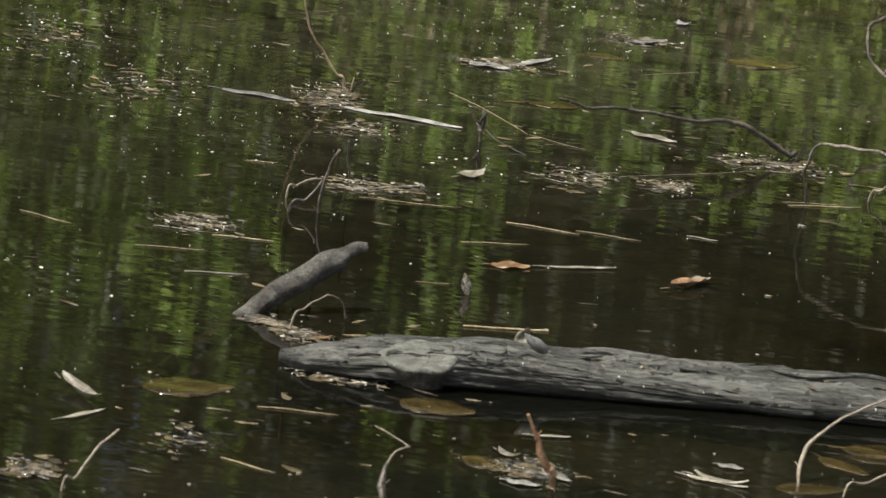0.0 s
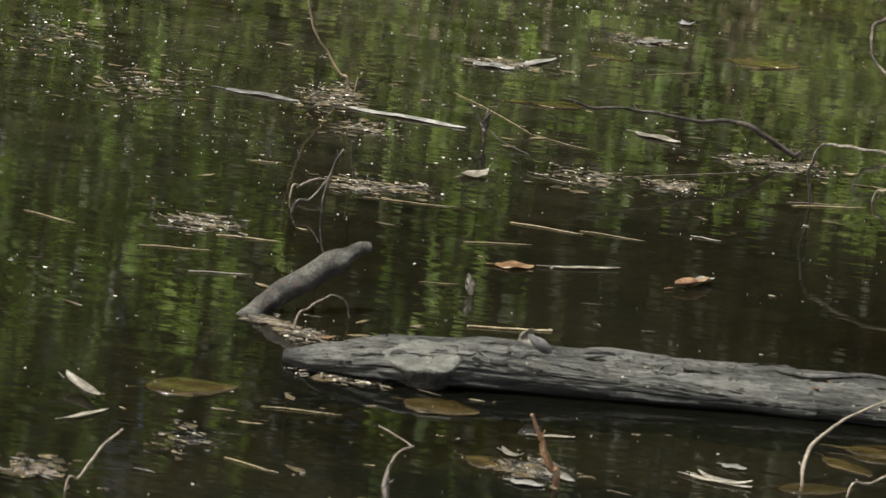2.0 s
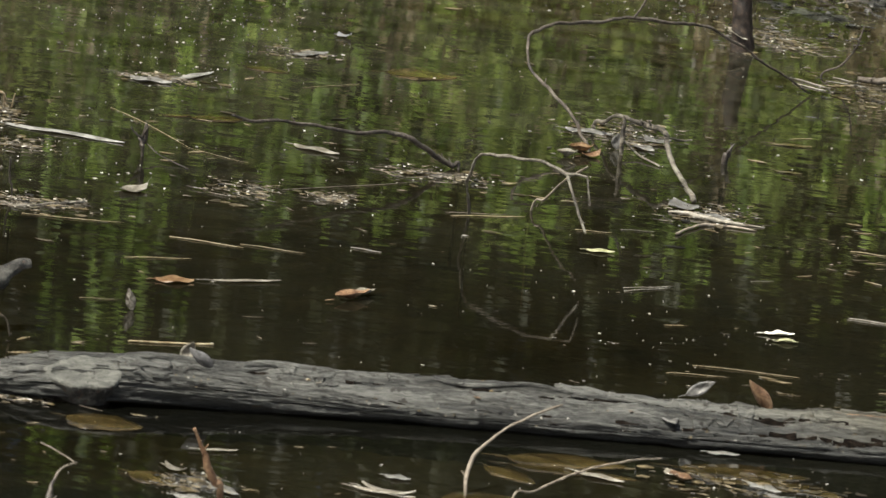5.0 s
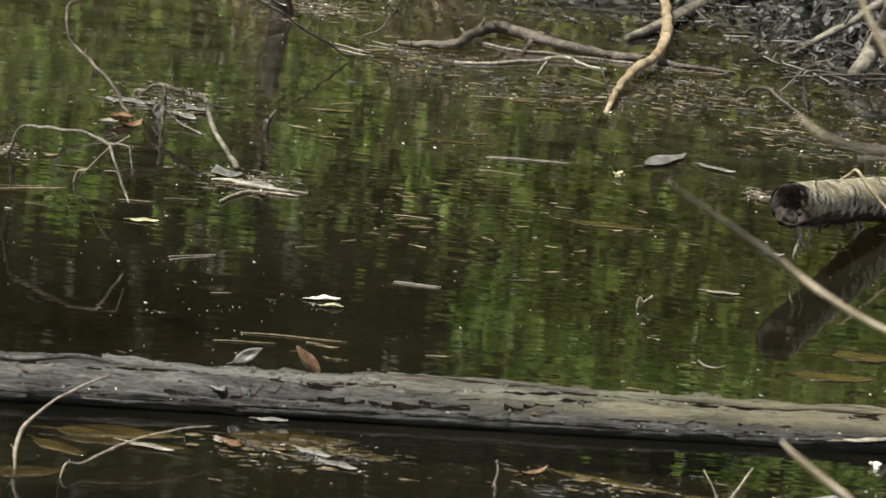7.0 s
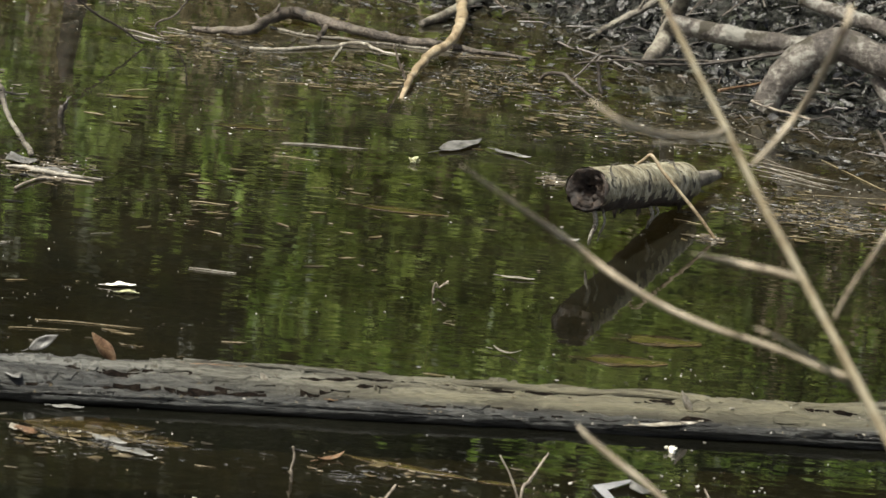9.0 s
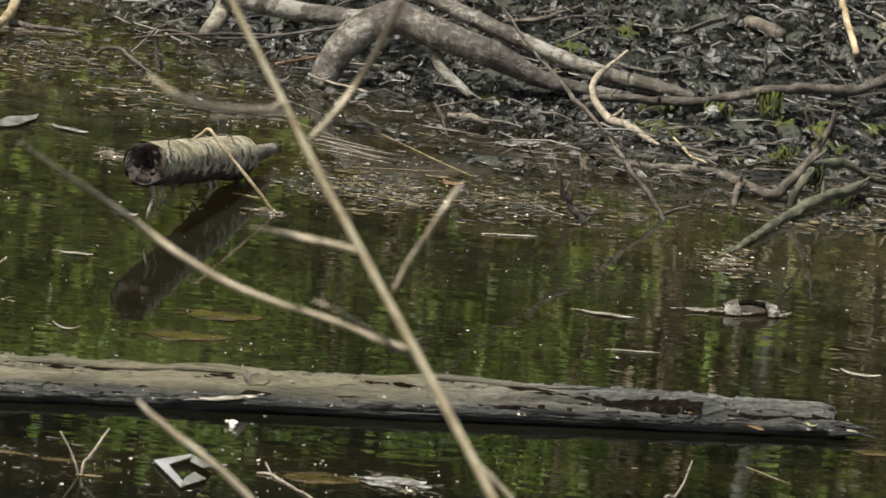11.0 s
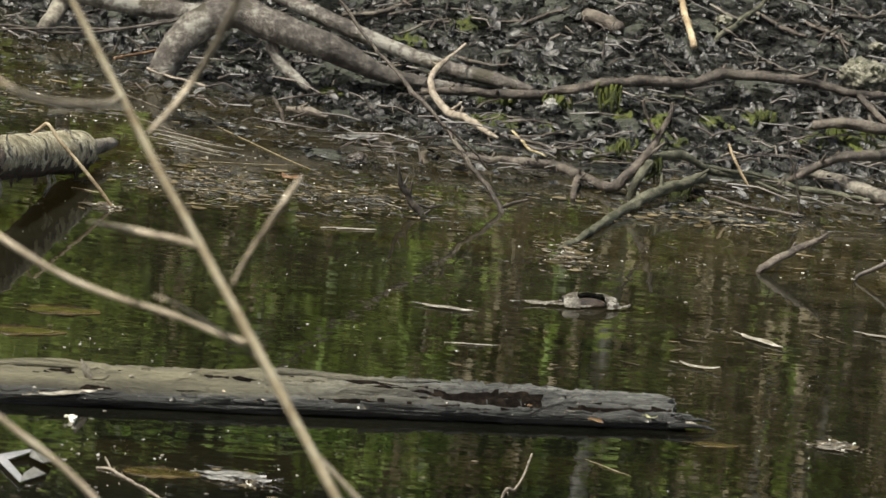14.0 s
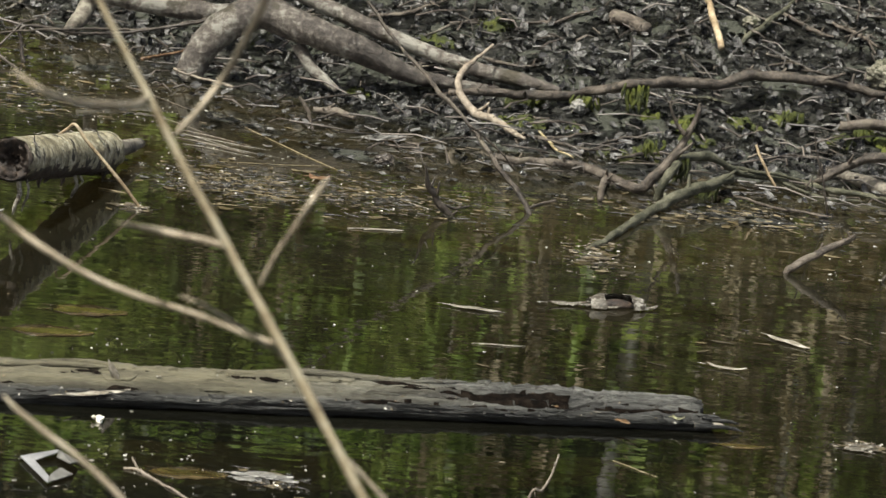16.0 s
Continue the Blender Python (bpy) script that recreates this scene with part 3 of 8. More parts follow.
def leaf_cloud(name, label, mat, seed, shoots, leaves, box, tall, size, droop, clump=1):
    """Dense growth of upright leafy shoots, too many to count."""
    rnd = random.Random(seed)
    verts, faces = [], []
    for k in range(shoots):
        if k % clump == 0:
            cx, cy = rnd.uniform(box[0], box[1]), rnd.uniform(box[2], box[3])
        x, y = cx + (rnd.gauss(0, 0.05) if clump > 1 else 0), cy + (rnd.gauss(0, 0.1) if clump > 1 else 0)
        z0 = height(x, y)
        h = rnd.uniform(*tall)
        lean = Vector((rnd.gauss(0, 0.12), rnd.gauss(0, 0.12), 0))
        for i in range(leaves):
            u = (i + rnd.random()) / leaves
            q = Vector((x, y, z0 + h * u)) + lean * h * u * u
            a = rnd.uniform(0, 6.28)
            d1 = Vector((math.cos(a), math.sin(a), rnd.uniform(-droop, 0.3) * 1.9)).normalized() * size * rnd.uniform(0.5, 1.2) * (1.15 - 0.6 * u)
            d2 = Vector((-math.sin(a), math.cos(a), rnd.gauss(0, 0.3))) * size * 0.2
            b = len(verts)
            verts += [q, q + d1 * 0.45 - d2, q + d1 - Vector((0, 0, size * 0.25)), q + d1 * 0.45 + d2]
            faces.append((b, b + 1, b + 2, b + 3))
    me = bpy.data.meshes.new(name)
    me.from_pydata(verts, [], faces)
    me.materials.append(mat)
    return tagged(new(name, me), label, "plants", kind="stuff")


def build_wood():
    rnd = random.Random(5)
    leaf_cloud("undergrowth", "bright green leafy shoots growing along the bank", FOLIAGE, 9, 560, 56, (-7, -2.1, 11.3, 12.3), (0.3, 1.6), 0.08, 1.6, 6)
    leaf_cloud("undergrowth", "green leafy shoots growing higher on the bank", FOLIAGE, 3, 250, 56, (-7, -2.5, 12.5, 13.8), (0.5, 2.3), 0.09, 1.2, 5)
    leaf_cloud("undergrowth", "low green leafy shoots in the shade of the wood", FOLIAGE, 6, 210, 46, (-2.3, -0.85, 11.25, 12.2), (0.2, 0.75), 0.07, 1.6, 6)
    leaf_cloud("undergrowth", "scattered green leafy shoots beside the dark thicket", FOLIAGE, 8, 34, 46, (-0.9, -0.25, 11.25, 12.0), (0.2, 0.6), 0.07, 1.6, 4)
    leaf_cloud("undergrowth", "green leafy shoots beyond the birch log", FOLIAGE, 44, 380, 54, (-0.3, 0.5, 11.3, 12.0), (0.4, 0.88), 0.075, 1.6, 6)
    leaf_cloud("undergrowth", "green leafy shoots on the shaded bank", FOLIAGE, 47, 190, 50, (0.4, 1.05, 11.25, 12.1), (0.3, 0.72), 0.075, 1.6, 6)
    leaf_cloud("undergrowth", "green leafy shoots on the sunlit bank", FOLIAGE, 49, 170, 56, (1.15, 2.3, 11.2, 12.0), (0.6, 1.5), 0.08, 1.6, 6)
    leaf_cloud("undergrowth", "tall green leafy shoots on the open bank", FOLIAGE, 21, 280, 60, (1.25, 4.0, 11.25, 12.9), (0.35, 1.7), 0.075, 1.6, 8)
    leaf_cloud("grass", "rank olive green grass along the foot of the bank", GRASS, 33, 4200, 7, (-5.5, 4.5, 11.12, 11.7), (0.15, 0.7), 0.07, -0.8, 16)
    leaf_cloud("grass", "tall olive grass beyond the birch log", GRASS, 35, 1000, 12, (-0.3, 0.45, 11.15, 11.7), (0.4, 0.88), 0.08, -0.6, 10)
    leaf_cloud("grass", "tall olive grass on the open bank", GRASS, 36, 420, 12, (1.15, 2.7, 11.15, 11.8), (0.4, 1.2), 0.085, -0.6, 8)
    leaf_cloud("dry_growth", "dry brown stalks and leaves on the bank", DRY_GROWTH, 15, 70, 46, (0.2, 4.5, 11.3, 13.4), (0.3, 1.5), 0.06, 1.0, 4)
    leaf_cloud("dry_growth", "low dry brown stalks along the foot of the bank", DRY_GROWTH, 41, 300, 22, (-5, 4.5, 11.0, 11.5), (0.15, 0.6), 0.05, 0.6, 5)
    leaf_cloud("dry_growth", "sparse dry brown stalks at the foot of the open bank", DRY_GROWTH, 81, 70, 30, (1.2, 2.4, 11.02, 11.14), (0.3, 1.1), 0.06, 1.2, 3)
    leaf_cloud("grass", "sparse olive grass at the foot of the bank", GRASS, 82, 260, 12, (-0.1, 0.55, 11.0, 11.12), (0.25, 0.75), 0.08, -0.6, 6)
    leaf_cloud("dry_growth", "low dry brown stalks beyond the birch log", DRY_GROWTH, 61, 170, 26, (-0.6, 0.8, 11.05, 11.3), (0.15, 0.5), 0.05, 0.6, 5)
    leaf_cloud("dry_growth", "tall dry brown stalks on the open bank", DRY_GROWTH, 52, 90, 60, (1.2, 3.6, 11.4, 13.0), (0.5, 1.9), 0.06, 1.4, 4)
    leaf_cloud("reeds", "tall pale olive reeds on the open bank", PALE_REED, 71, 340, 40, (1.2, 3.1, 11.2, 12.3), (0.45, 1.9), 0.09, 2.4, 6)
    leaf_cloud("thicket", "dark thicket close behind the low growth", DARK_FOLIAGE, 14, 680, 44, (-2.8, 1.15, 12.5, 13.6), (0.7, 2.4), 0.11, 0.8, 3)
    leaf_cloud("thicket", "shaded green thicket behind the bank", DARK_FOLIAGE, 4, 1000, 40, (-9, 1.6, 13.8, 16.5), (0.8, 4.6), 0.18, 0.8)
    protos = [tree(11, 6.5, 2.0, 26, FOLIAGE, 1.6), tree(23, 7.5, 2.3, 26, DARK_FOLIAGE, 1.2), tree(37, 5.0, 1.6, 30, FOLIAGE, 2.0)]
    spots = []
    for k in range(9):
        spots.append((-8.5 + k * 1.75 + rnd.uniform(-0.4, 0.4), 15.5 + rnd.uniform(-1.0, 1.4)))
    for k in range(16):
        spots.append((-12 + k * 1.6 + rnd.uniform(-0.5, 0.5), 20 + rnd.uniform(-1.5, 2)))
    for k in range(18):
        spots.append((-16 + k * 2.0 + rnd.uniform(-0.5, 0.5), 25 + rnd.uniform(-2, 2)))
    for k in range(8):
        spots.append((-14 + k * 4 + rnd.uniform(-1, 1), -13 + rnd.uniform(-2, 2)))
    first = set()
    spots = [(x, y) for x, y in spots if not (1.7 < x < 5.5 and 0 < y < 23) and not (2.5 < x < 5.4 and y > 0)]
    for i, (x, y) in enumerate(spots):
        p = protos[(i * 2 + i // 3) % 3] if i < 25 else protos[1]
        m = pose(x, y, height(x, y), 0, 0, rnd.uniform(0, 360))
        if p not in first:
            first.add(p)
            p.matrix_basis = m
        else:
            copy_thing(p, m)


build_wood()


def sapling(seed, tall, r, mat, label):
    """Slim bare trunk with a few twigs."""
    rnd = random.Random(seed)
    ob = thing("sapling", tube([(0, 0, -0.2, r), (rnd.gauss(0, 0.05), 0, tall * 0.35, r * 0.85), (rnd.gauss(0, 0.12), 0, tall * 0.7, r * 0.6), (rnd.gauss(0, 0.2), 0, tall, r * 0.2)], 8, 6, 0.15, 0.3, seed), mat, label, "tree", (0, 0, 0), "saplings behind the bank")
    for k in range(6):
        z, a, ln = tall * rnd.uniform(0.15, 0.9), rnd.uniform(0, 6.28), rnd.uniform(0.3, 0.8)
        part("twig", tube([(0, 0, z, r * 0.3), (ln * 0.5 * math.cos(a), ln * 0.5 * math.sin(a), z + ln * 0.4, r * 0.2), (ln * math.cos(a), ln * math.sin(a), z + ln * 0.9, 0.002)], 5, 3, 0.2, 0.2, seed + k), mat, ob)
    return ob


def build_saplings():
    rnd = random.Random(12)
    kinds = [sapling(2, 4.5, 0.013, PALE_TWIG, "slim pale grey bare sapling behind the bank"), sapling(5, 5.5, 0.024, BROWN_BARK, "slim dark bare sapling behind the bank"), sapling(8, 4.0, 0.01, GREY_BARK, "thin grey bare sapling behind the bank")]
    poles = sapling(14, 5.0, 0.021, BIRCH_POLE, "slim young birch with pale bark behind the bank")
    for i in range(14):
        x = 0.95 + i * 0.25 + rnd.uniform(-0.12, 0.12)
        y = rnd.uniform(11.6, 13.8)
        m = pose(x, y, height(x, y), rnd.gauss(0, 3), rnd.gauss(0, 4), rnd.uniform(0, 360))
        if i < 3:
            kinds[i].matrix_basis = m
        else:
            copy_thing(kinds[(i * 5 + i // 4) % 3], m)
    for i in range(13):
        x, y = 1.4 + i * 0.16 + rnd.uniform(-0.1, 0.1), rnd.uniform(11.1, 11.7)
        m = pose(x, y, height(x, y), rnd.gauss(0, 3), rnd.gauss(0, 4), rnd.uniform(0, 360))
        if i == 0:
            poles.matrix_basis = m
        else:
            copy_thing(poles, m)


build_saplings()


# ---- the long log ----
LOG_A, LOG_B = Vector((-1.47, 6.935, 0.0)), Vector((1.185, 7.415, 0.0))
LOG_LEN = (LOG_B - LOG_A).length
LOG_TURN = math.degrees(math.atan2(LOG_B.y - LOG_A.y, LOG_B.x - LOG_A.x))


def log_girth(s):
    """Reach of the log to the front and to the back, and its top level, s metres from its left end."""
    front = float(np.interp(s, [0, 0.04, 0.1, 0.2, 0.3, 0.42, 0.6, 1.0, 1.6, 2.1, 2.5, LOG_LEN], [0.016, 0.07, 0.092, 0.088, 0.072, 0.058, 0.048, 0.046, 0.04, 0.038, 0.036, 0.034]))
    back = float(np.interp(s, [0, 0.05, 0.15, 0.25, 0.4, 0.6, 1.0, 1.3, 1.6, 2.1, 2.5, LOG_LEN], [0.012, 0.032, 0.05, 0.055, 0.09, 0.104, 0.12, 0.119, 0.119, 0.111, 0.094, 0.074]))
    top = float(np.interp(s, [0, 0.05, 0.12, 0.25, 0.4, 0.6, 1.0, 1.6, 2.1, 2.5, LOG_LEN], [0.006, 0.02, 0.034, 0.042, 0.039, 0.037, 0.036, 0.034, 0.032, 0.03, 0.026]))
    return front, back, top


# cracks along the grain: from, to (m), angle (0 front, 90 top), width in degrees, depth
CRACKS = [(0.1, 1.3, 112, 5, 0.006), (0.35, 1.1, 74, 4, 0.004), (0.2, 2.6, 33, 6, 0.006), (0.9, 1.6, 96, 4, 0.005), (1.2, 2.62, 118, 5, 0.007),
          (0.45, 0.95, 52, 5, 0.006), (1.02, 1.45, 14, 9, 0.012), (1.5, 2.0, 85, 4, 0.003), (1.9, 2.6, 100, 5, 0.005), (2.33, 2.53, 104, 9, 0.022), (2.2, 2.6, 114, 3, 0.016), (2.2, 2.6, 48, 4, 0.006),
          (2.0, 2.65, 22, 6, 0.007), (0.6, 1.7, 8, 5, 0.006), (1.3, 2.3, 40, 4, 0.004), (1.55, 1.78, 12, 12, 0.012), (0.25, 0.7, 90, 4, 0.005), (1.95, 2.3, 74, 3, 0.004)]


crack_rnd = random.Random(91)
for _ in range(95):
    c0 = crack_rnd.uniform(0.08, 2.5)
    CRACKS.append((c0, c0 + crack_rnd.uniform(0.06, 0.5), crack_rnd.uniform(18, 150), crack_rnd.uniform(1.4, 3.4), crack_rnd.uniform(0.005, 0.011)))


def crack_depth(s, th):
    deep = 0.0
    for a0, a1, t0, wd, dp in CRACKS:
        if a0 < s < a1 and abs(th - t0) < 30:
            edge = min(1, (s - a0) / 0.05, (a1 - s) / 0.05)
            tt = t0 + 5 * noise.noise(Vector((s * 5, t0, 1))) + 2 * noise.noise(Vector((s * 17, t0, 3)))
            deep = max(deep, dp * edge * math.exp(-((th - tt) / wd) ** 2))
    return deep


def log_point(s, th):
    front, back, top = log_girth(s)
    a = math.radians(th)
    n = Vector((s * 2.2, math.cos(a) * 1.6, math.sin(a) * 1.6))
    e = 0.055 * (0.10 * noise.noise(n + Vector((5, 1, 2))) + 0.05 * noise.noise(Vector((s * 9, th * 0.05, 4))))
    e += 0.0032 * noise.noise(Vector((s * 9, th * 0.22, 9))) + 0.0022 * noise.noise(Vector((s * 30, th * 0.3, 2))) + 0.0018 * noise.noise(Vector((s * 11, th * 0.9, 6)))
    e += 0.0018 * noise.noise(Vector((s * 90, th * 0.3, 13))) + 0.0012 * noise.noise(Vector((s * 24, th * 1.4, 17)))
    chip = noise.noise(Vector((s * 9, th * 0.1, 21)))
    e -= 0.006 * (1 if chip > 0.22 else max(0, (chip - 0.16) / 0.06))
    e -= crack_depth(s, th)
    sn, cs = math.sin(a), math.cos(a)
    # broad top rising gently from a low front lip, undercut towards the water
    y = -front * abs(cs) ** 0.75 if cs > 0 else back * abs(cs) ** 0.75
    wide = min(1.0, max(0.0, (s - 0.25) / 0.35))
    brim = (0.46 - 0.1 * wide) * top
    if sn > 0:
        ridge = 0.6 * back
        slope = (y + front) / (front + ridge) if y < ridge else math.sqrt(max(0.0, 1 - ((y - ridge) / (back - ridge)) ** 2))
        z = brim + (top - brim) * ((1 - wide) * sn ** 0.55 + wide * slope)
    else:
        z = brim - (brim + 0.05) * min(1.0, -sn * 1.25)
    y += -e * cs
    z += e * 1.2 * sn
    if z < 0.009 and cs > 0 and sn < 0.2:
        y += min(0.022, front * 0.4) * min(1, (0.009 - z) / 0.012) * min(1, s / 0.12) * (1 + 0.5 * noise.noise(Vector((s * 6, 1, 30))))
    return Vector((s, y, z))


def build_log():
    angles = list(np.arange(-40, 170, 1.4)) + list(np.arange(172, 318, 12))
    stations = list(np.linspace(0.002, 0.2, 34)) + list(np.arange(0.205, LOG_LEN - 0.01, 0.0052))
    verts, faces, ring = [], [], len(angles)
    for i, s in enumerate(stations):
        for th in angles:
            v = log_point(s, th)
            if i > len(stations) - 3:
                v.x += 0.03 * noise.noise(Vector((th * 0.07, 3, 1))) - 0.012 + 0.012 * noise.noise(Vector((th * 0.3, 8, 1)))
            verts.append(v)
    for i in range(len(stations) - 1):
        for k in range(ring):
            faces.append((i * ring + k, (i + 1) * ring + k, (i + 1) * ring + (k + 1) % ring, i * ring + (k + 1) % ring))
    faces.append(tuple(range(ring)))
    faces.append(tuple((len(stations) - 1) * ring + k for k in reversed(range(ring))))
    me = bpy.data.meshes.new("log")
    me.from_pydata(verts, [], faces)
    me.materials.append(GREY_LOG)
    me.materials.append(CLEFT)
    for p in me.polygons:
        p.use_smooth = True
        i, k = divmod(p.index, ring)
        # deep cracks take the black colour, so their shade is painted in
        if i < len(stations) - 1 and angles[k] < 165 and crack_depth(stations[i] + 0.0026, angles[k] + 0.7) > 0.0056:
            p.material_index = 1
    ob = tagged(new("log", me), "long weathered grey log lying half sunk in the pond", "log")
    ob.matrix_basis = pose(LOG_A.x, LOG_A.y, 0, 0, 0, LOG_TURN)

    # sawn knob near the left end
    bm = bmesh.new()
    rings = []
    for rad, z in ((0.03, -0.05), (0.037, -0.03), (0.046, -0.014), (0.0515, -0.004), (0.052, 0.0), (0.0505, 0.0015), (0.046, 0.002), (0.036, 0.001), (0.022, 0.0015), (0.008, 0.001)):
        ringv = []
        for k in range(40):
            a = 2 * math.pi * k / 40
            w = 1 + 0.16 * noise.noise(Vector((math.cos(a) * 1.5, math.sin(a) * 1.5, z * 20))) + 0.06 * noise.noise(Vector((math.cos(a) * 6, math.sin(a) * 6, z * 60)))
            ringv.append(bm.verts.new((rad * w * math.cos(a), rad * w * 0.9 * math.sin(a), z + 0.003 * noise.noise(Vector((rad * 90, a * 3, 1))))))
        rings.append(ringv)
    for p, q in zip(rings, rings[1:]):
        for k in range(40):
            bm.faces.new((p[k], p[(k + 1) % 40], q[(k + 1) % 40], q[k]))
    bm.faces.new(rings[-1])
    knob = part("knob", bm, GREY_CUT, ob, "smooth grey sawn branch knob, bark sides coloured dark as in shade")
    # bark below the rim gets a darker material, its shade put into the colour
    knob.data.materials.append(STUB_BARK)
    for p in knob.data.polygons:
        p.material_index = 1 if p.center.z < -0.003 else 0
    knob.matrix_basis = pose(KNOB_S, -0.062, 0.0365, 9, -2, 0)

    # splintered ridges, lumps and a split right end
    rnd = random.Random(4)
    for s0, s1, th, rr in ((0.10, 0.42, 118, 0.006), (0.3, 0.62, 124, 0.005), (0.62, 1.05, 120, 0.0035), (1.25, 1.9, 124, 0.004), (1.7, 2.35, 128, 0.004)):
        pts = []
        for k in range(7):
            s = s0 + (s1 - s0) * k / 6
            v = log_point(s, th + rnd.uniform(-4, 4))
            pts.append((v.x, v.y, v.z + 0.001, rr * (0.3 if k in (0, 6) else rnd.uniform(0.8, 1.2))))
        part("splinter", tube(pts, 7, 5, 0.3, 0.6, int(s0 * 100)), GREY_LOG, ob)
    for s, th, rr in ((0.24, 100, 0.012), (0.38, 108, 0.01), (0.545, 112, 0.008), (0.67, 115, 0.009), (0.74, 110, 0.007), (0.83, 116, 0.007), (1.12, 104, 0.008)):
        v = log_point(s, th)
        bm = bmesh.new()
        bmesh.ops.create_icosphere(bm, subdivisions=3, radius=rr)
        for q in bm.verts:
            q.co = Vector((q.co.x * 1.7, q.co.y, q.co.z * 0.6)) * (1 + 0.3 * noise.noise(q.co * 120 + Vector((s, th, 0)))) + v
        part("bark_lump", bm, GREY_LOG, ob)
    for k in range(7):
        v = log_point(LOG_LEN - 0.02, 20 + k * 12)
        ln = rnd.uniform(0.015, 0.045)
        part("splinter", tube([(v.x - 0.03, v.y, v.z - 0.002, 0.004), (v.x + ln * 0.5, v.y, v.z - 0.002, 0.003), (v.x + ln, v.y + rnd.uniform(-0.006, 0.006), v.z - 0.006, 0.0008)], 6, 3, 0.3, 0, k), PALE_LEAF if k in (1, 3) else GREY_LOG, ob)
    return ob


def log_flakes():
    """Loose plates of old bark and wood still clinging to the top of the log."""
    rnd = random.Random(64)
    verts, faces = [], []
    for _ in range(190):
        s, th = rnd.uniform(0.06, LOG_LEN - 0.08), rnd.choice((rnd.uniform(25, 60), rnd.uniform(60, 115), rnd.uniform(112, 142)))
        ln, wd, up = rnd.choice((0.012, 0.02, 0.03, 0.05, 0.08)) * rnd.uniform(0.7, 1.3), rnd.uniform(2.5, 7.0), rnd.uniform(0.0014, 0.004)
        ks, b = 9, len(verts)
        rim = []
        for k in range(ks * 2):
            u = k / (ks - 1) if k < ks else (2 * ks - 1 - k) / (ks - 1)
            side = -1 if k < ks else 1
            w = wd * (1 - (2 * u - 1) ** 4 * 0.7) * rnd.uniform(0.55, 1.15)
            rim.append((min(s + (u - 0.5) * ln, LOG_LEN - 0.03), th + side * w + 2 * noise.noise(Vector((s * 40, u * 4, 2)))))
        for h in (-0.002, up):
            for ps, pt in rim:
                v = log_point(max(0.02, ps), pt)
                verts.append(v + Vector((0, -0.6 * h * math.cos(math.radians(pt)), h + rnd.uniform(0, 0.0008))))
        m = len(rim)
        faces.append(tuple(b + m + k for k in range(m)))
        for k in range(m):
            faces.append((b + k, b + (k + 1) % m, b + m + (k + 1) % m, b + m + k))
    me = bpy.data.meshes.new("flaking_bark")
    me.from_pydata(verts, [], faces)
    me.materials.append(GREY_LOG)
    return me


def log_crumbs(mat, label, count, seed):
    """Crumbs of bark, seeds and grit lying on the log, too many to count."""
    rnd = random.Random(seed)
    verts, faces = [], []
    for _ in range(count):
        s, th = rnd.uniform(0.1, LOG_LEN - 0.05), rnd.gauss(78, 26)
        if not 22 < th < 125:
            continue
        c = log_point(s, th)
        r = rnd.choice((0.0006, 0.0008, 0.0011, 0.0015, 0.0022)) * rnd.uniform(0.8, 1.2)
        sx, sy, a = rnd.uniform(1, 2.4), rnd.uniform(0.6, 1.1), rnd.uniform(0, 3.14)
        b = len(verts)
        for k in range(5):
            t = 2 * math.pi * k / 5
            u, v = r * sx * math.cos(t) * rnd.uniform(0.7, 1.2), r * sy * math.sin(t) * rnd.uniform(0.7, 1.2)
            verts.append((c.x + u * math.cos(a) - v * math.sin(a), c.y + u * math.sin(a) + v * math.cos(a), c.z - 0.0006))
        verts.append((c.x, c.y, c.z + r * rnd.uniform(0.7, 1.3)))
        for k in range(5):
            faces.append((b + k, b + (k + 1) % 5, b + 5))
    me = bpy.data.meshes.new("log_crumbs")
    me.from_pydata(verts, [], faces)
    me.materials.append(mat)
    ob = tagged(new("log_crumbs", me), label, "debris", kind="stuff")
    ob.matrix_basis = pose(LOG_A.x, LOG_A.y, 0, 0, 0, LOG_TURN)


KNOB_S = 0.185
log = build_log()
flakes = tagged(new("flaking_bark", log_flakes()), "flaking plates of grey bark", kind="stuff")
flakes.parent = log
log_crumbs(SCRAP, "brown crumbs of bark and seeds lying on the log", 700, 61)
log_crumbs(SPECK, "pale grit and seeds lying on the log", 220, 62)


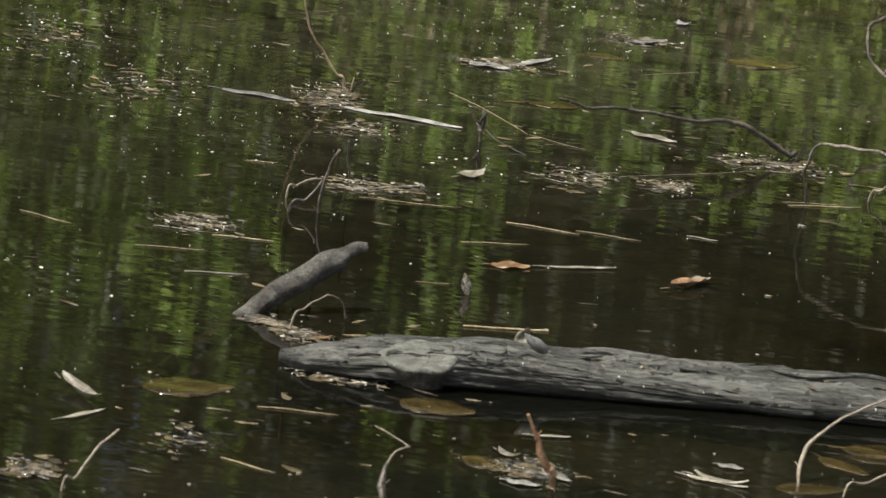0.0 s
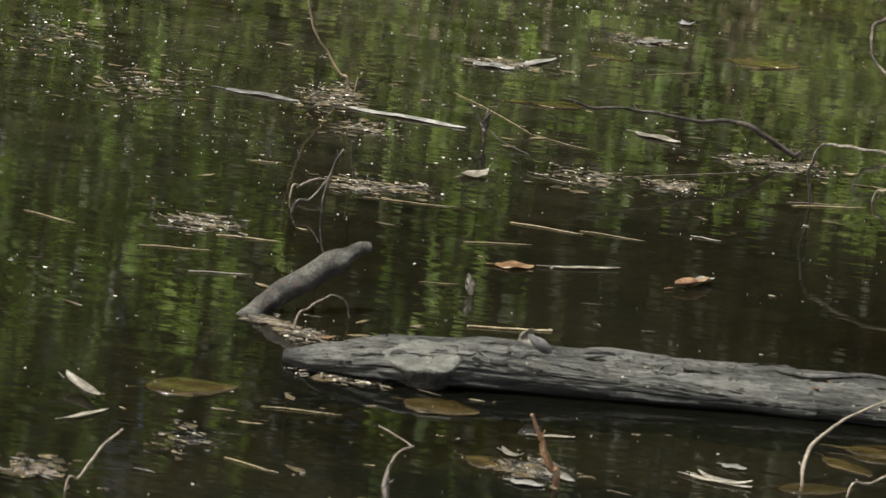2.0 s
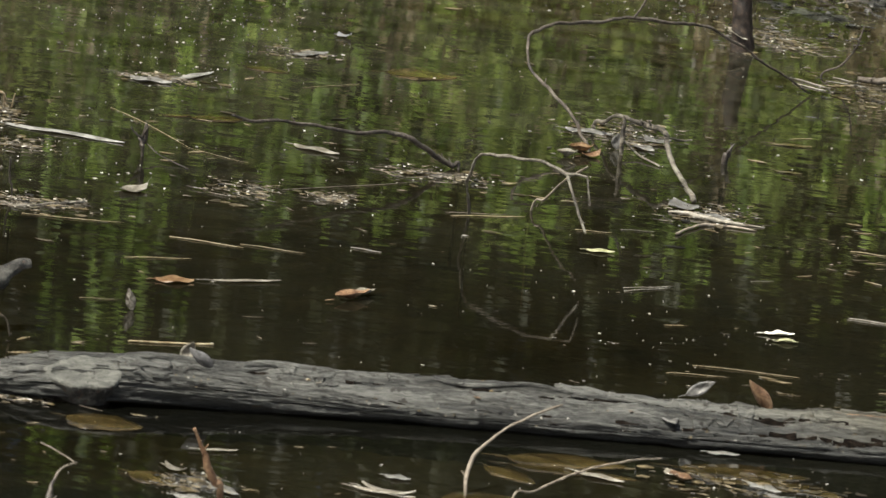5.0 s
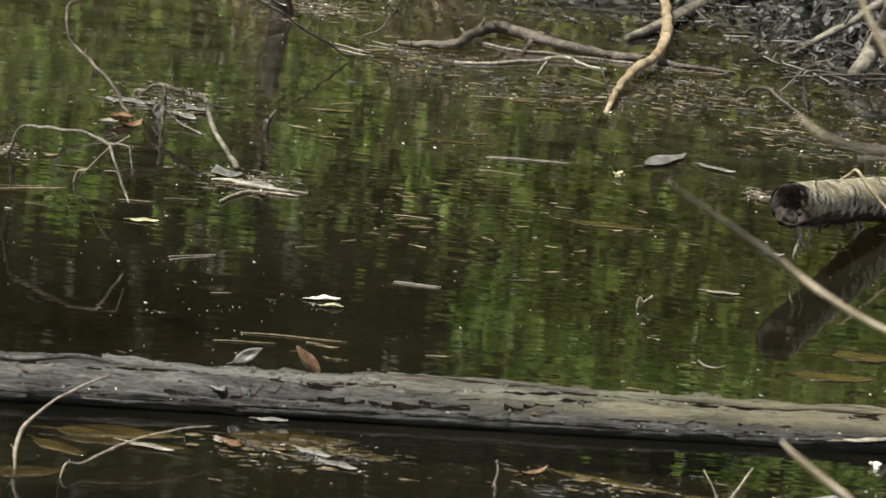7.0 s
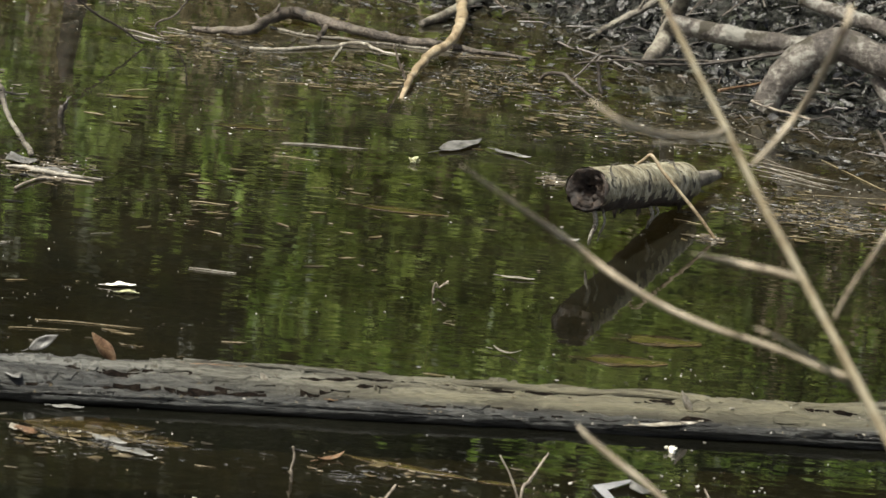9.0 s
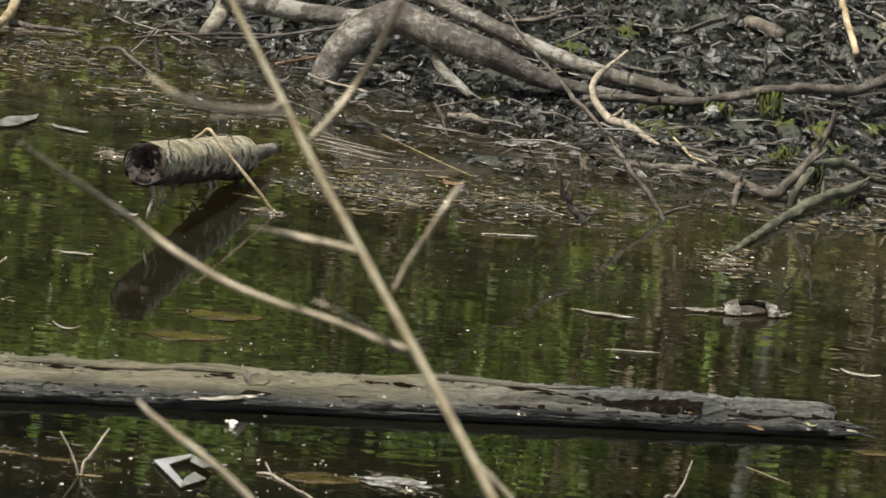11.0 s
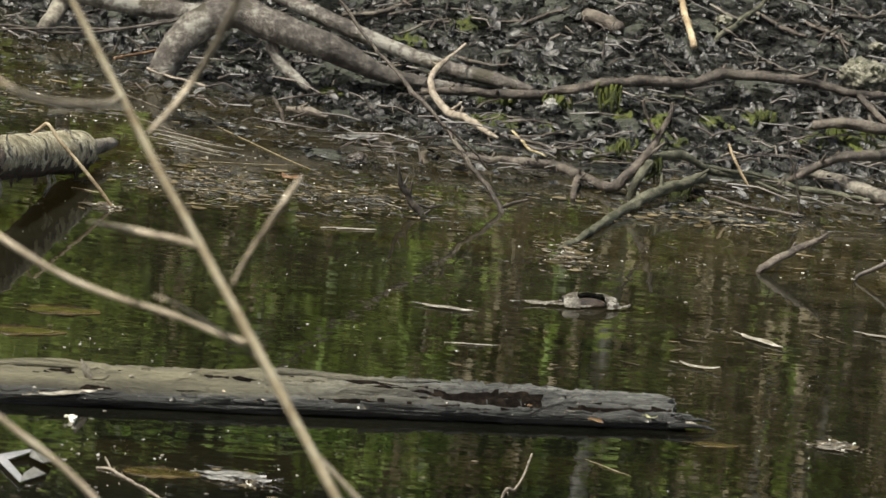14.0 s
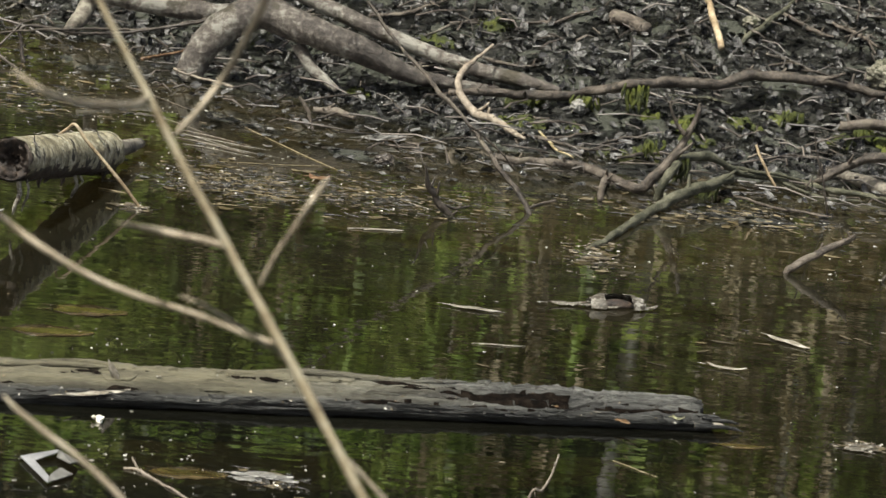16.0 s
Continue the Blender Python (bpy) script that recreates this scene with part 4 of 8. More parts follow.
# ---- short birch log ----
def build_birch():
    """Birch log with its broken end in the shallows, its cut end held up clear of the water."""
    a, b = Vector((0.2065, 8.305, 0.1045)), Vector((0.364, 8.76, 0.038))
    d = b - a
    ln, R = d.length, 0.0342
    rings, n = [], 44
    bm = bmesh.new()
    for i in range(60):
        u = i / 59
        ring = []
        for k in range(n):
            th = 2 * math.pi * k / n
            c, sn = math.cos(th), math.sin(th)
            w = 1 + 0.07 * noise.noise(Vector((u * 5, c, sn))) + 0.035 * noise.noise(Vector((u * 26, c * 3, sn * 3)))
            w += 0.02 * max(0, noise.noise(Vector((u * 30, c * 3.2, sn * 3.2))))
            if sn < -0.1:
                w -= 0.2 * max(0, noise.noise(Vector((u * 14, th * 2, 5)))) * min(1, -sn * 2)
            end = 0.02 * noise.noise(Vector((c * 2.3, sn * 2.3, 1))) * (1 - i / 3) if i < 3 else 0.012 * noise.noise(Vector((c * 3, sn * 3, 4))) if i == 59 else 0
            ring.append(bm.verts.new((u * ln + end, R * w * c, R * w * sn)))
        rings.append(ring)
    for p, q in zip(rings, rings[1:]):
        for k in range(n):
            bm.faces.new((p[k], p[(k + 1) % n], q[(k + 1) % n], q[k]))
    bm.faces.new(rings[-1])
    ob = thing("birch_log", bm, WHITE_BARK, "short birch log, peeling bark, rotten end held above the water", "log")
    side = d.normalized().cross(Vector((0, 0, 1))).normalized()
    up = side.cross(d.normalized())
    m = Matrix((d.normalized(), -side, up)).transposed().to_4x4()
    ob.matrix_basis = Matrix.Translation(a) @ m
    ob.data.materials.append(ROTTEN)
    for p in ob.data.polygons:
        c = p.center
        if c.z < -0.012 + 0.016 * noise.noise(Vector((c.x * 40, c.y * 30, 2))):
            p.material_index = 1
    # hollowed rotten end
    bm = bmesh.new()
    prev = None
    for rad, x in ((1.0, 0.004), (0.93, -0.002), (0.8, 0.008), (0.66, 0.005), (0.52, 0.02), (0.36, 0.016), (0.2, 0.03), (0.1, 0.028)):
        ring = [bm.verts.new((x + 0.014 * noise.noise(Vector((rad * 5, k * 0.5, 1))), R * rad * 0.98 * math.cos(2 * math.pi * k / 32), R * rad * 0.98 * math.sin(2 * math.pi * k / 32))) for k in range(32)]
        if prev:
            for k in range(32):
                bm.faces.new((prev[k], ring[k], ring[(k + 1) % 32], prev[(k + 1) % 32]))
        prev = ring
    bm.faces.new(prev[::-1])
    part("rotten_end", bm, ROTTEN, ob, "dark rotten hollowed cut end")
    part("broken_end", tube([(ln - 0.03, 0.004, 0.0, 0.026), (ln + 0.03, 0.004, 0.002, 0.018), (ln + 0.1, 0.002, 0.004, 0.014), (ln + 0.2, 0, 0.01, 0.008)], 12, 5, 0.3, 0.4, 3), GREY_BARK, ob)
    rnd = random.Random(8)
    for k in range(13):
        x = ln * rnd.uniform(0.01, 0.95)
        dr = rnd.choice((0.004, 0.006, 0.012, 0.02))
        part("bark_shred", tube([(x, -R * 0.5, -R * 0.72, 0.0055), (x + rnd.uniform(-0.01, 0.01), -R * 0.5, -R * 0.72 - dr * 0.5, 0.0036), (x + rnd.uniform(-0.01, 0.01), -R * 0.45, -R * 0.72 - dr, 0.0008)], 5, 3, 0.5, 0, k), ROTTEN, ob)
    # long rags of bark that hang down to the water
    for x, y0, drop, r in ((0.012, -0.012, 0.056, 0.0032), (0.03, -0.02, 0.05, 0.0018), (0.25, -0.028, 0.035, 0.0028), (0.27, -0.03, 0.022, 0.002)):
        part("hanging_bark", tube([(x, y0, -R * 0.8, r), (x + 0.006, y0 - 0.004, -R * 0.8 - drop * 0.4, r), (x + 0.002, y0, -R * 0.8 - drop * 0.75, r * 0.8), (x + 0.006, y0 + 0.003, -R * 0.8 - drop, r * 0.4)], 6, 4, 0.5, 0.6, int(x * 500)), BARK_CURL, ob)
    for k in range(9):
        th = rnd.uniform(0.5, 2.6)
        x = ln * rnd.uniform(0.05, 0.9)
        p = part("bark_curl", leaf_mesh(rnd.uniform(0.012, 0.026), 0.009, 0.2, 0.9, 1.0, 6, 0.4, 70 + k, 0.0012), BARK_CURL, ob)
        p.matrix_basis = Matrix.Translation((x, R * 1.02 * math.cos(th), R * 1.02 * math.sin(th))) @ Matrix.Rotation(th - math.pi / 2, 4, "X") @ Matrix.Rotation(rnd.uniform(1.0, 2.0), 4, "Z")
    return ob


build_birch()


# ---- makers of the small odd things ----
def curled_bark(x, y):
    """Half pipe of bark lying open towards the near side, with torn strips at both ends."""
    def shell(k, rnd_off):
        rows = []
        for i in range(13):
            u = i / 12
            row = []
            for j in range(12):
                a = math.radians(5 + 195 * j / 11)
                w = k * (1 + 0.22 * noise.noise(Vector((u * 4, j * 0.4, 2 + rnd_off))) + 0.14 * noise.noise(Vector((u * 13, j * 1.1, 7)))) * (1 - 0.35 * (2 * u - 1) ** 4)
                row.append(((u - 0.5) * 0.085 + 0.004 * noise.noise(Vector((i * 3.0, j * 0.9, 4))), -0.024 * math.cos(a) * w, 0.019 * math.sin(a) * w))
            rows.append(row)
        return rows

    bm = bmesh.new()
    o = [[bm.verts.new(p) for p in r] for r in shell(1.0, 0)]
    n = [[bm.verts.new(p) for p in r] for r in shell(0.86, 0)]
    for i in range(12):
        for j in range(11):
            if 3 <= i <= 8 and j < 5:
                continue
            bm.faces.new((o[i][j], o[i + 1][j], o[i + 1][j + 1], o[i][j + 1]))
            bm.faces.new((n[i][j + 1], n[i + 1][j + 1], n[i + 1][j], n[i][j]))
    ob = thing("curled_bark", bm, BARK_CURL, "curled piece of pale bark floating with a dark hollow", "bark", (x, y, 0.001))
    ob.rotation_euler = (0, 0, radians(12))
    # solid dark dome under the curl, added as the shade of its hollow
    bm = bmesh.new()
    bmesh.ops.create_icosphere(bm, subdivisions=3, radius=1)
    for v in bm.verts:
        v.co = Vector((v.co.x * 0.03, 0.004 + v.co.y * 0.012, max(0.0, v.co.z) * 0.012))
    part("hollow", bm, ROTTEN, ob, "dark lump that stands in for the shaded hollow")
    for k, (px, ln, tw) in enumerate(((-0.07, 0.075, 8), (-0.06, 0.05, -14), (0.05, 0.035, 25), (-0.02, 0.05, -4))):
        p = part("torn_strip", leaf_mesh(ln, 0.014, -0.3, 0.15, 1.0, 9, 0.4, 30 + k), BARK_CURL, ob)
        p.matrix_basis = pose(px, -0.006 * k + 0.004, 0.003, 0, 0, tw)
    return ob


def stone(label, x, y, z, r, h, seed, mat=None):
    bm = bmesh.new()
    bmesh.ops.create_icosphere(bm, subdivisions=5, radius=1)
    off = Vector((seed * 3.1, seed, 0))
    for v in bm.verts:
        w = 1 + 0.35 * noise.noise(v.co * 1.6 + off) + 0.2 * noise.noise(v.co * 4 + off) + 0.1 * noise.noise(v.co * 9 + off) - 0.12 * abs(noise.noise(v.co * 6 + off)) + 0.04 * noise.noise(v.co * 25 + off)
        v.co = Vector((v.co.x * r, v.co.y * r * 0.8, v.co.z * h)) * w
    return thing("stone", bm, mat or STONE, label, "stone", (x, y, z + h * 0.55))


def blossom(label, x, y, r, mat):
    bm = bmesh.new()
    rnd = random.Random(int(x * 100))
    for k in range(9):
        m = Matrix.Translation((rnd.gauss(0, r * 0.5), rnd.gauss(0, r * 0.4), r * rnd.uniform(0.2, 1.1))) @ Euler((rnd.uniform(-1, 1), rnd.uniform(-1, 1), rnd.uniform(0, 6))).to_matrix().to_4x4()
        got = bmesh.ops.create_icosphere(bm, subdivisions=2, radius=r * rnd.uniform(0.4, 0.65), matrix=m @ Matrix.Diagonal((1, 0.8, 0.45, 1)))
    return thing("blossom", bm, mat, label, "blossom", (x, y, 0.0))


def moss(label, x, y, r, seed):
    """Cushion of moss that follows the mud."""
    bm = bmesh.new()
    rings = []
    for i in range(9):
        ring = []
        for k in range(26):
            a = 2 * math.pi * k / 26
            w = 0.8 + 0.5 * noise.noise(Vector((math.cos(a) * 1.4, math.sin(a) * 1.4, seed))) + 0.35 * noise.noise(Vector((math.cos(a) * 5, math.sin(a) * 5, seed)))
            px, py = r * i / 8 * w * math.cos(a), r * 0.8 * i / 8 * w * math.sin(a)
            up = 0.006 * (1 - (i / 8) ** 2) + 0.012 * noise.noise(Vector(((x + px) * 70, (y + py) * 70, seed)))
            ring.append(bm.verts.new((px, py, height(x + px, y + py) + (up if i < 8 else -0.012))))
        rings.append(ring)
    for p, q in zip(rings, rings[1:]):
        for k in range(26):
            bm.faces.new((p[k], q[k], q[(k + 1) % 26], p[(k + 1) % 26]))
    bmesh.ops.remove_doubles(bm, verts=bm.verts, dist=0.0004)
    return thing("moss_patch", bm, MOSS, label, "moss", (x, y, 0), "moss patches on the bank")


def moss_clump(label, x, y, z, w, drop, seed):
    """Ragged moss and rotten leaves hanging from a branch."""
    rnd = random.Random(seed)
    bm = bmesh.new()
    for k in range(16):
        px, py = rnd.gauss(0, w * 0.4), rnd.gauss(0, 0.006)
        ln, r = drop * rnd.uniform(0.4, 1.0), w * rnd.uniform(0.06, 0.16)
        tube([(px, py, 0.006, r * 0.6), (px + rnd.gauss(0, 0.004), py, -ln * 0.4, r), (px + rnd.gauss(0, 0.006), py, -ln, r * 0.2)], 6, 3, 0.6, 0.5, seed * 20 + k, bm)
    return thing("moss_clump", bm, MOSS, label, "moss", (x, y, z), "moss hanging from branches")


def white_film(corners):
    """Torn white film, folded to an open triangle on the water."""
    o = Vector((*corners[0], 0.004))
    p = [Vector((*c, 0.004)) - o for c in corners]
    bm = bmesh.new()

    def sheet(a, b, c, d, lift):
        q = [bm.verts.new(v) for v in (a, b, c, d)]
        q2 = [bm.verts.new(v + Vector((0, 0, 0.0012))) for v in (a, b, c, d)]
        q[2].co.z += lift
        q2[2].co.z += lift
        bm.faces.new(q[::-1])
        bm.faces.new(q2)
        for k in range(4):
            bm.faces.new((q[k], q[(k + 1) % 4], q2[(k + 1) % 4], q2[k]))

    mid = sum(p, Vector()) / 5
    sheet(p[0] - o * 0, p[1], p[1] * 0.6 + mid * 0.4, mid * 0.45, 0.004)
    sheet(p[0], mid * 0.4, p[4] * 0.8 + mid * 0.2, p[4], 0.003)
    ob = thing("plastic_film", bm, WHITE, "torn white plastic film folded on the water", "litter", o, smooth=False)
    bm = bmesh.new()
    sheet(p[1], p[2], p[3] * 0.8 + mid * 0.2, p[1] * 0.5 + mid * 0.5, 0.012)
    sheet(p[3], p[4], p[4] * 0.6 + mid * 0.4, mid * 0.7 + p[3] * 0.3, 0.002)
    part("flap", bm, GREY_LEAF, ob, "greyish dirty flap", smooth=False)
    return ob


def scum(label, x, y, rx, ry, n, seed):
    """Raft of sodden flakes, straw bits and froth, too many to count."""
    rnd = random.Random(seed)
    pale, brown = (0.03, 0.75) if any(k in label for k in ("by the mud", "shallows", "near water", "before the log")) else (0.14, 0.4)
    verts, faces, mats = [], [], []
    for k in range(int(n * 2.2)):
        px, py = rnd.gauss(0, rx * 0.5), rnd.gauss(0, ry * 0.5)
        z = max(0.0008, height(x + px, y + py) + 0.002) + rnd.uniform(0, 0.002)
        kind = rnd.random()
        lift = 0.0008
        if kind < 0.14:
            ln, wd, mat = rnd.uniform(0.012, 0.04), rnd.uniform(0.0004, 0.0009), 0
        elif kind < 0.24:
            ln = rnd.uniform(0.012, 0.03)
            wd, mat, z, lift = ln * rnd.uniform(0.2, 0.4), 1, z - 0.0006, 0.0003
        elif kind < 0.24 + pale:
            ln = rnd.choice((0.0015, 0.002, 0.003, 0.005)) * rnd.uniform(0.7, 1.3)
            wd, mat, lift = ln * rnd.uniform(0.4, 0.8), 2, 0.0012
        else:
            ln = rnd.choice((0.003, 0.004, 0.006, 0.009, 0.014)) * rnd.uniform(0.7, 1.3)
            wd, mat = ln * rnd.uniform(0.12, 0.45), 1 if rnd.random() < brown else 0
        a = rnd.gauss(-0.1, 0.55)
        ux, uy = math.cos(a), math.sin(a)
        bow = rnd.gauss(0, 0.12) * ln
        b = len(verts)
        for s, w in ((-0.5, 0.35), (-0.15, 1.0), (0.25, 0.85), (0.5, 0.25)):
            off = bow * (1 - 4 * s * s)
            for e in (-1, 0, 1):
                ww = wd * w * e * rnd.uniform(0.4, 1.3) + off
                verts.append((px + ux * ln * s - uy * ww, py + uy * ln * s + ux * ww, z + (lift if e == 0 else 0) + rnd.uniform(0, 0.0006)))
        for i in range(3):
            for e in range(2):
                q = b + i * 3 + e
                faces.append((q, q + 3, q + 4, q + 1))
                mats.append(mat)
    me = bpy.data.meshes.new("scum")
    me.from_pydata(verts, [], faces)
    for m in (LITTER if brown > 0.7 else DEBRIS, SCRAP, SPECK):
        me.materials.append(m)
    me.polygons.foreach_set("material_index", mats)
    ob = tagged(new("scum", me), label, "debris", kind="stuff")
    ob.location = (x, y, 0)
    return ob


# ---- twigs and branches standing in the water ----
stick("branch_stub", "slanting dark grey branch stub rising from the water beside the log", "branch", [(-1.674, 7.03, -0.094, 0.012), (-1.568, 7.14, -0.006, 0.0125), (-1.545, 7.163, 0.014, 0.0142), (-1.521, 7.186, 0.032, 0.0162), (-1.488, 7.21, 0.056, 0.0172), (-1.464, 7.226, 0.072, 0.0166), (-1.455, 7.232, 0.078, 0.0108), (-1.44, 7.242, 0.087, 0.0086), (-1.428, 7.249, 0.0895, 0.0062)], STUB_BARK, seed=4, knots=0.1, seg=18, rough=0.16, steps=10)
stick("wood_strip", "pale sodden strip of bark floating between stub and log", "bark", [(-1.56, 7.126, 0.001, 0.001), (-1.533, 7.116, 0.002, 0.0016), (-1.498, 7.102, 0.001, 0.0012), (-1.46, 7.068, 0.002, 0.0015), (-1.437, 7.039, 0.001, 0.001)], GREY_LEAF, seed=5, rough=0.9)
stick("twig", "thin pale looped twig in front of the stub", "twig", [(-1.49, 7.093, -0.177, 0.0014), (-1.49, 7.093, 0, 0.0014), (-1.476, 7.11, 0.027, 0.0014), (-1.462, 7.129, 0.038, 0.0012), (-1.451, 7.142, 0.042, 0.0012), (-1.437, 7.158, 0.031, 0.0011), (-1.433, 7.175, 0.006, 0.001)], PALE_TWIG, seed=6)
stick("twig", "dark grey upright twig leaning in the water", "twig", [(-1.655, 7.782, -0.181, 0.0024), (-1.655, 7.782, -0.002, 0.0024), (-1.634, 7.796, 0.019, 0.0024), (-1.618, 7.809, 0.04, 0.0021), (-1.614, 7.812, 0.047, 0.0016)], DARK_TWIG, seed=7)
stick("twig", "dark grey upright twig leaning in the water", "twig", [(-1.615, 7.803, -0.18, 0.0024), (-1.615, 7.803, -0.002, 0.0024), (-1.615, 7.806, 0.03, 0.0021), (-1.608, 7.811, 0.06, 0.0024), (-1.601, 7.815, 0.083, 0.0021), (-1.595, 7.817, 0.096, 0.0026)], DARK_TWIG, seed=8)
stick("twig", "thin black knotty twig standing in the water", "twig", [(-1.624, 8.051, -0.18, 0.0013), (-1.624, 8.051, -0.002, 0.0013), (-1.627, 8.049, 0.022, 0.0014), (-1.629, 8.048, 0.04, 0.0013), (-1.629, 8.047, 0.061, 0.0015)], DARK_TWIG, seed=9)
stick("twig", "arched pale twig on the water", "twig", [(-1.68, 7.876, -0.182, 0.0016), (-1.68, 7.876, 0, 0.0016), (-1.67, 7.897, 0.016, 0.0017), (-1.657, 7.913, 0.022, 0.0017), (-1.64, 7.932, 0.022, 0.0016)], PALE_TWIG, seed=10)
stick("floating_stick", "pale floating stick with dark ends", "stick", [(-1.631, 8.002, 0.002, 0.0016), (-1.596, 7.994, 0.002, 0.0021), (-1.553, 8.035, 0.002, 0.0022), (-1.523, 8.073, 0.003, 0.0027), (-1.514, 8.076, 0.002, 0.0016)], GREY_BARK, seed=11)
stick("twig", "tall thin tan twig rising from floating scum", "twig", [(-1.782, 8.717, -0.179, 0.0023), (-1.782, 8.717, 0, 0.0023), (-1.795, 8.709, 0.025, 0.0021), (-1.814, 8.698, 0.055, 0.002), (-1.835, 8.685, 0.088, 0.0019), (-1.847, 8.675, 0.123, 0.0017), (-1.855, 8.664, 0.17, 0.0016), (-1.859, 8.654, 0.217, 0.0014)], TAN_TWIG, seed=12, sides=[[(-1.782, 8.717, 0.003, 0.0015), (-1.771, 8.714, -0.001, 0.0014), (-1.764, 8.705, 0.024, 0.0012)]])
leaf("grey sodden flat strip of wood floating", -1.888, 8.572, 0.125, 0.026, -6, GREY_LEAF, 0.001, fold=0.1, curl=0.01, ragged=0.3, name="wood_strip", tip=0.4, group="strips of floating wood")
leaf("pale bleached flat strip of wood floating", -1.649, 8.555, 0.2, 0.026, -9, SCUM, 0.001, fold=0.1, curl=0.01, ragged=0.3, name="wood_strip", tip=0.4, group="strips of floating wood")
stick("twig", "small dark stub with debris caught on it", "twig", [(-1.505, 8.46, -0.18, 0.0023), (-1.505, 8.46, -0.002, 0.0023), (-1.51, 8.463, 0.017, 0.004), (-1.507, 8.466, 0.035, 0.004), (-1.506, 8.469, 0.052, 0.0023)], DARK_TWIG, seed=15, sides=[[(-1.509, 8.462, 0.029, 0.0023), (-1.519, 8.458, 0.036, 0.0017), (-1.525, 8.455, 0.045, 0.0011)], [(-1.502, 8.468, 0.02, 0.0011), (-1.471, 8.442, 0.008, 0.0009), (-1.422, 8.408, 0, 0.0008)]])
stick("branch", "long bare brown branch curving just above the water", "branch", [(-1.036, 8.672, -0.179, 0.0029), (-1.036, 8.672, -0.006, 0.0029), (-1.048, 8.668, 0.005, 0.0041), (-1.074, 8.644, 0.025, 0.0041), (-1.108, 8.613, 0.05, 0.0041), (-1.141, 8.586, 0.061, 0.0037), (-1.197, 8.539, 0.065, 0.0028), (-1.246, 8.498, 0.076, 0.0025), (-1.301, 8.45, 0.085, 0.0025), (-1.34, 8.416, 0.086, 0.0025), (-1.36, 8.398, 0.095, 0.0022)], BROWN_BARK, seed=16)
stick("branch", "bent bare grey twig arching over the water", "branch", [(-0.974, 8.341, -0.182, 0.0017), (-0.974, 8.341, -0.002, 0.0017), (-0.975, 8.302, 0.046, 0.0015), (-0.976, 8.291, 0.059, 0.0022), (-0.967, 8.273, 0.082, 0.0022), (-0.954, 8.247, 0.114, 0.0022), (-0.909, 8.208, 0.123, 0.0024), (-0.852, 8.158, 0.131, 0.0024), (-0.808, 8.117, 0.127, 0.0024), (-0.794, 8.116, 0.128, 0.0019), (-0.777, 8.115, 0.128, 0.0016)], GREY_BARK, seed=17, sides=[[(-0.808, 8.117, 0.127, 0.0021), (-0.792, 8.095, 0.097, 0.0021), (-0.779, 8.078, 0.072, 0.0019), (-0.766, 8.064, 0.052, 0.0016)], [(-0.777, 8.115, 0.128, 0.0014), (-0.773, 8.112, 0.109, 0.0013), (-0.769, 8.108, 0.086, 0.0011)]])
stick("twig", "slim pale twig slanting up from the water", "twig", [(-0.888, 8.427, -0.173, 0.0017), (-0.888, 8.427, -0.001, 0.0017), (-0.866, 8.412, 0.024, 0.0017), (-0.835, 8.389, 0.064, 0.0017), (-0.804, 8.378, 0.09, 0.0014)], PALE_TWIG, seed=18)
stick("twig", "dark thin twig standing in the water below the bent branch", "twig", [(-0.973, 8.333, -0.182, 0.0014), (-0.973, 8.333, -0.002, 0.0014), (-0.976, 8.331, 0.023, 0.0013), (-0.978, 8.329, 0.045, 0.0013)], DARK_TWIG, seed=19)
stick("branch", "long brown branch looping high out of the water", "branch", [(-0.858, 8.938, -0.177, 0.0029), (-0.858, 8.938, -0.004, 0.0029), (-0.877, 8.97, 0.019, 0.0027), (-0.888, 8.991, 0.035, 0.003), (-0.906, 9.014, 0.05, 0.0027), (-0.947, 9.059, 0.073, 0.0027), (-0.985, 9.099, 0.094, 0.0027), (-0.995, 9.123, 0.113, 0.0024), (-0.998, 9.151, 0.137, 0.0027), (-0.988, 9.171, 0.149, 0.003), (-0.958, 9.212, 0.157, 0.003), (-0.899, 9.283, 0.155, 0.003), (-0.847, 9.347, 0.158, 0.0031), (-0.787, 9.416, 0.146, 0.0031), (-0.733, 9.477, 0.135, 0.0028), (-0.686, 9.534, 0.105, 0.0025), (-0.633, 9.6, 0.063, 0.0022), (-0.555, 9.693, 0.005, 0.0019)], BROWN_BARK, seed=20, sides=[[(-0.834, 9.207, 0.182, 0.0018), (-0.826, 9.212, 0.194, 0.0018), (-0.819, 9.218, 0.207, 0.0016), (-0.814, 9.226, 0.226, 0.0012)]])
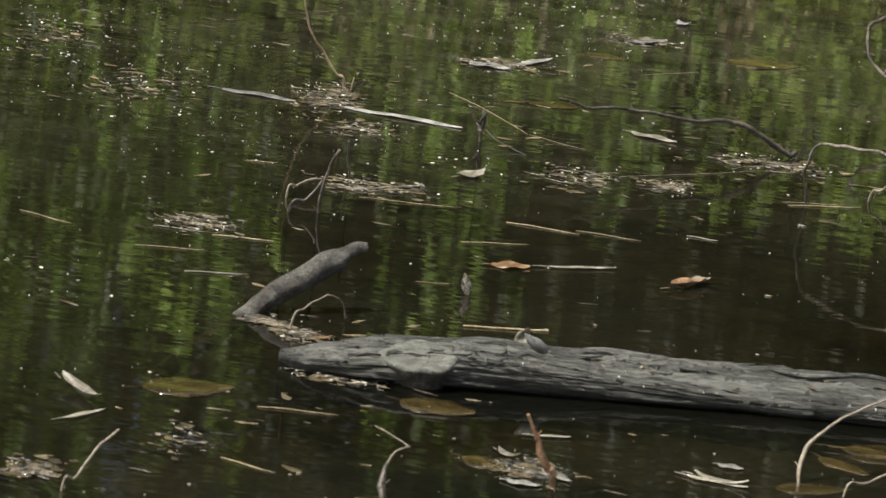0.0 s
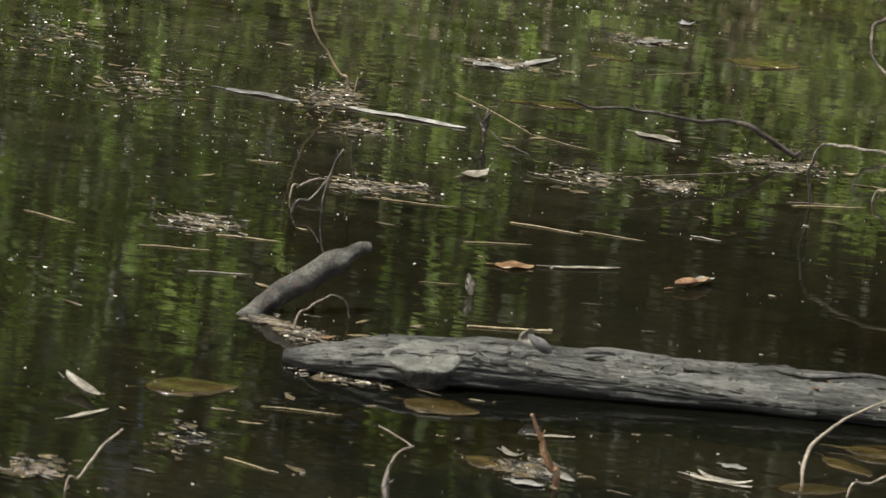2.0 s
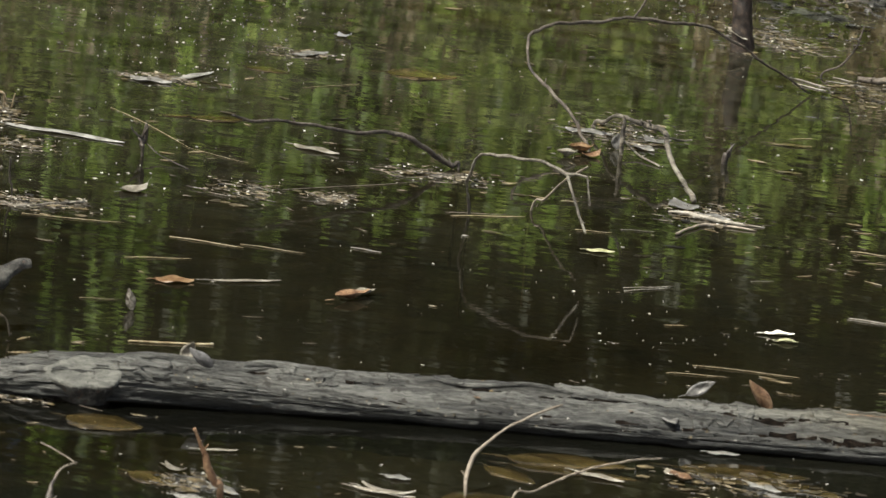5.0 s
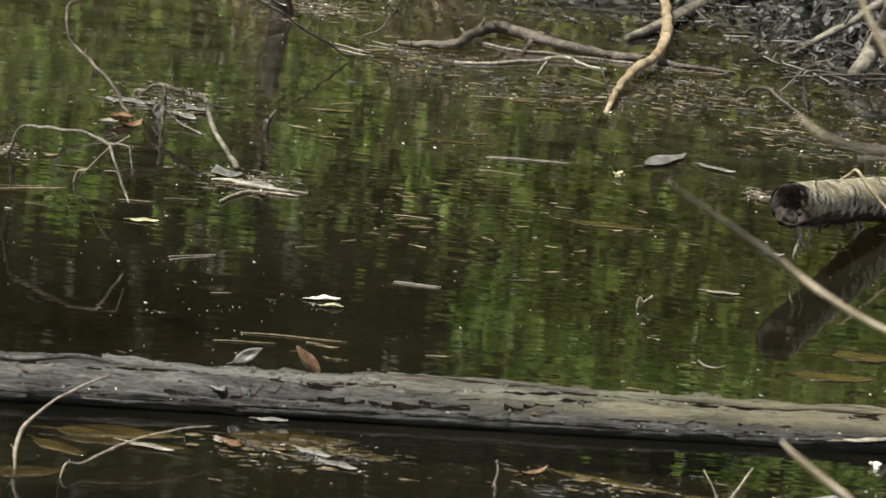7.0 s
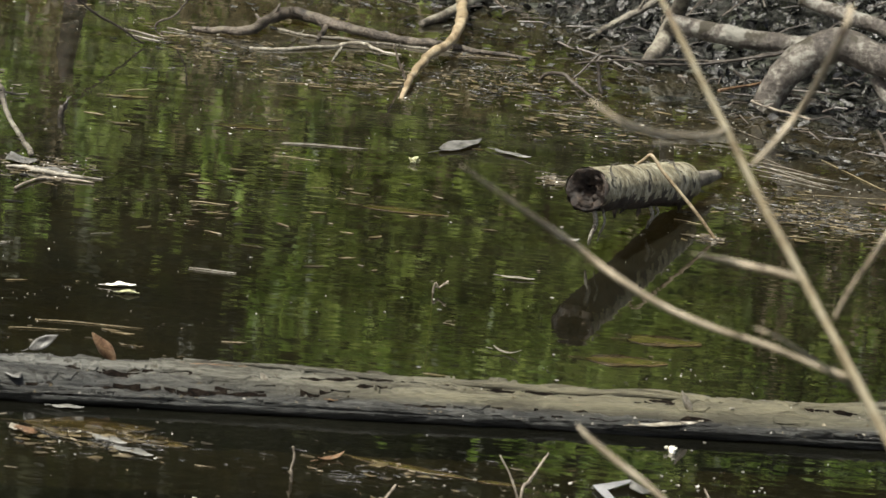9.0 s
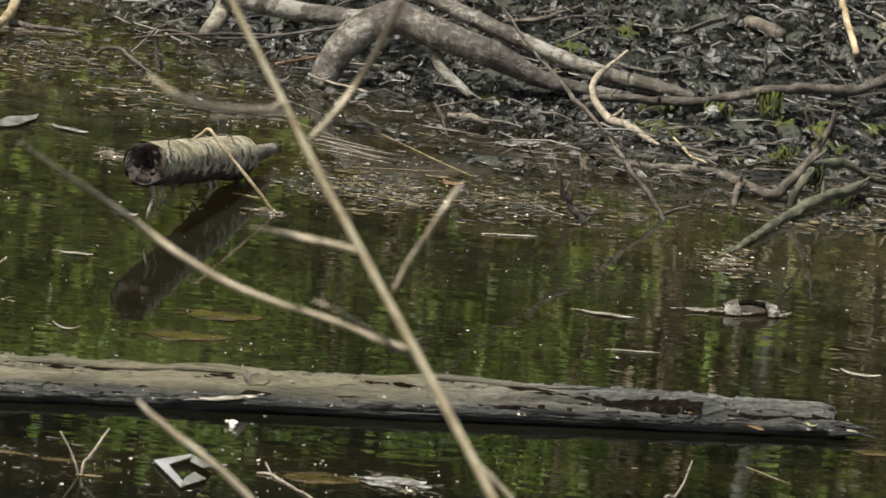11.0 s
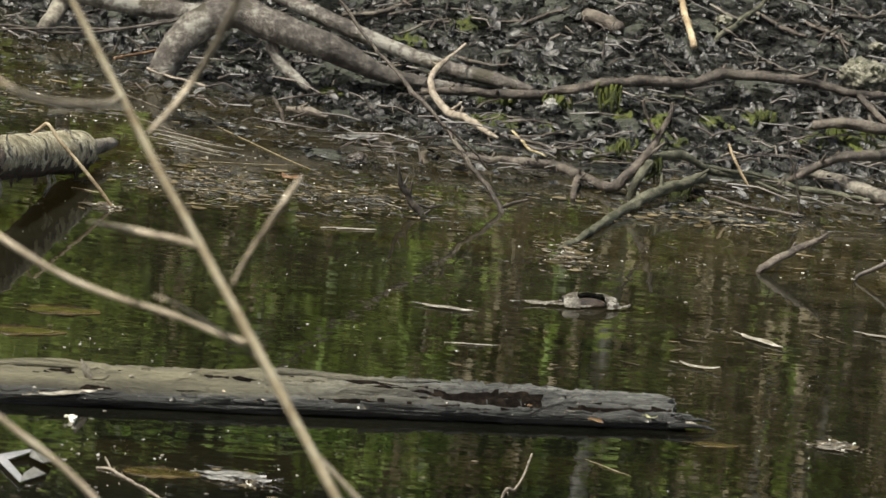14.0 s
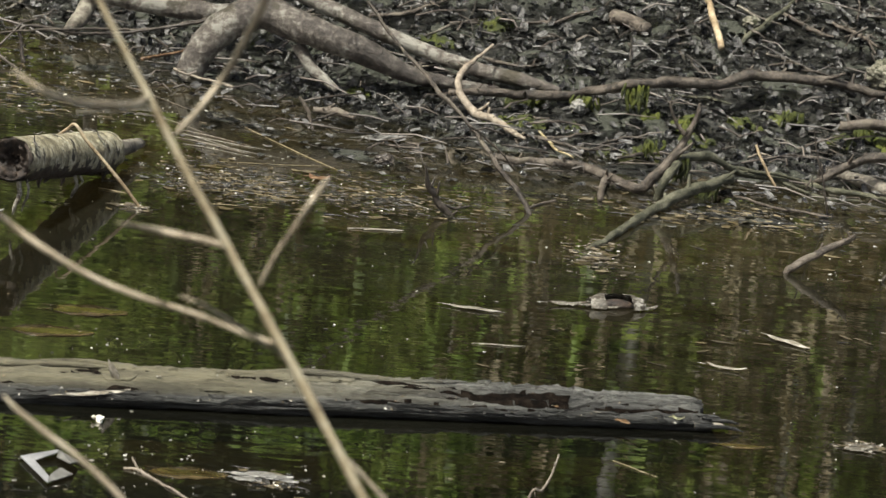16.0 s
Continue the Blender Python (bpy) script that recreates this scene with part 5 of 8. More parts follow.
stick("branch", "arched grey branch with a broken top standing over debris", "branch", [(-0.874, 9.122, -0.152, 0.003), (-0.874, 9.122, 0.001, 0.003), (-0.847, 9.068, 0.03, 0.003), (-0.82, 9.021, 0.05, 0.003), (-0.776, 8.946, 0.056, 0.0042), (-0.733, 8.873, 0.06, 0.0048), (-0.722, 8.826, 0.046, 0.0041), (-0.697, 8.747, 0.027, 0.0041), (-0.672, 8.679, 0.013, 0.0041), (-0.654, 8.628, 0.004, 0.0047)], GREY_BARK, seed=21, sides=[[(-0.809, 8.95, 0.066, 0.0024), (-0.808, 8.951, 0.041, 0.0042), (-0.807, 8.951, 0.017, 0.0042), (-0.807, 8.952, -0.002, 0.0029)], [(-0.809, 8.981, 0.019, 0.002), (-0.774, 8.935, 0.007, 0.0018), (-0.736, 8.889, 0.002, 0.0014)], [(-0.728, 8.845, 0.058, 0.0017), (-0.712, 8.878, 0.05, 0.0015), (-0.693, 8.918, 0.045, 0.0012)]])
stick("twig", "short black pointed stub in the water", "twig", [(-0.643, 8.986, -0.158, 0.0056), (-0.643, 8.986, -0.003, 0.0056), (-0.64, 8.99, 0.012, 0.0049), (-0.633, 8.994, 0.024, 0.0024), (-0.627, 8.997, 0.033, 0.0012)], DARK_TWIG, seed=22)
stick("floating_stick", "pale forked floating stick", "stick", [(-0.659, 8.38, 0.002, 0.0022), (-0.637, 8.448, 0.002, 0.0019), (-0.61, 8.483, 0.002, 0.002), (-0.544, 8.483, 0.001, 0.0014)], PALE_TWIG, seed=23)
stick("floating_stick", "pale peeled floating stick among debris", "stick", [(-0.687, 8.544, 0.002, 0.0017), (-0.646, 8.53, 0.003, 0.004), (-0.604, 8.516, 0.003, 0.004), (-0.534, 8.517, 0.001, 0.0011)], PALE_LEAF, seed=24)
stick("twig", "thin brown twig leaning over floating leaves", "twig", [(-0.551, 9.894, -0.072, 0.0019), (-0.551, 9.894, 0, 0.0019), (-0.523, 9.893, 0.021, 0.0019), (-0.502, 9.891, 0.047, 0.0019), (-0.491, 9.889, 0.071, 0.0017), (-0.483, 9.887, 0.103, 0.0015)], BROWN_BARK, seed=25)

stick("stump", "dark rotten stump standing in the water among debris", "stump", [(-0.709, 10.049, -0.12, 0.019), (-0.707, 10.049, 0.01, 0.0185), (-0.713, 10.049, 0.05, 0.017), (-0.717, 10.049, 0.09, 0.016), (-0.713, 10.049, 0.14, 0.011)], ROTTEN, seed=126, rough=0.4, knots=0.5, seg=12)

# ---- driftwood at the edge of the mud ----
stick("branch", "long brown fallen branch lying along the edge of the mud", "branch", [(-0.484, 9.89, 0.004, 0.0046), (-0.439, 9.886, 0.005, 0.0061), (-0.385, 9.889, 0.012, 0.0085), (-0.341, 10.013, 0.02, 0.0096), (-0.302, 10.06, 0.02, 0.0096), (-0.222, 10.005, 0.015, 0.0096), (-0.118, 9.987, 0.006, 0.0086), (-0.036, 9.963, 0.006, 0.0075), (0.046, 9.946, 0.004, 0.0046), (0.12, 9.947, 0.002, 0.0019)], BROWN_BARK, seed=27, sides=[[(-0.296, 10.034, 0.02, 0.0033), (-0.311, 10.009, 0.03, 0.0033), (-0.319, 10.006, 0.04, 0.0026)], [(-0.253, 10.015, 0.01, 0.0047), (-0.257, 9.97, 0.005, 0.0046), (-0.26, 9.92, 0.003, 0.0032)]])
stick("branch", "thin grey stick lying beside the fallen branch", "stick", [(-0.349, 10.001, 0.002, 0.0026), (-0.28, 9.947, 0.002, 0.0026), (-0.178, 9.949, 0.002, 0.0026), (-0.076, 9.941, 0.002, 0.0023), (0.016, 9.927, 0.002, 0.0019)], GREY_BARK, seed=28)
stick("twig", "bleached white twig floating by the mud", "twig", [(-0.374, 9.765, 0.002, 0.0026), (-0.322, 9.782, 0.003, 0.0029), (-0.255, 9.842, 0.003, 0.0032), (-0.187, 9.906, 0.003, 0.0032), (-0.15, 9.873, 0.002, 0.0026), (-0.109, 9.854, 0.002, 0.0019)], PALE_LEAF, seed=29, sides=[[(-0.216, 9.872, 0.002, 0.0019), (-0.222, 9.788, 0.002, 0.0019), (-0.227, 9.721, 0.001, 0.0013)]])
stick("branch", "bent peeled tan branch lying from the water up the mud", "branch", [(-0.097, 9.433, -0.005, 0.0031), (-0.092, 9.498, 0.008, 0.0052), (-0.083, 9.601, 0.014, 0.006), (-0.063, 9.751, 0.02, 0.0074), (-0.028, 9.881, 0.025, 0.0085), (-0.009, 10.046, 0.03, 0.0096), (-0.009, 10.242, 0.03, 0.0098), (-0.016, 10.399, 0.035, 0.0089), (-0.025, 10.605, 0.043, 0.008), (-0.032, 10.876, 0.054, 0.0082)], TAN_TWIG, seed=30)
stick("twig", "thin pale twig standing beside the bent branch", "twig", [(-0.095, 9.626, -0.084, 0.0022), (-0.095, 9.626, -0.002, 0.0022), (-0.107, 9.62, 0.026, 0.0021), (-0.121, 9.611, 0.062, 0.0019)], PALE_TWIG, seed=31)
stick("branch", "grey barkless limb lying on the mud", "branch", [(-0.082, 10.171, 0.005, 0.0063), (-0.038, 10.267, 0.01, 0.0098), (0.012, 10.446, 0.012, 0.0121), (0.068, 10.648, 0.011, 0.0124), (0.152, 10.723, 0.042, 0.0124)], GREY_BARK, seed=32)
stick("branch", "brown stick with worn bark leaning on the mud", "stick", [(0.217, 10.153, 0.008, 0.0026), (0.261, 10.28, 0.013, 0.0056), (0.301, 10.315, 0.035, 0.0064), (0.362, 10.342, 0.077, 0.0064), (0.399, 10.347, 0.108, 0.0064)], GREY_BARK, seed=33)
stick("branch", "grey split stump of wood at the edge of the mud", "stump", [(0.329, 9.954, 0.012, 0.0126), (0.348, 9.998, 0.03, 0.0157), (0.364, 10.025, 0.061, 0.0157), (0.379, 9.996, 0.109, 0.0147), (0.385, 9.94, 0.16, 0.0125)], GREY_BARK, seed=34, seg=12)
stick("branch", "thick grey bough lying behind the arched root", "branch", [(0.354, 9.889, 0.102, 0.0155), (0.421, 9.888, 0.095, 0.0175), (0.503, 9.886, 0.087, 0.0185), (0.584, 9.883, 0.085, 0.0175), (0.644, 9.881, 0.094, 0.0165), (0.693, 9.878, 0.109, 0.0145)], BOUGH, seed=35, seg=14, knots=0.15)
stick("branch", "thick arched grey bough with its foot in the mud", "branch", [(0.532, 9.648, 0.005, 0.0241), (0.542, 9.648, 0.034, 0.025), (0.561, 9.653, 0.07, 0.028), (0.597, 9.658, 0.106, 0.03), (0.649, 9.663, 0.131, 0.03), (0.704, 9.642, 0.12, 0.0289), (0.769, 9.616, 0.105, 0.025), (0.836, 9.621, 0.084, 0.0201), (0.914, 9.625, 0.054, 0.0152), (1.005, 9.632, 0.04, 0.0103), (1.076, 9.636, 0.038, 0.006)], BOUGH, seed=36, seg=16, knots=0.2, steps=8, rough=0.1, sides=[[(0.718, 9.641, 0.083, 0.0122), (0.745, 9.62, 0.05, 0.0102), (0.771, 9.604, 0.03, 0.0083), (0.792, 9.592, 0.018, 0.006)], [(0.772, 9.675, 0.108, 0.0019), (0.854, 9.672, 0.086, 0.0019), (0.925, 9.669, 0.074, 0.0016)]])
stick("branch", "long pale grey bough slanting down the bank", "branch", [(0.584, 9.859, 0.173, 0.0115), (0.654, 9.832, 0.159, 0.0124), (0.72, 9.806, 0.147, 0.0134), (0.776, 9.783, 0.13, 0.0144), (0.857, 9.749, 0.106, 0.0144), (0.947, 9.711, 0.081, 0.0133), (1.026, 9.676, 0.065, 0.0133), (1.103, 9.642, 0.059, 0.0123), (1.152, 9.621, 0.054, 0.0093), (1.181, 9.607, 0.05, 0.006)], BOUGH, seed=37, seg=14, knots=0.15, steps=8, rough=0.08)
stick("branch", "long straight brown branch resting across the bank", "branch", [(0.977, 9.519, 0.047, 0.0059), (1.038, 9.537, 0.048, 0.0072), (1.176, 9.575, 0.047, 0.0083), (1.234, 9.543, 0.069, 0.0082), (1.306, 9.502, 0.095, 0.0082), (1.37, 9.539, 0.098, 0.0092), (1.446, 9.582, 0.091, 0.0093), (1.483, 9.604, 0.1, 0.0083), (1.52, 9.626, 0.107, 0.0093), (1.571, 9.634, 0.106, 0.0084), (1.644, 9.645, 0.105, 0.0084), (1.702, 9.653, 0.097, 0.0074), (1.76, 9.662, 0.086, 0.0074), (1.866, 9.738, 0.077, 0.0075)], BROWN_BARK, seed=38, knots=0.25, sides=[[(1.76, 9.662, 0.086, 0.0061), (1.784, 9.637, 0.067, 0.0061), (1.809, 9.612, 0.048, 0.0053)], [(1.496, 9.63, 0.1, 0.0032), (1.51, 9.632, 0.111, 0.0025), (1.515, 9.633, 0.118, 0.0019)]])
stick("branch", "curved bleached twig hooking over the bough", "twig", [(1.057, 9.645, 0.115, 0.0025), (1.028, 9.599, 0.096, 0.0031), (1.007, 9.568, 0.084, 0.0052), (0.992, 9.528, 0.062, 0.0059), (1.008, 9.469, 0.035, 0.0072), (1.037, 9.414, 0.029, 0.0072), (1.067, 9.359, 0.025, 0.0058), (1.093, 9.306, 0.017, 0.0031)], PALE_TWIG, seed=39)
stick("branch", "straight dark dead stick slanting into the water", "stick", [(1.055, 8.76, -0.005, 0.0041), (1.025, 8.781, 0.031, 0.0041), (0.987, 8.806, 0.074, 0.0041), (0.948, 8.833, 0.121, 0.0029), (0.89, 8.866, 0.171, 0.0029), (0.813, 8.912, 0.243, 0.0026), (0.746, 8.954, 0.322, 0.0023), (0.72, 8.97, 0.351, 0.0023)], BROWN_BARK, seed=40, knots=0.2, sides=[[(0.943, 8.787, 0.129, 0.0017), (0.995, 8.807, 0.089, 0.0017), (1.028, 8.822, 0.054, 0.0015)]])
stick("stick", "short brown stick lying on the water", "stick", [(1.047, 8.785, 0.002, 0.0023), (1.077, 8.843, 0.002, 0.0023), (1.105, 8.874, 0.002, 0.0023)], BROWN_BARK, seed=41)
stick("twig", "black rotten snag standing in shallow water", "twig", [(0.917, 8.701, -0.049, 0.0054), (0.917, 8.701, -0.004, 0.0054), (0.899, 8.697, 0.019, 0.0054), (0.883, 8.694, 0.037, 0.0048), (0.873, 8.69, 0.059, 0.0029), (0.866, 8.686, 0.081, 0.0017)], DARK_TWIG, seed=42, sides=[[(0.899, 8.696, 0.019, 0.0023), (0.924, 8.71, 0.008, 0.0023), (0.947, 8.723, 0.011, 0.0017)]])
stick("root", "thick dark root curling up with a forked tip", "root", [(1.027, 9.148, 0.01, 0.0043), (1.074, 9.144, 0.011, 0.0057), (1.129, 9.135, 0.016, 0.007), (1.181, 9.125, 0.011, 0.0079), (1.221, 9.054, 0.012, 0.0078), (1.252, 8.997, 0.011, 0.0087), (1.28, 8.996, 0.039, 0.0087), (1.306, 8.997, 0.073, 0.0078), (1.321, 8.998, 0.105, 0.0056), (1.336, 8.999, 0.14, 0.0042), (1.339, 9.001, 0.161, 0.0024)], BROWN_BARK, seed=43, seg=12, knots=0.2, sides=[[(1.318, 8.991, 0.11, 0.0042), (1.303, 8.988, 0.126, 0.003), (1.293, 8.985, 0.143, 0.0024), (1.286, 8.982, 0.162, 0.0018)], [(1.212, 9.089, 0.01, 0.0057), (1.194, 9.008, 0.007, 0.0057), (1.181, 8.912, 0.002, 0.0049)]])
stick("root", "long tangled root arching along the mud", "root", [(1.275, 8.94, 0.004, 0.0049), (1.288, 8.939, 0.044, 0.0068), (1.318, 9.003, 0.06, 0.0069), (1.358, 9.065, 0.062, 0.0065), (1.396, 9.091, 0.047, 0.0057), (1.441, 9.12, 0.028, 0.005), (1.524, 9.154, 0.013, 0.0058), (1.619, 9.139, 0.009, 0.005), (1.704, 9.102, 0.007, 0.003)], MOSSY, seed=44, seg=12, sides=[[(1.42, 9.113, 0.037, 0.003), (1.481, 9.134, 0.03, 0.003), (1.564, 9.163, 0.015, 0.0024)], [(1.514, 9.149, 0.013, 0.0024), (1.577, 9.109, 0.001, 0.0024), (1.637, 9.071, 0.008, 0.0018)]])
stick("branch", "mossy sodden branch sloping out of the water", "branch", [(1.065, 8.429, -0.012, 0.0022), (1.119, 8.529, -0.004, 0.0047), (1.181, 8.655, 0.005, 0.0062), (1.246, 8.818, 0.005, 0.0072), (1.301, 8.905, 0.018, 0.0082), (1.365, 8.982, 0.029, 0.0087), (1.412, 9.051, 0.03, 0.0079)], MOSSY, seed=45, seg=14, rough=0.5, knots=0.6)
stick("branch", "bare grey stick leaning out of the water", "stick", [(1.423, 8.478, -0.054, 0.0054), (1.423, 8.478, -0.004, 0.0054), (1.439, 8.482, 0.01, 0.0065), (1.467, 8.487, 0.027, 0.0065), (1.501, 8.493, 0.047, 0.0054), (1.533, 8.498, 0.063, 0.004)], BROWN_BARK, seed=46, knots=0.25)
stick("twig", "thin dark twig leaning out of the water", "twig", [(1.581, 8.484, -0.048, 0.0023), (1.581, 8.484, -0.002, 0.0023), (1.602, 8.484, 0.017, 0.0023), (1.631, 8.483, 0.036, 0.0023), (1.656, 8.482, 0.054, 0.0023)], DARK_TWIG, seed=47)
stick("branch", "grey branch curving low along the bank", "branch", [(1.565, 9.167, 0.006, 0.0051), (1.588, 9.146, 0.03, 0.007), (1.625, 9.154, 0.054, 0.007), (1.661, 9.151, 0.067, 0.008), (1.715, 9.186, 0.068, 0.008), (1.797, 9.268, 0.063, 0.0081)], BROWN_BARK, seed=48, knots=0.2)
stick("branch", "thick grey driftwood limb half sunk in mud", "branch", [(1.608, 9.269, 0.018, 0.0058), (1.64, 9.226, 0.018, 0.01), (1.687, 9.154, 0.016, 0.0118), (1.738, 9.107, 0.011, 0.0127), (1.795, 9.043, 0.009, 0.0126)], GREY_BARK, seed=49, seg=12)
stick("branch", "brown barked bough lying on the bank", "branch", [(1.663, 9.521, 0.054, 0.0083), (1.72, 9.514, 0.059, 0.0093), (1.782, 9.521, 0.053, 0.0093), (1.877, 9.544, 0.045, 0.0093)], BROWN_BARK, seed=50, seg=12)
stick("twig", "thin dark upright twig at the water edge", "twig", [(1.564, 8.951, 0.002, 0.0015), (1.548, 8.948, 0.056, 0.0015), (1.531, 8.946, 0.11, 0.0013), (1.521, 8.944, 0.144, 0.0012)], DARK_TWIG, seed=51)
stick("twig", "short tan peeled twig leaning on roots", "twig", [(1.497, 9.079, 0.01, 0.0018), (1.478, 9.091, 0.039, 0.0022), (1.465, 9.1, 0.06, 0.0022), (1.456, 9.108, 0.08, 0.002)], TAN_TWIG, seed=52)
stick("stick", "bright tan peeled stick lying on the leaf litter", "stick", [(1.485, 9.808, 0.119, 0.0061), (1.483, 9.874, 0.138, 0.0062), (1.481, 9.975, 0.161, 0.0062), (1.484, 10.102, 0.181, 0.0063)], TAN_TWIG, seed=53)
stick("stick", "mossy grey stick lying on the leaf litter", "stick", [(1.528, 9.868, 0.123, 0.0046), (1.571, 9.952, 0.137, 0.0055), (1.62, 10.022, 0.161, 0.0047), (1.661, 10.109, 0.181, 0.0033)], MOSSY, seed=54)
stick("log", "short thick brown branch stump in the litter", "log", [(1.301, 9.941, 0.138, 0.0126), (1.329, 9.912, 0.135, 0.0136), (1.356, 9.873, 0.128, 0.0126)], BROWN_BARK, seed=55, seg=12)
stick("stick", "thin reddish stick lying at the mud edge", "stick", [(0.45, 9.679, 0.027, 0.0025), (0.507, 9.75, 0.029, 0.0025), (0.568, 9.805, 0.037, 0.0026)], BROWN_LEAF, seed=56)
stick("twig", "thin dark curving twig on the wet mud", "twig", [(0.197, 9.696, 0.045, 0.0019), (0.256, 9.711, 0.053, 0.0019), (0.354, 9.735, 0.062, 0.0022), (0.454, 9.759, 0.065, 0.0022), (0.553, 9.782, 0.086, 0.0026), (0.622, 9.797, 0.098, 0.0026)], BROWN_BARK, seed=57)
stick("twig", "pale stick leaning at the foot of the bough", "twig", [(0.506, 9.636, 0.024, 0.0025), (0.553, 9.619, 0.013, 0.0025), (0.614, 9.587, 0.007, 0.0025)], PALE_TWIG, seed=58)
stick("twig", "dark crooked twigs in the shallows", "twig", [(0.142, 9.735, -0.044, 0.0025), (0.142, 9.735, 0.008, 0.0025), (0.175, 9.694, 0.023, 0.0032), (0.196, 9.666, 0.016, 0.0025), (0.234, 9.611, 0.002, 0.0019)], DARK_TWIG, seed=59, sides=[[(0.197, 9.754, 0.008, 0.0019), (0.224, 9.769, 0.036, 0.0019), (0.242, 9.778, 0.053, 0.0016)]])
stick("twig", "dark twig arching over the shallows", "twig", [(0.25, 9.695, -0.004, 0.0032), (0.242, 9.704, 0.029, 0.0032), (0.243, 9.712, 0.061, 0.0025), (0.332, 9.731, 0.054, 0.0025), (0.421, 9.749, 0.058, 0.0025), (0.53, 9.771, 0.079, 0.0026), (0.589, 9.783, 0.097, 0.0022)], DARK_TWIG, seed=60)
stick("stick", "thin dark stick on the wet mud", "stick", [(0.898, 9.196, 0.002, 0.0018), (0.913, 9.26, 0.002, 0.0018), (0.964, 9.301, 0.006, 0.0018), (1.013, 9.316, 0.011, 0.0012)], DARK_TWIG, seed=61)
stick("stick", "dark gnarled twig on wet mud", "twig", [(0.72, 9.474, 0.019, 0.0025), (0.729, 9.378, 0.014, 0.0025), (0.733, 9.3, 0.002, 0.0018)], DARK_TWIG, seed=62, sides=[[(0.72, 9.46, 0.018, 0.0019), (0.76, 9.465, 0.028, 0.0019), (0.832, 9.522, 0.031, 0.0016)]])
stick("stick", "dark rotten stick on the mud", "stick", [(0.741, 9.443, 0.011, 0.0059), (0.778, 9.42, 0.011, 0.0071), (0.811, 9.4, 0.01, 0.0044)], BROWN_BARK, seed=63)
stick("stick", "weathered stick lying on the muddy bank", "stick", [(1.046, 9.766, 0.071, 0.002), (1.098, 9.729, 0.068, 0.0026), (1.151, 9.707, 0.074, 0.0015)], BROWN_BARK, "sticks on the bank", seed=64)
stick("stick", "weathered stick lying on the muddy bank", "stick", [(1.229, 9.351, 0.012, 0.002), (1.275, 9.408, 0.016, 0.0025), (1.314, 9.414, 0.017, 0.0015)], BROWN_BARK, "sticks on the bank", seed=65)
stick("stick", "weathered stick lying on the muddy bank", "stick", [(1.123, 9.363, 0.02, 0.0017), (1.144, 9.278, 0.011, 0.0021), (1.168, 9.223, 0.008, 0.0013)], STRAW, "sticks on the bank", seed=66)
stick("stick", "weathered stick lying on the muddy bank", "stick", [(1.247, 9.244, 0.011, 0.002), (1.313, 9.312, 0.012, 0.0025), (1.371, 9.314, 0.013, 0.0015)], BROWN_BARK, "sticks on the bank", seed=67)
stick("stick", "weathered stick lying on the muddy bank", "stick", [(1.081, 9.331, 0.018, 0.0025), (1.15, 9.344, 0.017, 0.0031), (1.228, 9.432, 0.014, 0.0019)], BROWN_BARK, "sticks on the bank", seed=68)
stick("stick", "weathered stick lying on the muddy bank", "stick", [(1.369, 9.585, 0.064, 0.002), (1.429, 9.618, 0.061, 0.0025), (1.485, 9.619, 0.053, 0.0015)], MOSSY, "sticks on the bank", seed=69)
stick("stick", "weathered stick lying on the muddy bank", "stick", [(1.119, 9.324, 0.017, 0.002), (1.185, 9.295, 0.013, 0.0025), (1.254, 9.305, 0.012, 0.0015)], BROWN_BARK, "sticks on the bank", seed=70)
stick("stick", "weathered stick lying on the muddy bank", "stick", [(1.478, 9.315, 0.018, 0.0015), (1.505, 9.367, 0.018, 0.0019), (1.522, 9.351, 0.019, 0.0011)], PALE_TWIG, "sticks on the bank", seed=71)
stick("stick", "weathered stick lying on the muddy bank", "stick", [(1.383, 9.09, 0.002, 0.0019), (1.472, 8.979, 0.004, 0.0024), (1.57, 8.938, 0.003, 0.0014)], BROWN_BARK, "sticks on the bank", seed=72)
stick("stick", "weathered stick lying on the muddy bank", "stick", [(1.567, 9.827, 0.113, 0.0021), (1.609, 9.83, 0.107, 0.0026), (1.649, 9.808, 0.093, 0.0016)], GREY_BARK, "sticks on the bank", seed=73)
stick("stick", "weathered stick lying on the muddy bank", "stick", [(1.62, 10.024, 0.16, 0.0032), (1.663, 9.977, 0.143, 0.0047), (1.706, 9.95, 0.135, 0.0024)], BROWN_BARK, "sticks on the bank", seed=74)
stick("stick", "weathered stick lying on the muddy bank", "stick", [(1.714, 10.012, 0.15, 0.0032), (1.753, 9.99, 0.141, 0.0047), (1.788, 9.933, 0.124, 0.0024)], BROWN_BARK, "sticks on the bank", seed=75)
stick("stick", "weathered stick lying on the muddy bank", "stick", [(1.537, 10.028, 0.162, 0.0021), (1.575, 9.986, 0.149, 0.0026), (1.616, 9.979, 0.142, 0.0016)], GREY_BARK, "sticks on the bank", seed=76)
stick("stick", "weathered stick lying on the muddy bank", "stick", [(1.546, 9.734, 0.098, 0.0021), (1.583, 9.788, 0.103, 0.0026), (1.618, 9.815, 0.101, 0.0016)], BROWN_BARK, "sticks on the bank", seed=77)
stick("stick", "weathered stick lying on the muddy bank", "stick", [(1.137, 9.914, 0.109, 0.0026), (1.205, 9.939, 0.12, 0.0033), (1.274, 9.98, 0.141, 0.002)], BROWN_BARK, "sticks on the bank", seed=78)
stick("stick", "weathered stick lying on the muddy bank", "stick", [(0.881, 9.667, 0.039, 0.0015), (0.936, 9.694, 0.055, 0.0019), (0.994, 9.729, 0.058, 0.0011)], PALE_TWIG, "sticks on the bank", seed=79)
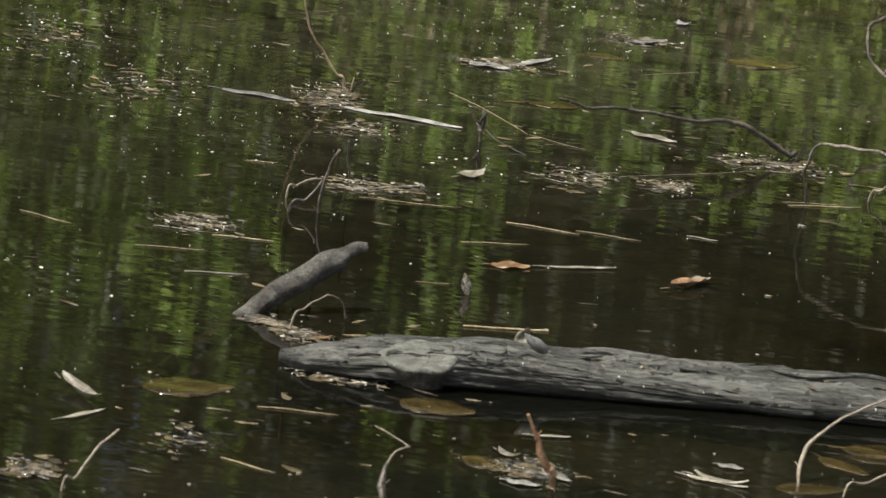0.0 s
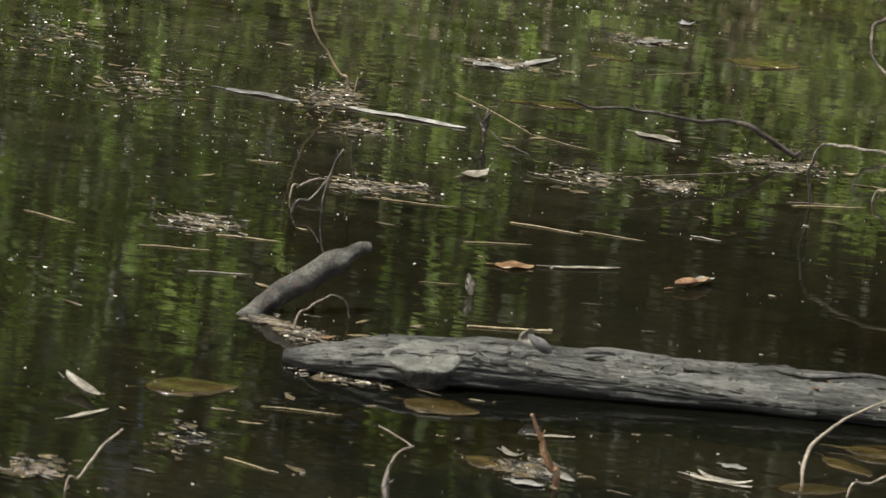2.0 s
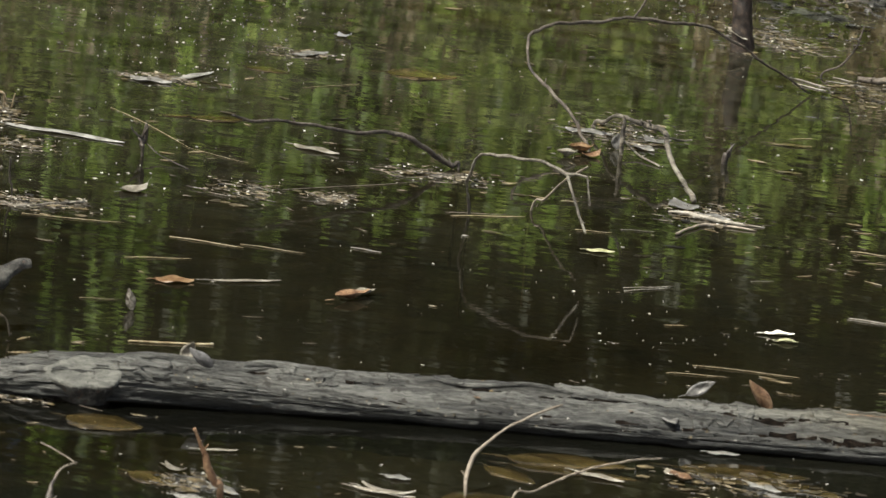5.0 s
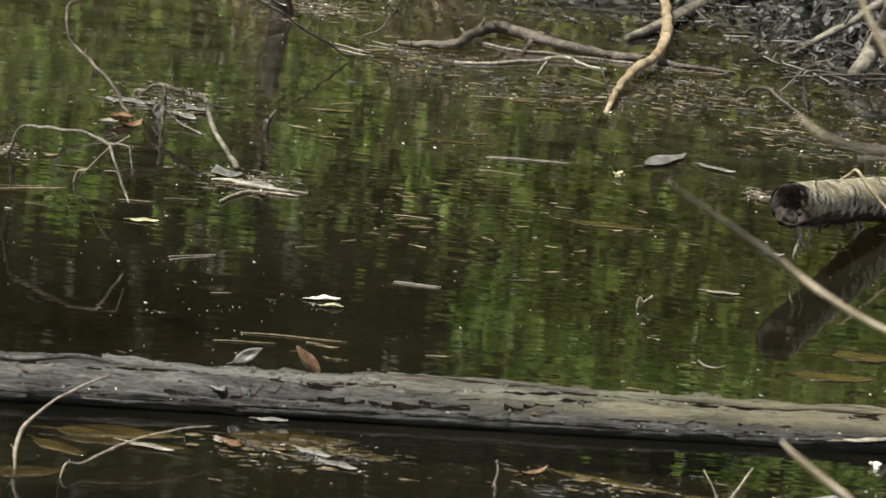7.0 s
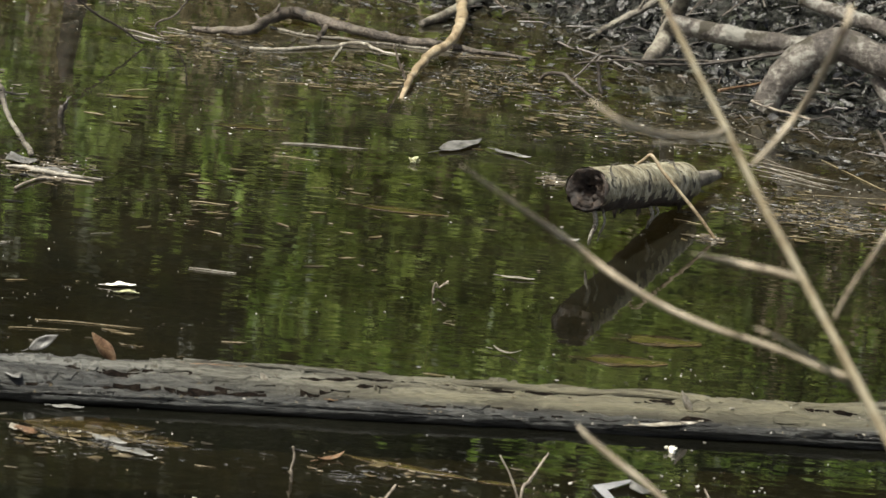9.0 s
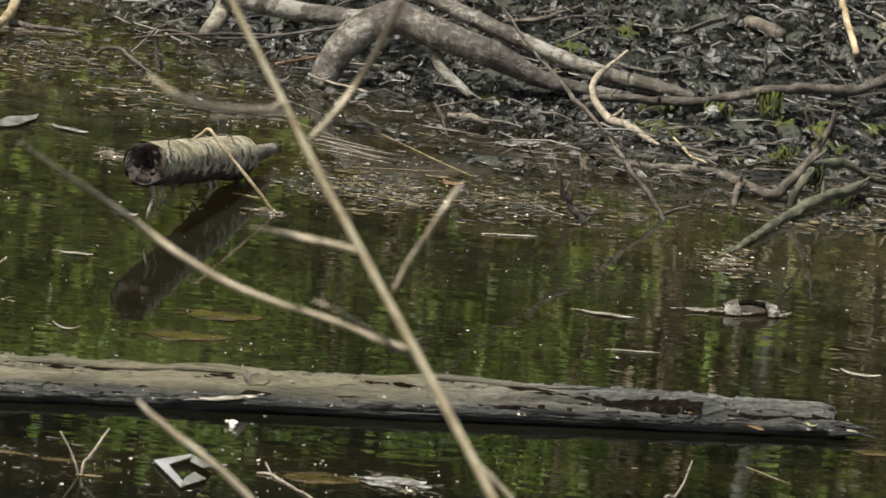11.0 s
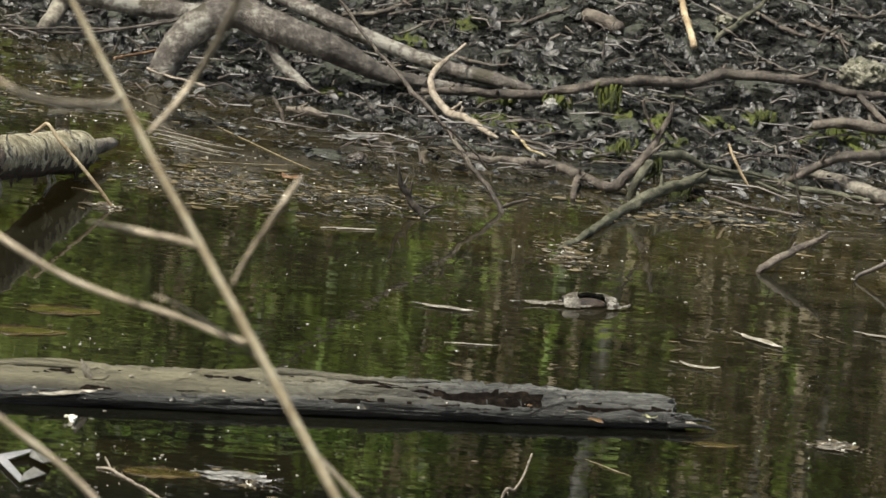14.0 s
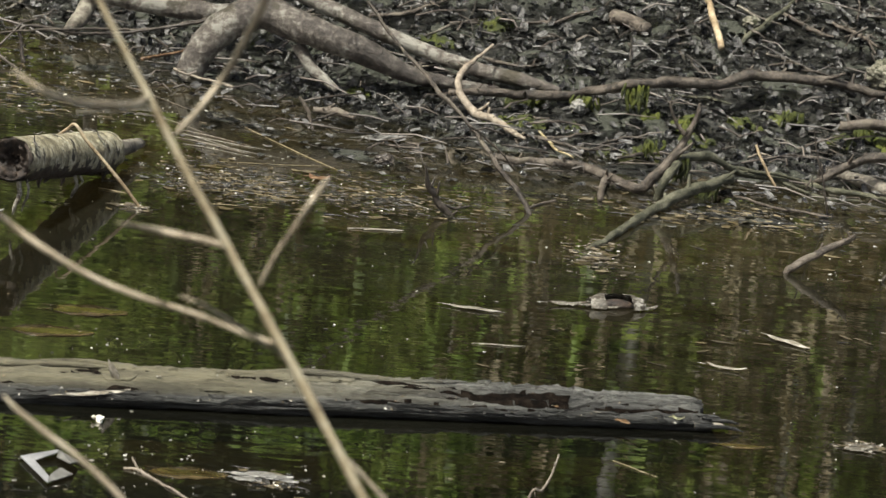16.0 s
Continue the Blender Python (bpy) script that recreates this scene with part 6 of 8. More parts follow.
stick("stick", "weathered stick lying on the muddy bank", "stick", [(1.783, 10.059, 0.159, 0.0027), (1.833, 10.079, 0.155, 0.0033), (1.892, 10.154, 0.155, 0.002)], BROWN_BARK, "sticks on the bank", seed=80)
stick("stick", "weathered stick lying on the muddy bank", "stick", [(1.73, 9.968, 0.134, 0.0021), (1.763, 9.983, 0.138, 0.0026), (1.794, 9.976, 0.133, 0.0016)], BROWN_BARK, "sticks on the bank", seed=81)
stick("stick", "weathered stick lying on the muddy bank", "stick", [(0.862, 9.924, 0.097, 0.0031), (0.932, 9.921, 0.113, 0.0046), (1.008, 9.992, 0.13, 0.0024)], BROWN_BARK, "sticks on the bank", seed=82)
stick("stick", "weathered stick lying on the muddy bank", "stick", [(0.957, 9.818, 0.089, 0.0021), (1.007, 9.888, 0.102, 0.0026), (1.056, 9.93, 0.109, 0.0016)], GREY_BARK, "sticks on the bank", seed=83)

# ---- dry stems standing in front of the pond ----
stick("reed_stem", "tall dry tan stem with side branches leaning across the view", "stem", [(0.7, 3.804, 0.055, 0.004128), (0.56, 3.85, 0.439, 0.004128), (0.463, 3.873, 0.63, 0.003784), (0.424, 3.877, 0.69, 0.003698), (0.3791, 3.881, 0.759, 0.003526), (0.3465, 3.884, 0.809, 0.003612), (0.3227, 3.886, 0.845, 0.00344), (0.2995, 3.888, 0.88, 0.00344), (0.2701, 3.89, 0.924, 0.003096), (0.2365, 3.892, 0.974, 0.002924), (0.2127, 3.893, 1.01, 0.002752), (0.1845, 3.895, 1.055, 0.00258), (0.1544, 3.896, 1.103, 0.002322), (0.1338, 3.897, 1.136, 0.002236), (0.117, 3.897, 1.163, 0.002064)], STEM, seed=85, knots=0.1, steps=8, side_mat=STEM_SHOOT, sides=[[(0.351, 3.884, 0.804, 0.0018), (0.373, 3.882, 0.785, 0.0018), (0.395, 3.88, 0.765, 0.0017), (0.418, 3.878, 0.74, 0.0013)], [(0.254, 3.892, 0.946, 0.002), (0.231, 3.893, 0.95, 0.0023), (0.201, 3.895, 0.953, 0.0023), (0.17, 3.796, 0.977, 0.0007)], [(0.28, 3.89, 0.92, 0.0013), (0.289, 3.889, 0.943, 0.0017), (0.302, 3.888, 0.968, 0.0018), (0.313, 3.887, 0.99, 0.0018), (0.329, 3.986, 0.983, 0.0013)], [(0.211, 3.894, 1.024, 0.0017), (0.226, 3.893, 1.044, 0.002), (0.243, 3.892, 1.073, 0.0023), (0.241, 3.692, 1.133, 0.0023), (0.243, 3.592, 1.174, 0.0022), (0.247, 3.592, 1.193, 0.0022)], [(0.188, 3.894, 1.047, 0.0018), (0.169, 3.696, 1.079, 0.0019), (0.132, 3.598, 1.096, 0.002), (0.106, 3.498, 1.119, 0.0019), (0.083, 3.499, 1.132, 0.0007)], [(0.299, 3.889, 0.879, 0.002), (0.274, 3.89, 0.884, 0.002), (0.241, 3.893, 0.894, 0.002), (0.2, 3.895, 0.903, 0.0021), (0.163, 3.897, 0.914, 0.0023), (0.129, 3.898, 0.93, 0.0024), (0.091, 3.899, 0.953, 0.0024), (0.048, 3.8, 0.997, 0.0018), (0.007, 3.7, 1.041, 0.0007)], [(0.314, 3.887, 0.862, 0.001), (0.291, 3.889, 0.877, 0.0012), (0.258, 3.791, 0.914, 0.0013), (0.228, 3.693, 0.948, 0.001), (0.214, 3.694, 0.952, 0.0005)]])
stick("reed_stem", "thin dry tan stem rising in front of the pond", "stem", [(0.471, 3.725, 0.173, 0.0023), (0.322, 3.77, 0.542, 0.0023), (0.248, 3.792, 0.726, 0.0021), (0.212, 3.794, 0.763, 0.0021), (0.182, 3.796, 0.791, 0.0022), (0.16, 3.797, 0.808, 0.0022), (0.135, 3.798, 0.824, 0.0024), (0.114, 3.798, 0.839, 0.0018), (0.105, 3.799, 0.847, 0.0008)], STEM_SHOOT, seed=86)

# ---- twigs standing in the near water ----
stick("twig", "thin forked grey twig in the near water", "twig", [(-1.548, 6.164, -0.185, 0.0013), (-1.548, 6.164, -0.001, 0.0013), (-1.537, 6.181, 0.014, 0.0013), (-1.528, 6.198, 0.032, 0.0014), (-1.52, 6.214, 0.048, 0.0014), (-1.503, 6.236, 0.065, 0.0013)], PALE_TWIG, seed=88)
stick("twig", "pale crooked twig on a dark stub in the near water", "twig", [(-1.191, 6.292, -0.179, 0.0032), (-1.191, 6.292, 0, 0.0032), (-1.196, 6.308, 0.022, 0.0034), (-1.198, 6.322, 0.04, 0.0022), (-1.196, 6.33, 0.048, 0.0016)], DARK_TWIG, seed=89, side_mat=PALE_TWIG, sides=[[(-1.198, 6.324, 0.042, 0.0013), (-1.195, 6.334, 0.054, 0.0013), (-1.189, 6.343, 0.061, 0.0011), (-1.177, 6.356, 0.064, 0.0011)], [(-1.177, 6.356, 0.064, 0.0009), (-1.203, 6.381, 0.068, 0.0008), (-1.231, 6.406, 0.07, 0.0007)]])
stick("twig", "reddish brown rotten twig standing in floating scum", "twig", [(-1.026, 6.506, -0.182, 0.0036), (-1.026, 6.506, -0.001, 0.0036), (-1.035, 6.501, 0.025, 0.0039), (-1.045, 6.496, 0.053, 0.0034), (-1.054, 6.493, 0.074, 0.0022), (-1.062, 6.489, 0.092, 0.0022)], BROWN_LEAF, seed=90)
stick("twig", "curved pale twig rising out of the near water", "twig", [(-0.749, 6.685, -0.172, 0.0018), (-0.749, 6.685, -0.003, 0.0018), (-0.751, 6.701, 0.019, 0.002), (-0.747, 6.719, 0.041, 0.0022), (-0.737, 6.733, 0.055, 0.002), (-0.721, 6.751, 0.068, 0.0018), (-0.691, 6.78, 0.086, 0.0016), (-0.653, 6.813, 0.099, 0.0014)], PALE_TWIG, seed=91)
stick("twig", "pale twig slanting up from floating leaves", "twig", [(-0.69, 6.671, -0.173, 0.0013), (-0.69, 6.671, -0.001, 0.0013), (-0.666, 6.71, 0.012, 0.0015), (-0.618, 6.775, 0.027, 0.0015), (-0.575, 6.829, 0.032, 0.0014), (-0.527, 6.885, 0.03, 0.0011)], PALE_TWIG, seed=92)
stick("twig", "thin pale forked twig in the near water", "twig", [(0.127, 6.829, -0.18, 0.0018), (0.127, 6.829, -0.004, 0.0018), (0.137, 6.845, 0.02, 0.0018), (0.148, 6.858, 0.037, 0.0016), (0.159, 6.87, 0.053, 0.0014)], PALE_TWIG, seed=93, sides=[[(0.127, 6.829, -0.004, 0.0014), (0.116, 6.835, 0.019, 0.0014), (0.098, 6.845, 0.051, 0.0011)]])
stick("twig", "thin pale twig with dried buds in the near water", "twig", [(-0.159, 6.8, -0.18, 0.0014), (-0.159, 6.8, -0.003, 0.0014), (-0.162, 6.801, 0.012, 0.0014), (-0.158, 6.803, 0.031, 0.0015), (-0.161, 6.805, 0.045, 0.0014)], PALE_TWIG, seed=94)
stick("twig", "thin grey forked twig in the near water", "twig", [(0.868, 6.907, -0.183, 0.0016), (0.868, 6.907, -0.001, 0.0016), (0.885, 6.918, 0.018, 0.0016), (0.895, 6.927, 0.034, 0.0014), (0.904, 6.941, 0.06, 0.0012)], PALE_TWIG, seed=95)
stick("twig", "thin pale twig lying in the near water", "twig", [(0.351, 6.913, 0.001, 0.0011), (0.372, 6.904, 0.002, 0.0016), (0.402, 6.844, 0.001, 0.0016), (0.435, 6.773, 0.001, 0.0014)], PALE_TWIG, seed=96, sides=[[(0.372, 6.905, 0.001, 0.0012), (0.366, 6.943, 0.001, 0.0011), (0.363, 6.972, 0.001, 0.0009)]])
stick("twig", "small grey twig stuck in the near water", "twig", [(-0.049, 6.692, -0.181, 0.0013), (-0.049, 6.692, -0.001, 0.0013), (-0.039, 6.702, 0.016, 0.0013), (-0.028, 6.713, 0.033, 0.0012)], PALE_TWIG, seed=97)
stick("twig", "small forked pale twig on the water", "twig", [(-0.008, 7.957, -0.18, 0.0013), (-0.008, 7.957, -0.001, 0.0013), (0.001, 7.958, 0.008, 0.0014), (0.013, 7.96, 0.019, 0.0012)], PALE_TWIG, seed=98, sides=[[(0.001, 7.961, 0.008, 0.001), (-0.008, 7.957, 0.01, 0.0009)]])
stick("twig", "thin straw standing behind the log", "twig", [(-1.286, 7.249, 0.001, 0.001), (-1.238, 7.265, 0.001, 0.0015), (-1.177, 7.292, 0.001, 0.0015)], STRAW, seed=99)

# ---- leaves, straws and scraps on the water ----
leaf("orange brown leaf floating flat on the water", -1.297, 7.638, 0.056, 0.039, 22, ORANGE_LEAF, 0.002)
leaf("curled reddish leaf with a pale rim floating", -1.048, 7.668, 0.067, 0.023, 51, BROWN_LEAF, 0.002, curl=0.5, fold=0.8)
leaf("pale curled leaf tip beside a reddish leaf", -1.035, 7.703, 0.039, 0.016, 49, PALE_LEAF, 0.002, curl=0.5, fold=0.9)
leaf("long bleached leaf curled up at one end", -1.645, 6.603, 0.11, 0.019, -47, PALE_LEAF, 0.002, curl=0.5, fold=0.9, tilt=4)
leaf("thin bleached stalk floating beside a leaf", -1.615, 6.51, 0.079, 0.01, 64, PALE_LEAF, 0.002)
leaf("large sodden olive leaf just under the water", -1.535, 6.717, 0.123, 0.098, 36, AWASH_LEAF, 0.0004, fold=0.0, curl=0.003, ragged=0.25, wavy=0.006, tip=0.7)
leaf("large sodden olive leaf just under the water", -1.229, 6.806, 0.1, 0.09, -5, AWASH_LEAF, 0.0004, fold=0.0, curl=0.003, ragged=0.25, wavy=0.006, tip=0.7)
leaf("large brown leaf floating among scum", -1.108, 6.566, 0.079, 0.055, -2, AWASH_LEAF, 0.0004, fold=0.0, curl=0.003, ragged=0.25, wavy=0.006, tip=0.7)
leaf("pale scrap of leaf in scum", -1.101, 6.618, 0.045, 0.013, -40, PALE_LEAF, 0.002, curl=0.6)
leaf("pale scrap of leaf in scum", -1.06, 6.499, 0.042, 0.021, -3, SCUM, 0.002)
leaf("pale scrap of leaf in scum", -1.029, 6.556, 0.052, 0.021, -38, SCUM, 0.002)
leaf("narrow pale leaf floating", -1.07, 6.739, 0.051, 0.008, 21, PALE_LEAF, 0.002)
leaf("large sodden ochre leaf floating", -0.679, 6.903, 0.086, 0.06, 8, AWASH_LEAF, 0.0004, fold=0.0, curl=0.003, ragged=0.25, wavy=0.006, tip=0.7)
leaf("brown leaf floating near a twig", -0.708, 6.813, 0.088, 0.044, -39, AWASH_LEAF, 0.0004, fold=0.0, curl=0.003, ragged=0.25, wavy=0.006, tip=0.7)
leaf("ochre leaf floating under a curved twig", -0.731, 6.68, 0.097, 0.058, 29, AWASH_LEAF, 0.0004, fold=0.0, curl=0.003, ragged=0.25, wavy=0.006, tip=0.7)
leaf("pale narrow leaf floating", -0.839, 6.645, 0.078, 0.016, -18, PALE_LEAF, 0.002, curl=0.4)
leaf("sodden brown leaf floating with a pale rim", -1.6, 6.22, 0.05, 0.05, 15, DEAD_LEAF, 0.001, curl=0.1, ragged=0.4)
scum("dull brown scum in the near water", -1.605, 6.24, 0.04, 0.05, 60, 420)
leaf("pale fragment of torn leaf", -0.839, 6.722, 0.033, 0.02, -6, SCUM, 0.002)
leaf("long pale willow leaf floating", -1.265, 8.672, 0.084, 0.029, -21, PALE_LEAF, 0.002)
leaf("long pale leaf floating", -1.203, 7.691, 0.103, 0.012, 30, PALE_LEAF, 0.002)
leaf("large brown leaf lying under the surface", -1.205, 9.428, 0.12, 0.108, 17, AWASH_LEAF, 0.0004, fold=0.0, curl=0.003, ragged=0.25, wavy=0.006, tip=0.7)
leaf("olive leaf floating flat", -1.453, 9.3, 0.075, 0.053, -6, AWASH_LEAF, 0.0004, fold=0.0, curl=0.003, ragged=0.25, wavy=0.006, tip=0.7)
leaf("pale grey strip of leaf floating", -1.611, 9.071, 0.073, 0.036, -7, GREY_LEAF, 0.002)
leaf("pale fragment of leaf floating", -1.551, 9.159, 0.101, 0.02, 65, SCUM, 0.002)
leaf("pale scrap of leaf floating", -1.409, 9.486, 0.074, 0.03, 47, SCUM, 0.002)
leaf("bright white fragment floating", -1.383, 9.691, 0.032, 0.028, -25, WHITE, 0.002, curl=0.8)
leaf("pale brown leaf floating", -1.518, 8.812, 0.048, 0.024, 28, AWASH_LEAF, 0.0004, fold=0.0, curl=0.003, ragged=0.25, wavy=0.006, tip=0.7)
leaf("olive leaf lying under the surface", -1.451, 8.829, 0.097, 0.058, 28, AWASH_LEAF, 0.0004, fold=0.0, curl=0.003, ragged=0.25, wavy=0.006, tip=0.7)
leaf("pale leaf scrap on the water", -1.467, 8.201, 0.06, 0.036, 59, PALE_LEAF, 0.002, curl=0.4)
leaf("yellowish pale leaf floating", -0.753, 8.191, 0.043, 0.021, 12, YELLOW_LEAF, 0.002)
leaf("bright cream folded leaf on the water", -0.45, 7.79, 0.045, 0.022, 20, BLOSSOM, 0.002, fold=0.3, curl=0.1, ragged=0.6)
leaf("cream folded leaf on the water", -0.435, 7.75, 0.03, 0.012, 10, YELLOW_LEAF, 0.002, fold=0.5)
leaf("crumpled tan leaf caught at a branch", -0.869, 8.917, 0.046, 0.032, 1, ORANGE_LEAF, 0.002, curl=1.1, fold=0.8)
leaf("crumpled pale leaf caught at a branch", -0.887, 8.88, 0.037, 0.022, 7, PALE_LEAF, 0.002, curl=0.9, fold=0.8)
leaf("brown leaf caught at a branch", -0.851, 8.904, 0.048, 0.029, 54, BROWN_LEAF, 0.002, curl=0.6)
leaf("pale grey bark scrap under the arched branch", -0.878, 9.101, 0.08, 0.036, -6, GREY_LEAF, 0.002)
leaf("grey curled leaf under the arched branch", -0.761, 9.086, 0.057, 0.034, -29, GREY_LEAF, 0.002, curl=0.5)
leaf("grey leaf under the arched branch", -0.778, 9.024, 0.053, 0.032, -39, GREY_LEAF, 0.002)
leaf("pale scrap of bark floating", -0.664, 8.586, 0.078, 0.047, -50, GREY_LEAF, 0.002, curl=0.4)
leaf("pale scrap of bark floating", -0.618, 8.543, 0.061, 0.031, -16, GREY_LEAF, 0.002)
leaf("large ochre leaf lying under the water", -0.649, 6.916, 0.152, 0.069, 11, AWASH_LEAF, 0.0004, fold=0.0, curl=0.003, ragged=0.25, wavy=0.006, tip=0.7)
leaf("large ochre leaf lying under the water", -0.426, 6.98, 0.168, 0.075, 10, AWASH_LEAF, 0.0004, fold=0.0, curl=0.003, ragged=0.25, wavy=0.006, tip=0.7)
leaf("brown leaf floating flat", -0.594, 6.872, 0.08, 0.024, -1, AWASH_LEAF, 0.0004, fold=0.0, curl=0.003, ragged=0.25, wavy=0.006, tip=0.7)
leaf("curled pale tan leaf", -0.515, 6.92, 0.035, 0.016, -60, PALE_LEAF, 0.002, curl=0.4)
leaf("pale leaf scrap in the near water", -0.396, 6.913, 0.054, 0.022, -32, SCUM, 0.002)
leaf("ochre leaf in the near water", -1.114, 6.573, 0.081, 0.049, -15, AWASH_LEAF, 0.0004, fold=0.0, curl=0.003, ragged=0.25, wavy=0.006, tip=0.7)
leaf("narrow pale leaf in the near water", -0.843, 6.642, 0.081, 0.016, -11, PALE_LEAF, 0.002)
leaf("narrow olive leaf lying under the water", -0.332, 9.055, 0.112, 0.034, 6, AWASH_LEAF, 0.0004, fold=0.0, curl=0.003, ragged=0.25, wavy=0.006, tip=0.7)
leaf("tan narrow leaf floating", -0.549, 9.208, 0.07, 0.018, 8, OLIVE_LEAF, 0.001, ragged=0.3)
leaf("pale tan leaf floating", -0.534, 8.975, 0.045, 0.014, -2, OLIVE_LEAF, 0.001, ragged=0.3)
leaf("narrow olive leaf under the water", -0.067, 8.512, 0.128, 0.038, -4, AWASH_LEAF, 0.0004, fold=0.0, curl=0.003, ragged=0.25, wavy=0.006, tip=0.7)
leaf("large pale grey leaf floating", 0.012, 9.066, 0.137, 0.041, 62, GREY_LEAF, 0.002, curl=0.08, fold=0.15)
leaf("pale crumpled leaf floating", 0.098, 9.04, 0.075, 0.023, -36, GREY_LEAF, 0.002, curl=0.12, ragged=0.4)
leaf("brown leaf tip beside the pale leaf", 0.039, 9.063, 0.025, 0.01, -2, AWASH_LEAF, 0.0004, fold=0.0, curl=0.003, ragged=0.25, wavy=0.006, tip=0.7)
leaf("brown sodden leaf lying in the water", 0.326, 7.79, 0.108, 0.065, 13, AWASH_LEAF, 0.0004, fold=0.0, curl=0.003, ragged=0.25, wavy=0.006, tip=0.7)
leaf("olive sodden leaf lying in the water", 0.271, 7.645, 0.116, 0.07, 9, AWASH_LEAF, 0.0004, fold=0.0, curl=0.003, ragged=0.25, wavy=0.006, tip=0.7)
leaf("thin pale leaf floating", 0.114, 8.106, 0.05, 0.013, -3, PALE_LEAF, 0.002)
leaf("thin pale curled leaf beside the log", 0.103, 7.615, 0.049, 0.007, -31, PALE_LEAF, 0.002, curl=0.6)
leaf("small white fragment floating", -0.462, 7.06, 0.042, 0.017, 8, SCUM, 0.002)
leaf("large brown leaf floating before the log", -0.458, 6.939, 0.085, 0.051, -17, AWASH_LEAF, 0.0004, fold=0.0, curl=0.003, ragged=0.25, wavy=0.006, tip=0.7)
leaf("curled tan leaf standing in the water", -0.501, 6.898, 0.05, 0.02, -50, BROWN_LEAF, 0.002, curl=0.5, fold=0.6)
leaf("large ochre leaf in the near water", -0.356, 6.936, 0.126, 0.063, -9, AWASH_LEAF, 0.0004, fold=0.0, curl=0.003, ragged=0.25, wavy=0.006, tip=0.7)
leaf("pale leaf scrap in the near water", -0.362, 6.865, 0.059, 0.024, -28, SCUM, 0.002)
leaf("ochre leaf in the near water", -0.645, 6.871, 0.136, 0.047, 6, AWASH_LEAF, 0.0004, fold=0.0, curl=0.003, ragged=0.25, wavy=0.006, tip=0.7)
leaf("narrow pale leaf in the water", -0.601, 6.858, 0.071, 0.018, -20, PALE_LEAF, 0.002)
leaf("narrow curled brown leaf in the near water", -0.115, 6.93, 0.05, 0.012, 50, BROWN_LEAF, 0.002, curl=0.4)
leaf("brown leaf in the near water", 0.434, 6.917, 0.103, 0.062, 9, AWASH_LEAF, 0.0004, fold=0.0, curl=0.003, ragged=0.25, wavy=0.006, tip=0.7)
leaf("white scrap of scum floating", 0.528, 6.929, 0.08, 0.028, 1, SCUM, 0.002)
leaf("olive long leaf in the near water", -0.013, 6.928, 0.161, 0.029, -19, AWASH_LEAF, 0.0004, fold=0.0, curl=0.003, ragged=0.25, wavy=0.006, tip=0.7)
leaf("ochre leaf in the near water", 0.104, 6.895, 0.061, 0.018, 0, AWASH_LEAF, 0.0004, fold=0.0, curl=0.003, ragged=0.25, wavy=0.006, tip=0.7)
leaf("brown sodden leaf in the near water", 0.438, 6.918, 0.087, 0.052, -11, AWASH_LEAF, 0.0004, fold=0.0, curl=0.003, ragged=0.25, wavy=0.006, tip=0.7)
leaf("white scrap of scum floating", 0.508, 6.903, 0.037, 0.019, -17, SCUM, 0.002)
leaf("white scrap of scum floating", 0.547, 6.919, 0.057, 0.023, -23, GREY_LEAF, 0.002)
leaf("pale narrow leaf floating", 1.359, 7.975, 0.085, 0.019, -51, PALE_LEAF, 0.002)
leaf("pale narrow leaf floating", 1.238, 7.769, 0.063, 0.013, -26, PALE_LEAF, 0.002, curl=0.3)
leaf("pale narrow leaf floating", 0.896, 8.018, 0.078, 0.016, -14, PALE_LEAF, 0.002)
leaf("tan leaf heap floating flat", 1.372, 7.359, 0.064, 0.032, 29, BARK_CURL, 0.002, ragged=0.4)
leaf("narrow pale leaf floating", 1.555, 8.077, 0.061, 0.012, -22, PALE_LEAF, 0.002)
leaf("olive leaf under the water", 1.201, 7.317, 0.063, 0.032, 5, AWASH_LEAF, 0.0004, fold=0.0, curl=0.003, ragged=0.25, wavy=0.006, tip=0.7)
leaf("brown sodden leaf lying in the water", 0.329, 7.796, 0.101, 0.061, -6, AWASH_LEAF, 0.0004, fold=0.0, curl=0.003, ragged=0.25, wavy=0.006, tip=0.7)
leaf("tan leaf on the shallows", 0.718, 8.88, 0.04, 0.028, -28, BROWN_LEAF, 0.002, curl=0.6)
leaf("pale bark scrap on wet mud", 0.854, 9.263, 0.068, 0.041, 8, GREY_LEAF, 0.004, tilt=0)
leaf("pale bark scrap on wet mud", 0.851, 9.274, 0.092, 0.037, 30, GREY_LEAF, 0.004, tilt=0)
leaf("grey leaf on wet mud", 1.295, 9.759, 0.042, 0.029, -20, GREY_LEAF, 0.102, tilt=1)
leaf("grey leaf on wet mud", 1.23, 9.683, 0.04, 0.024, -35, GREY_LEAF, 0.083, tilt=4)
straw("pale dry straw floating on the water", -1.653, 7.345, 0.09, 21, PALE_LEAF, r=0.0012, z=0.001, tilt=-0, seed=187)
straw("pale dry straw floating on the water", -1.671, 7.574, 0.088, 9, STRAW, r=0.0012, z=0.001, tilt=-0, seed=188)
straw("pale dry straw floating on the water", -1.764, 7.575, 0.078, 2, PALE_LEAF, r=0.0010, z=0.001, tilt=-0, seed=189)
straw("pale dry straw floating on the water", -1.75, 7.626, 0.105, 11, PALE_TWIG, r=0.0010, z=0.001, tilt=-0, seed=190)
straw("pale dry straw floating on the water", -1.383, 6.681, 0.103, 9, STRAW, r=0.0009, z=0.001, tilt=-0, seed=191)
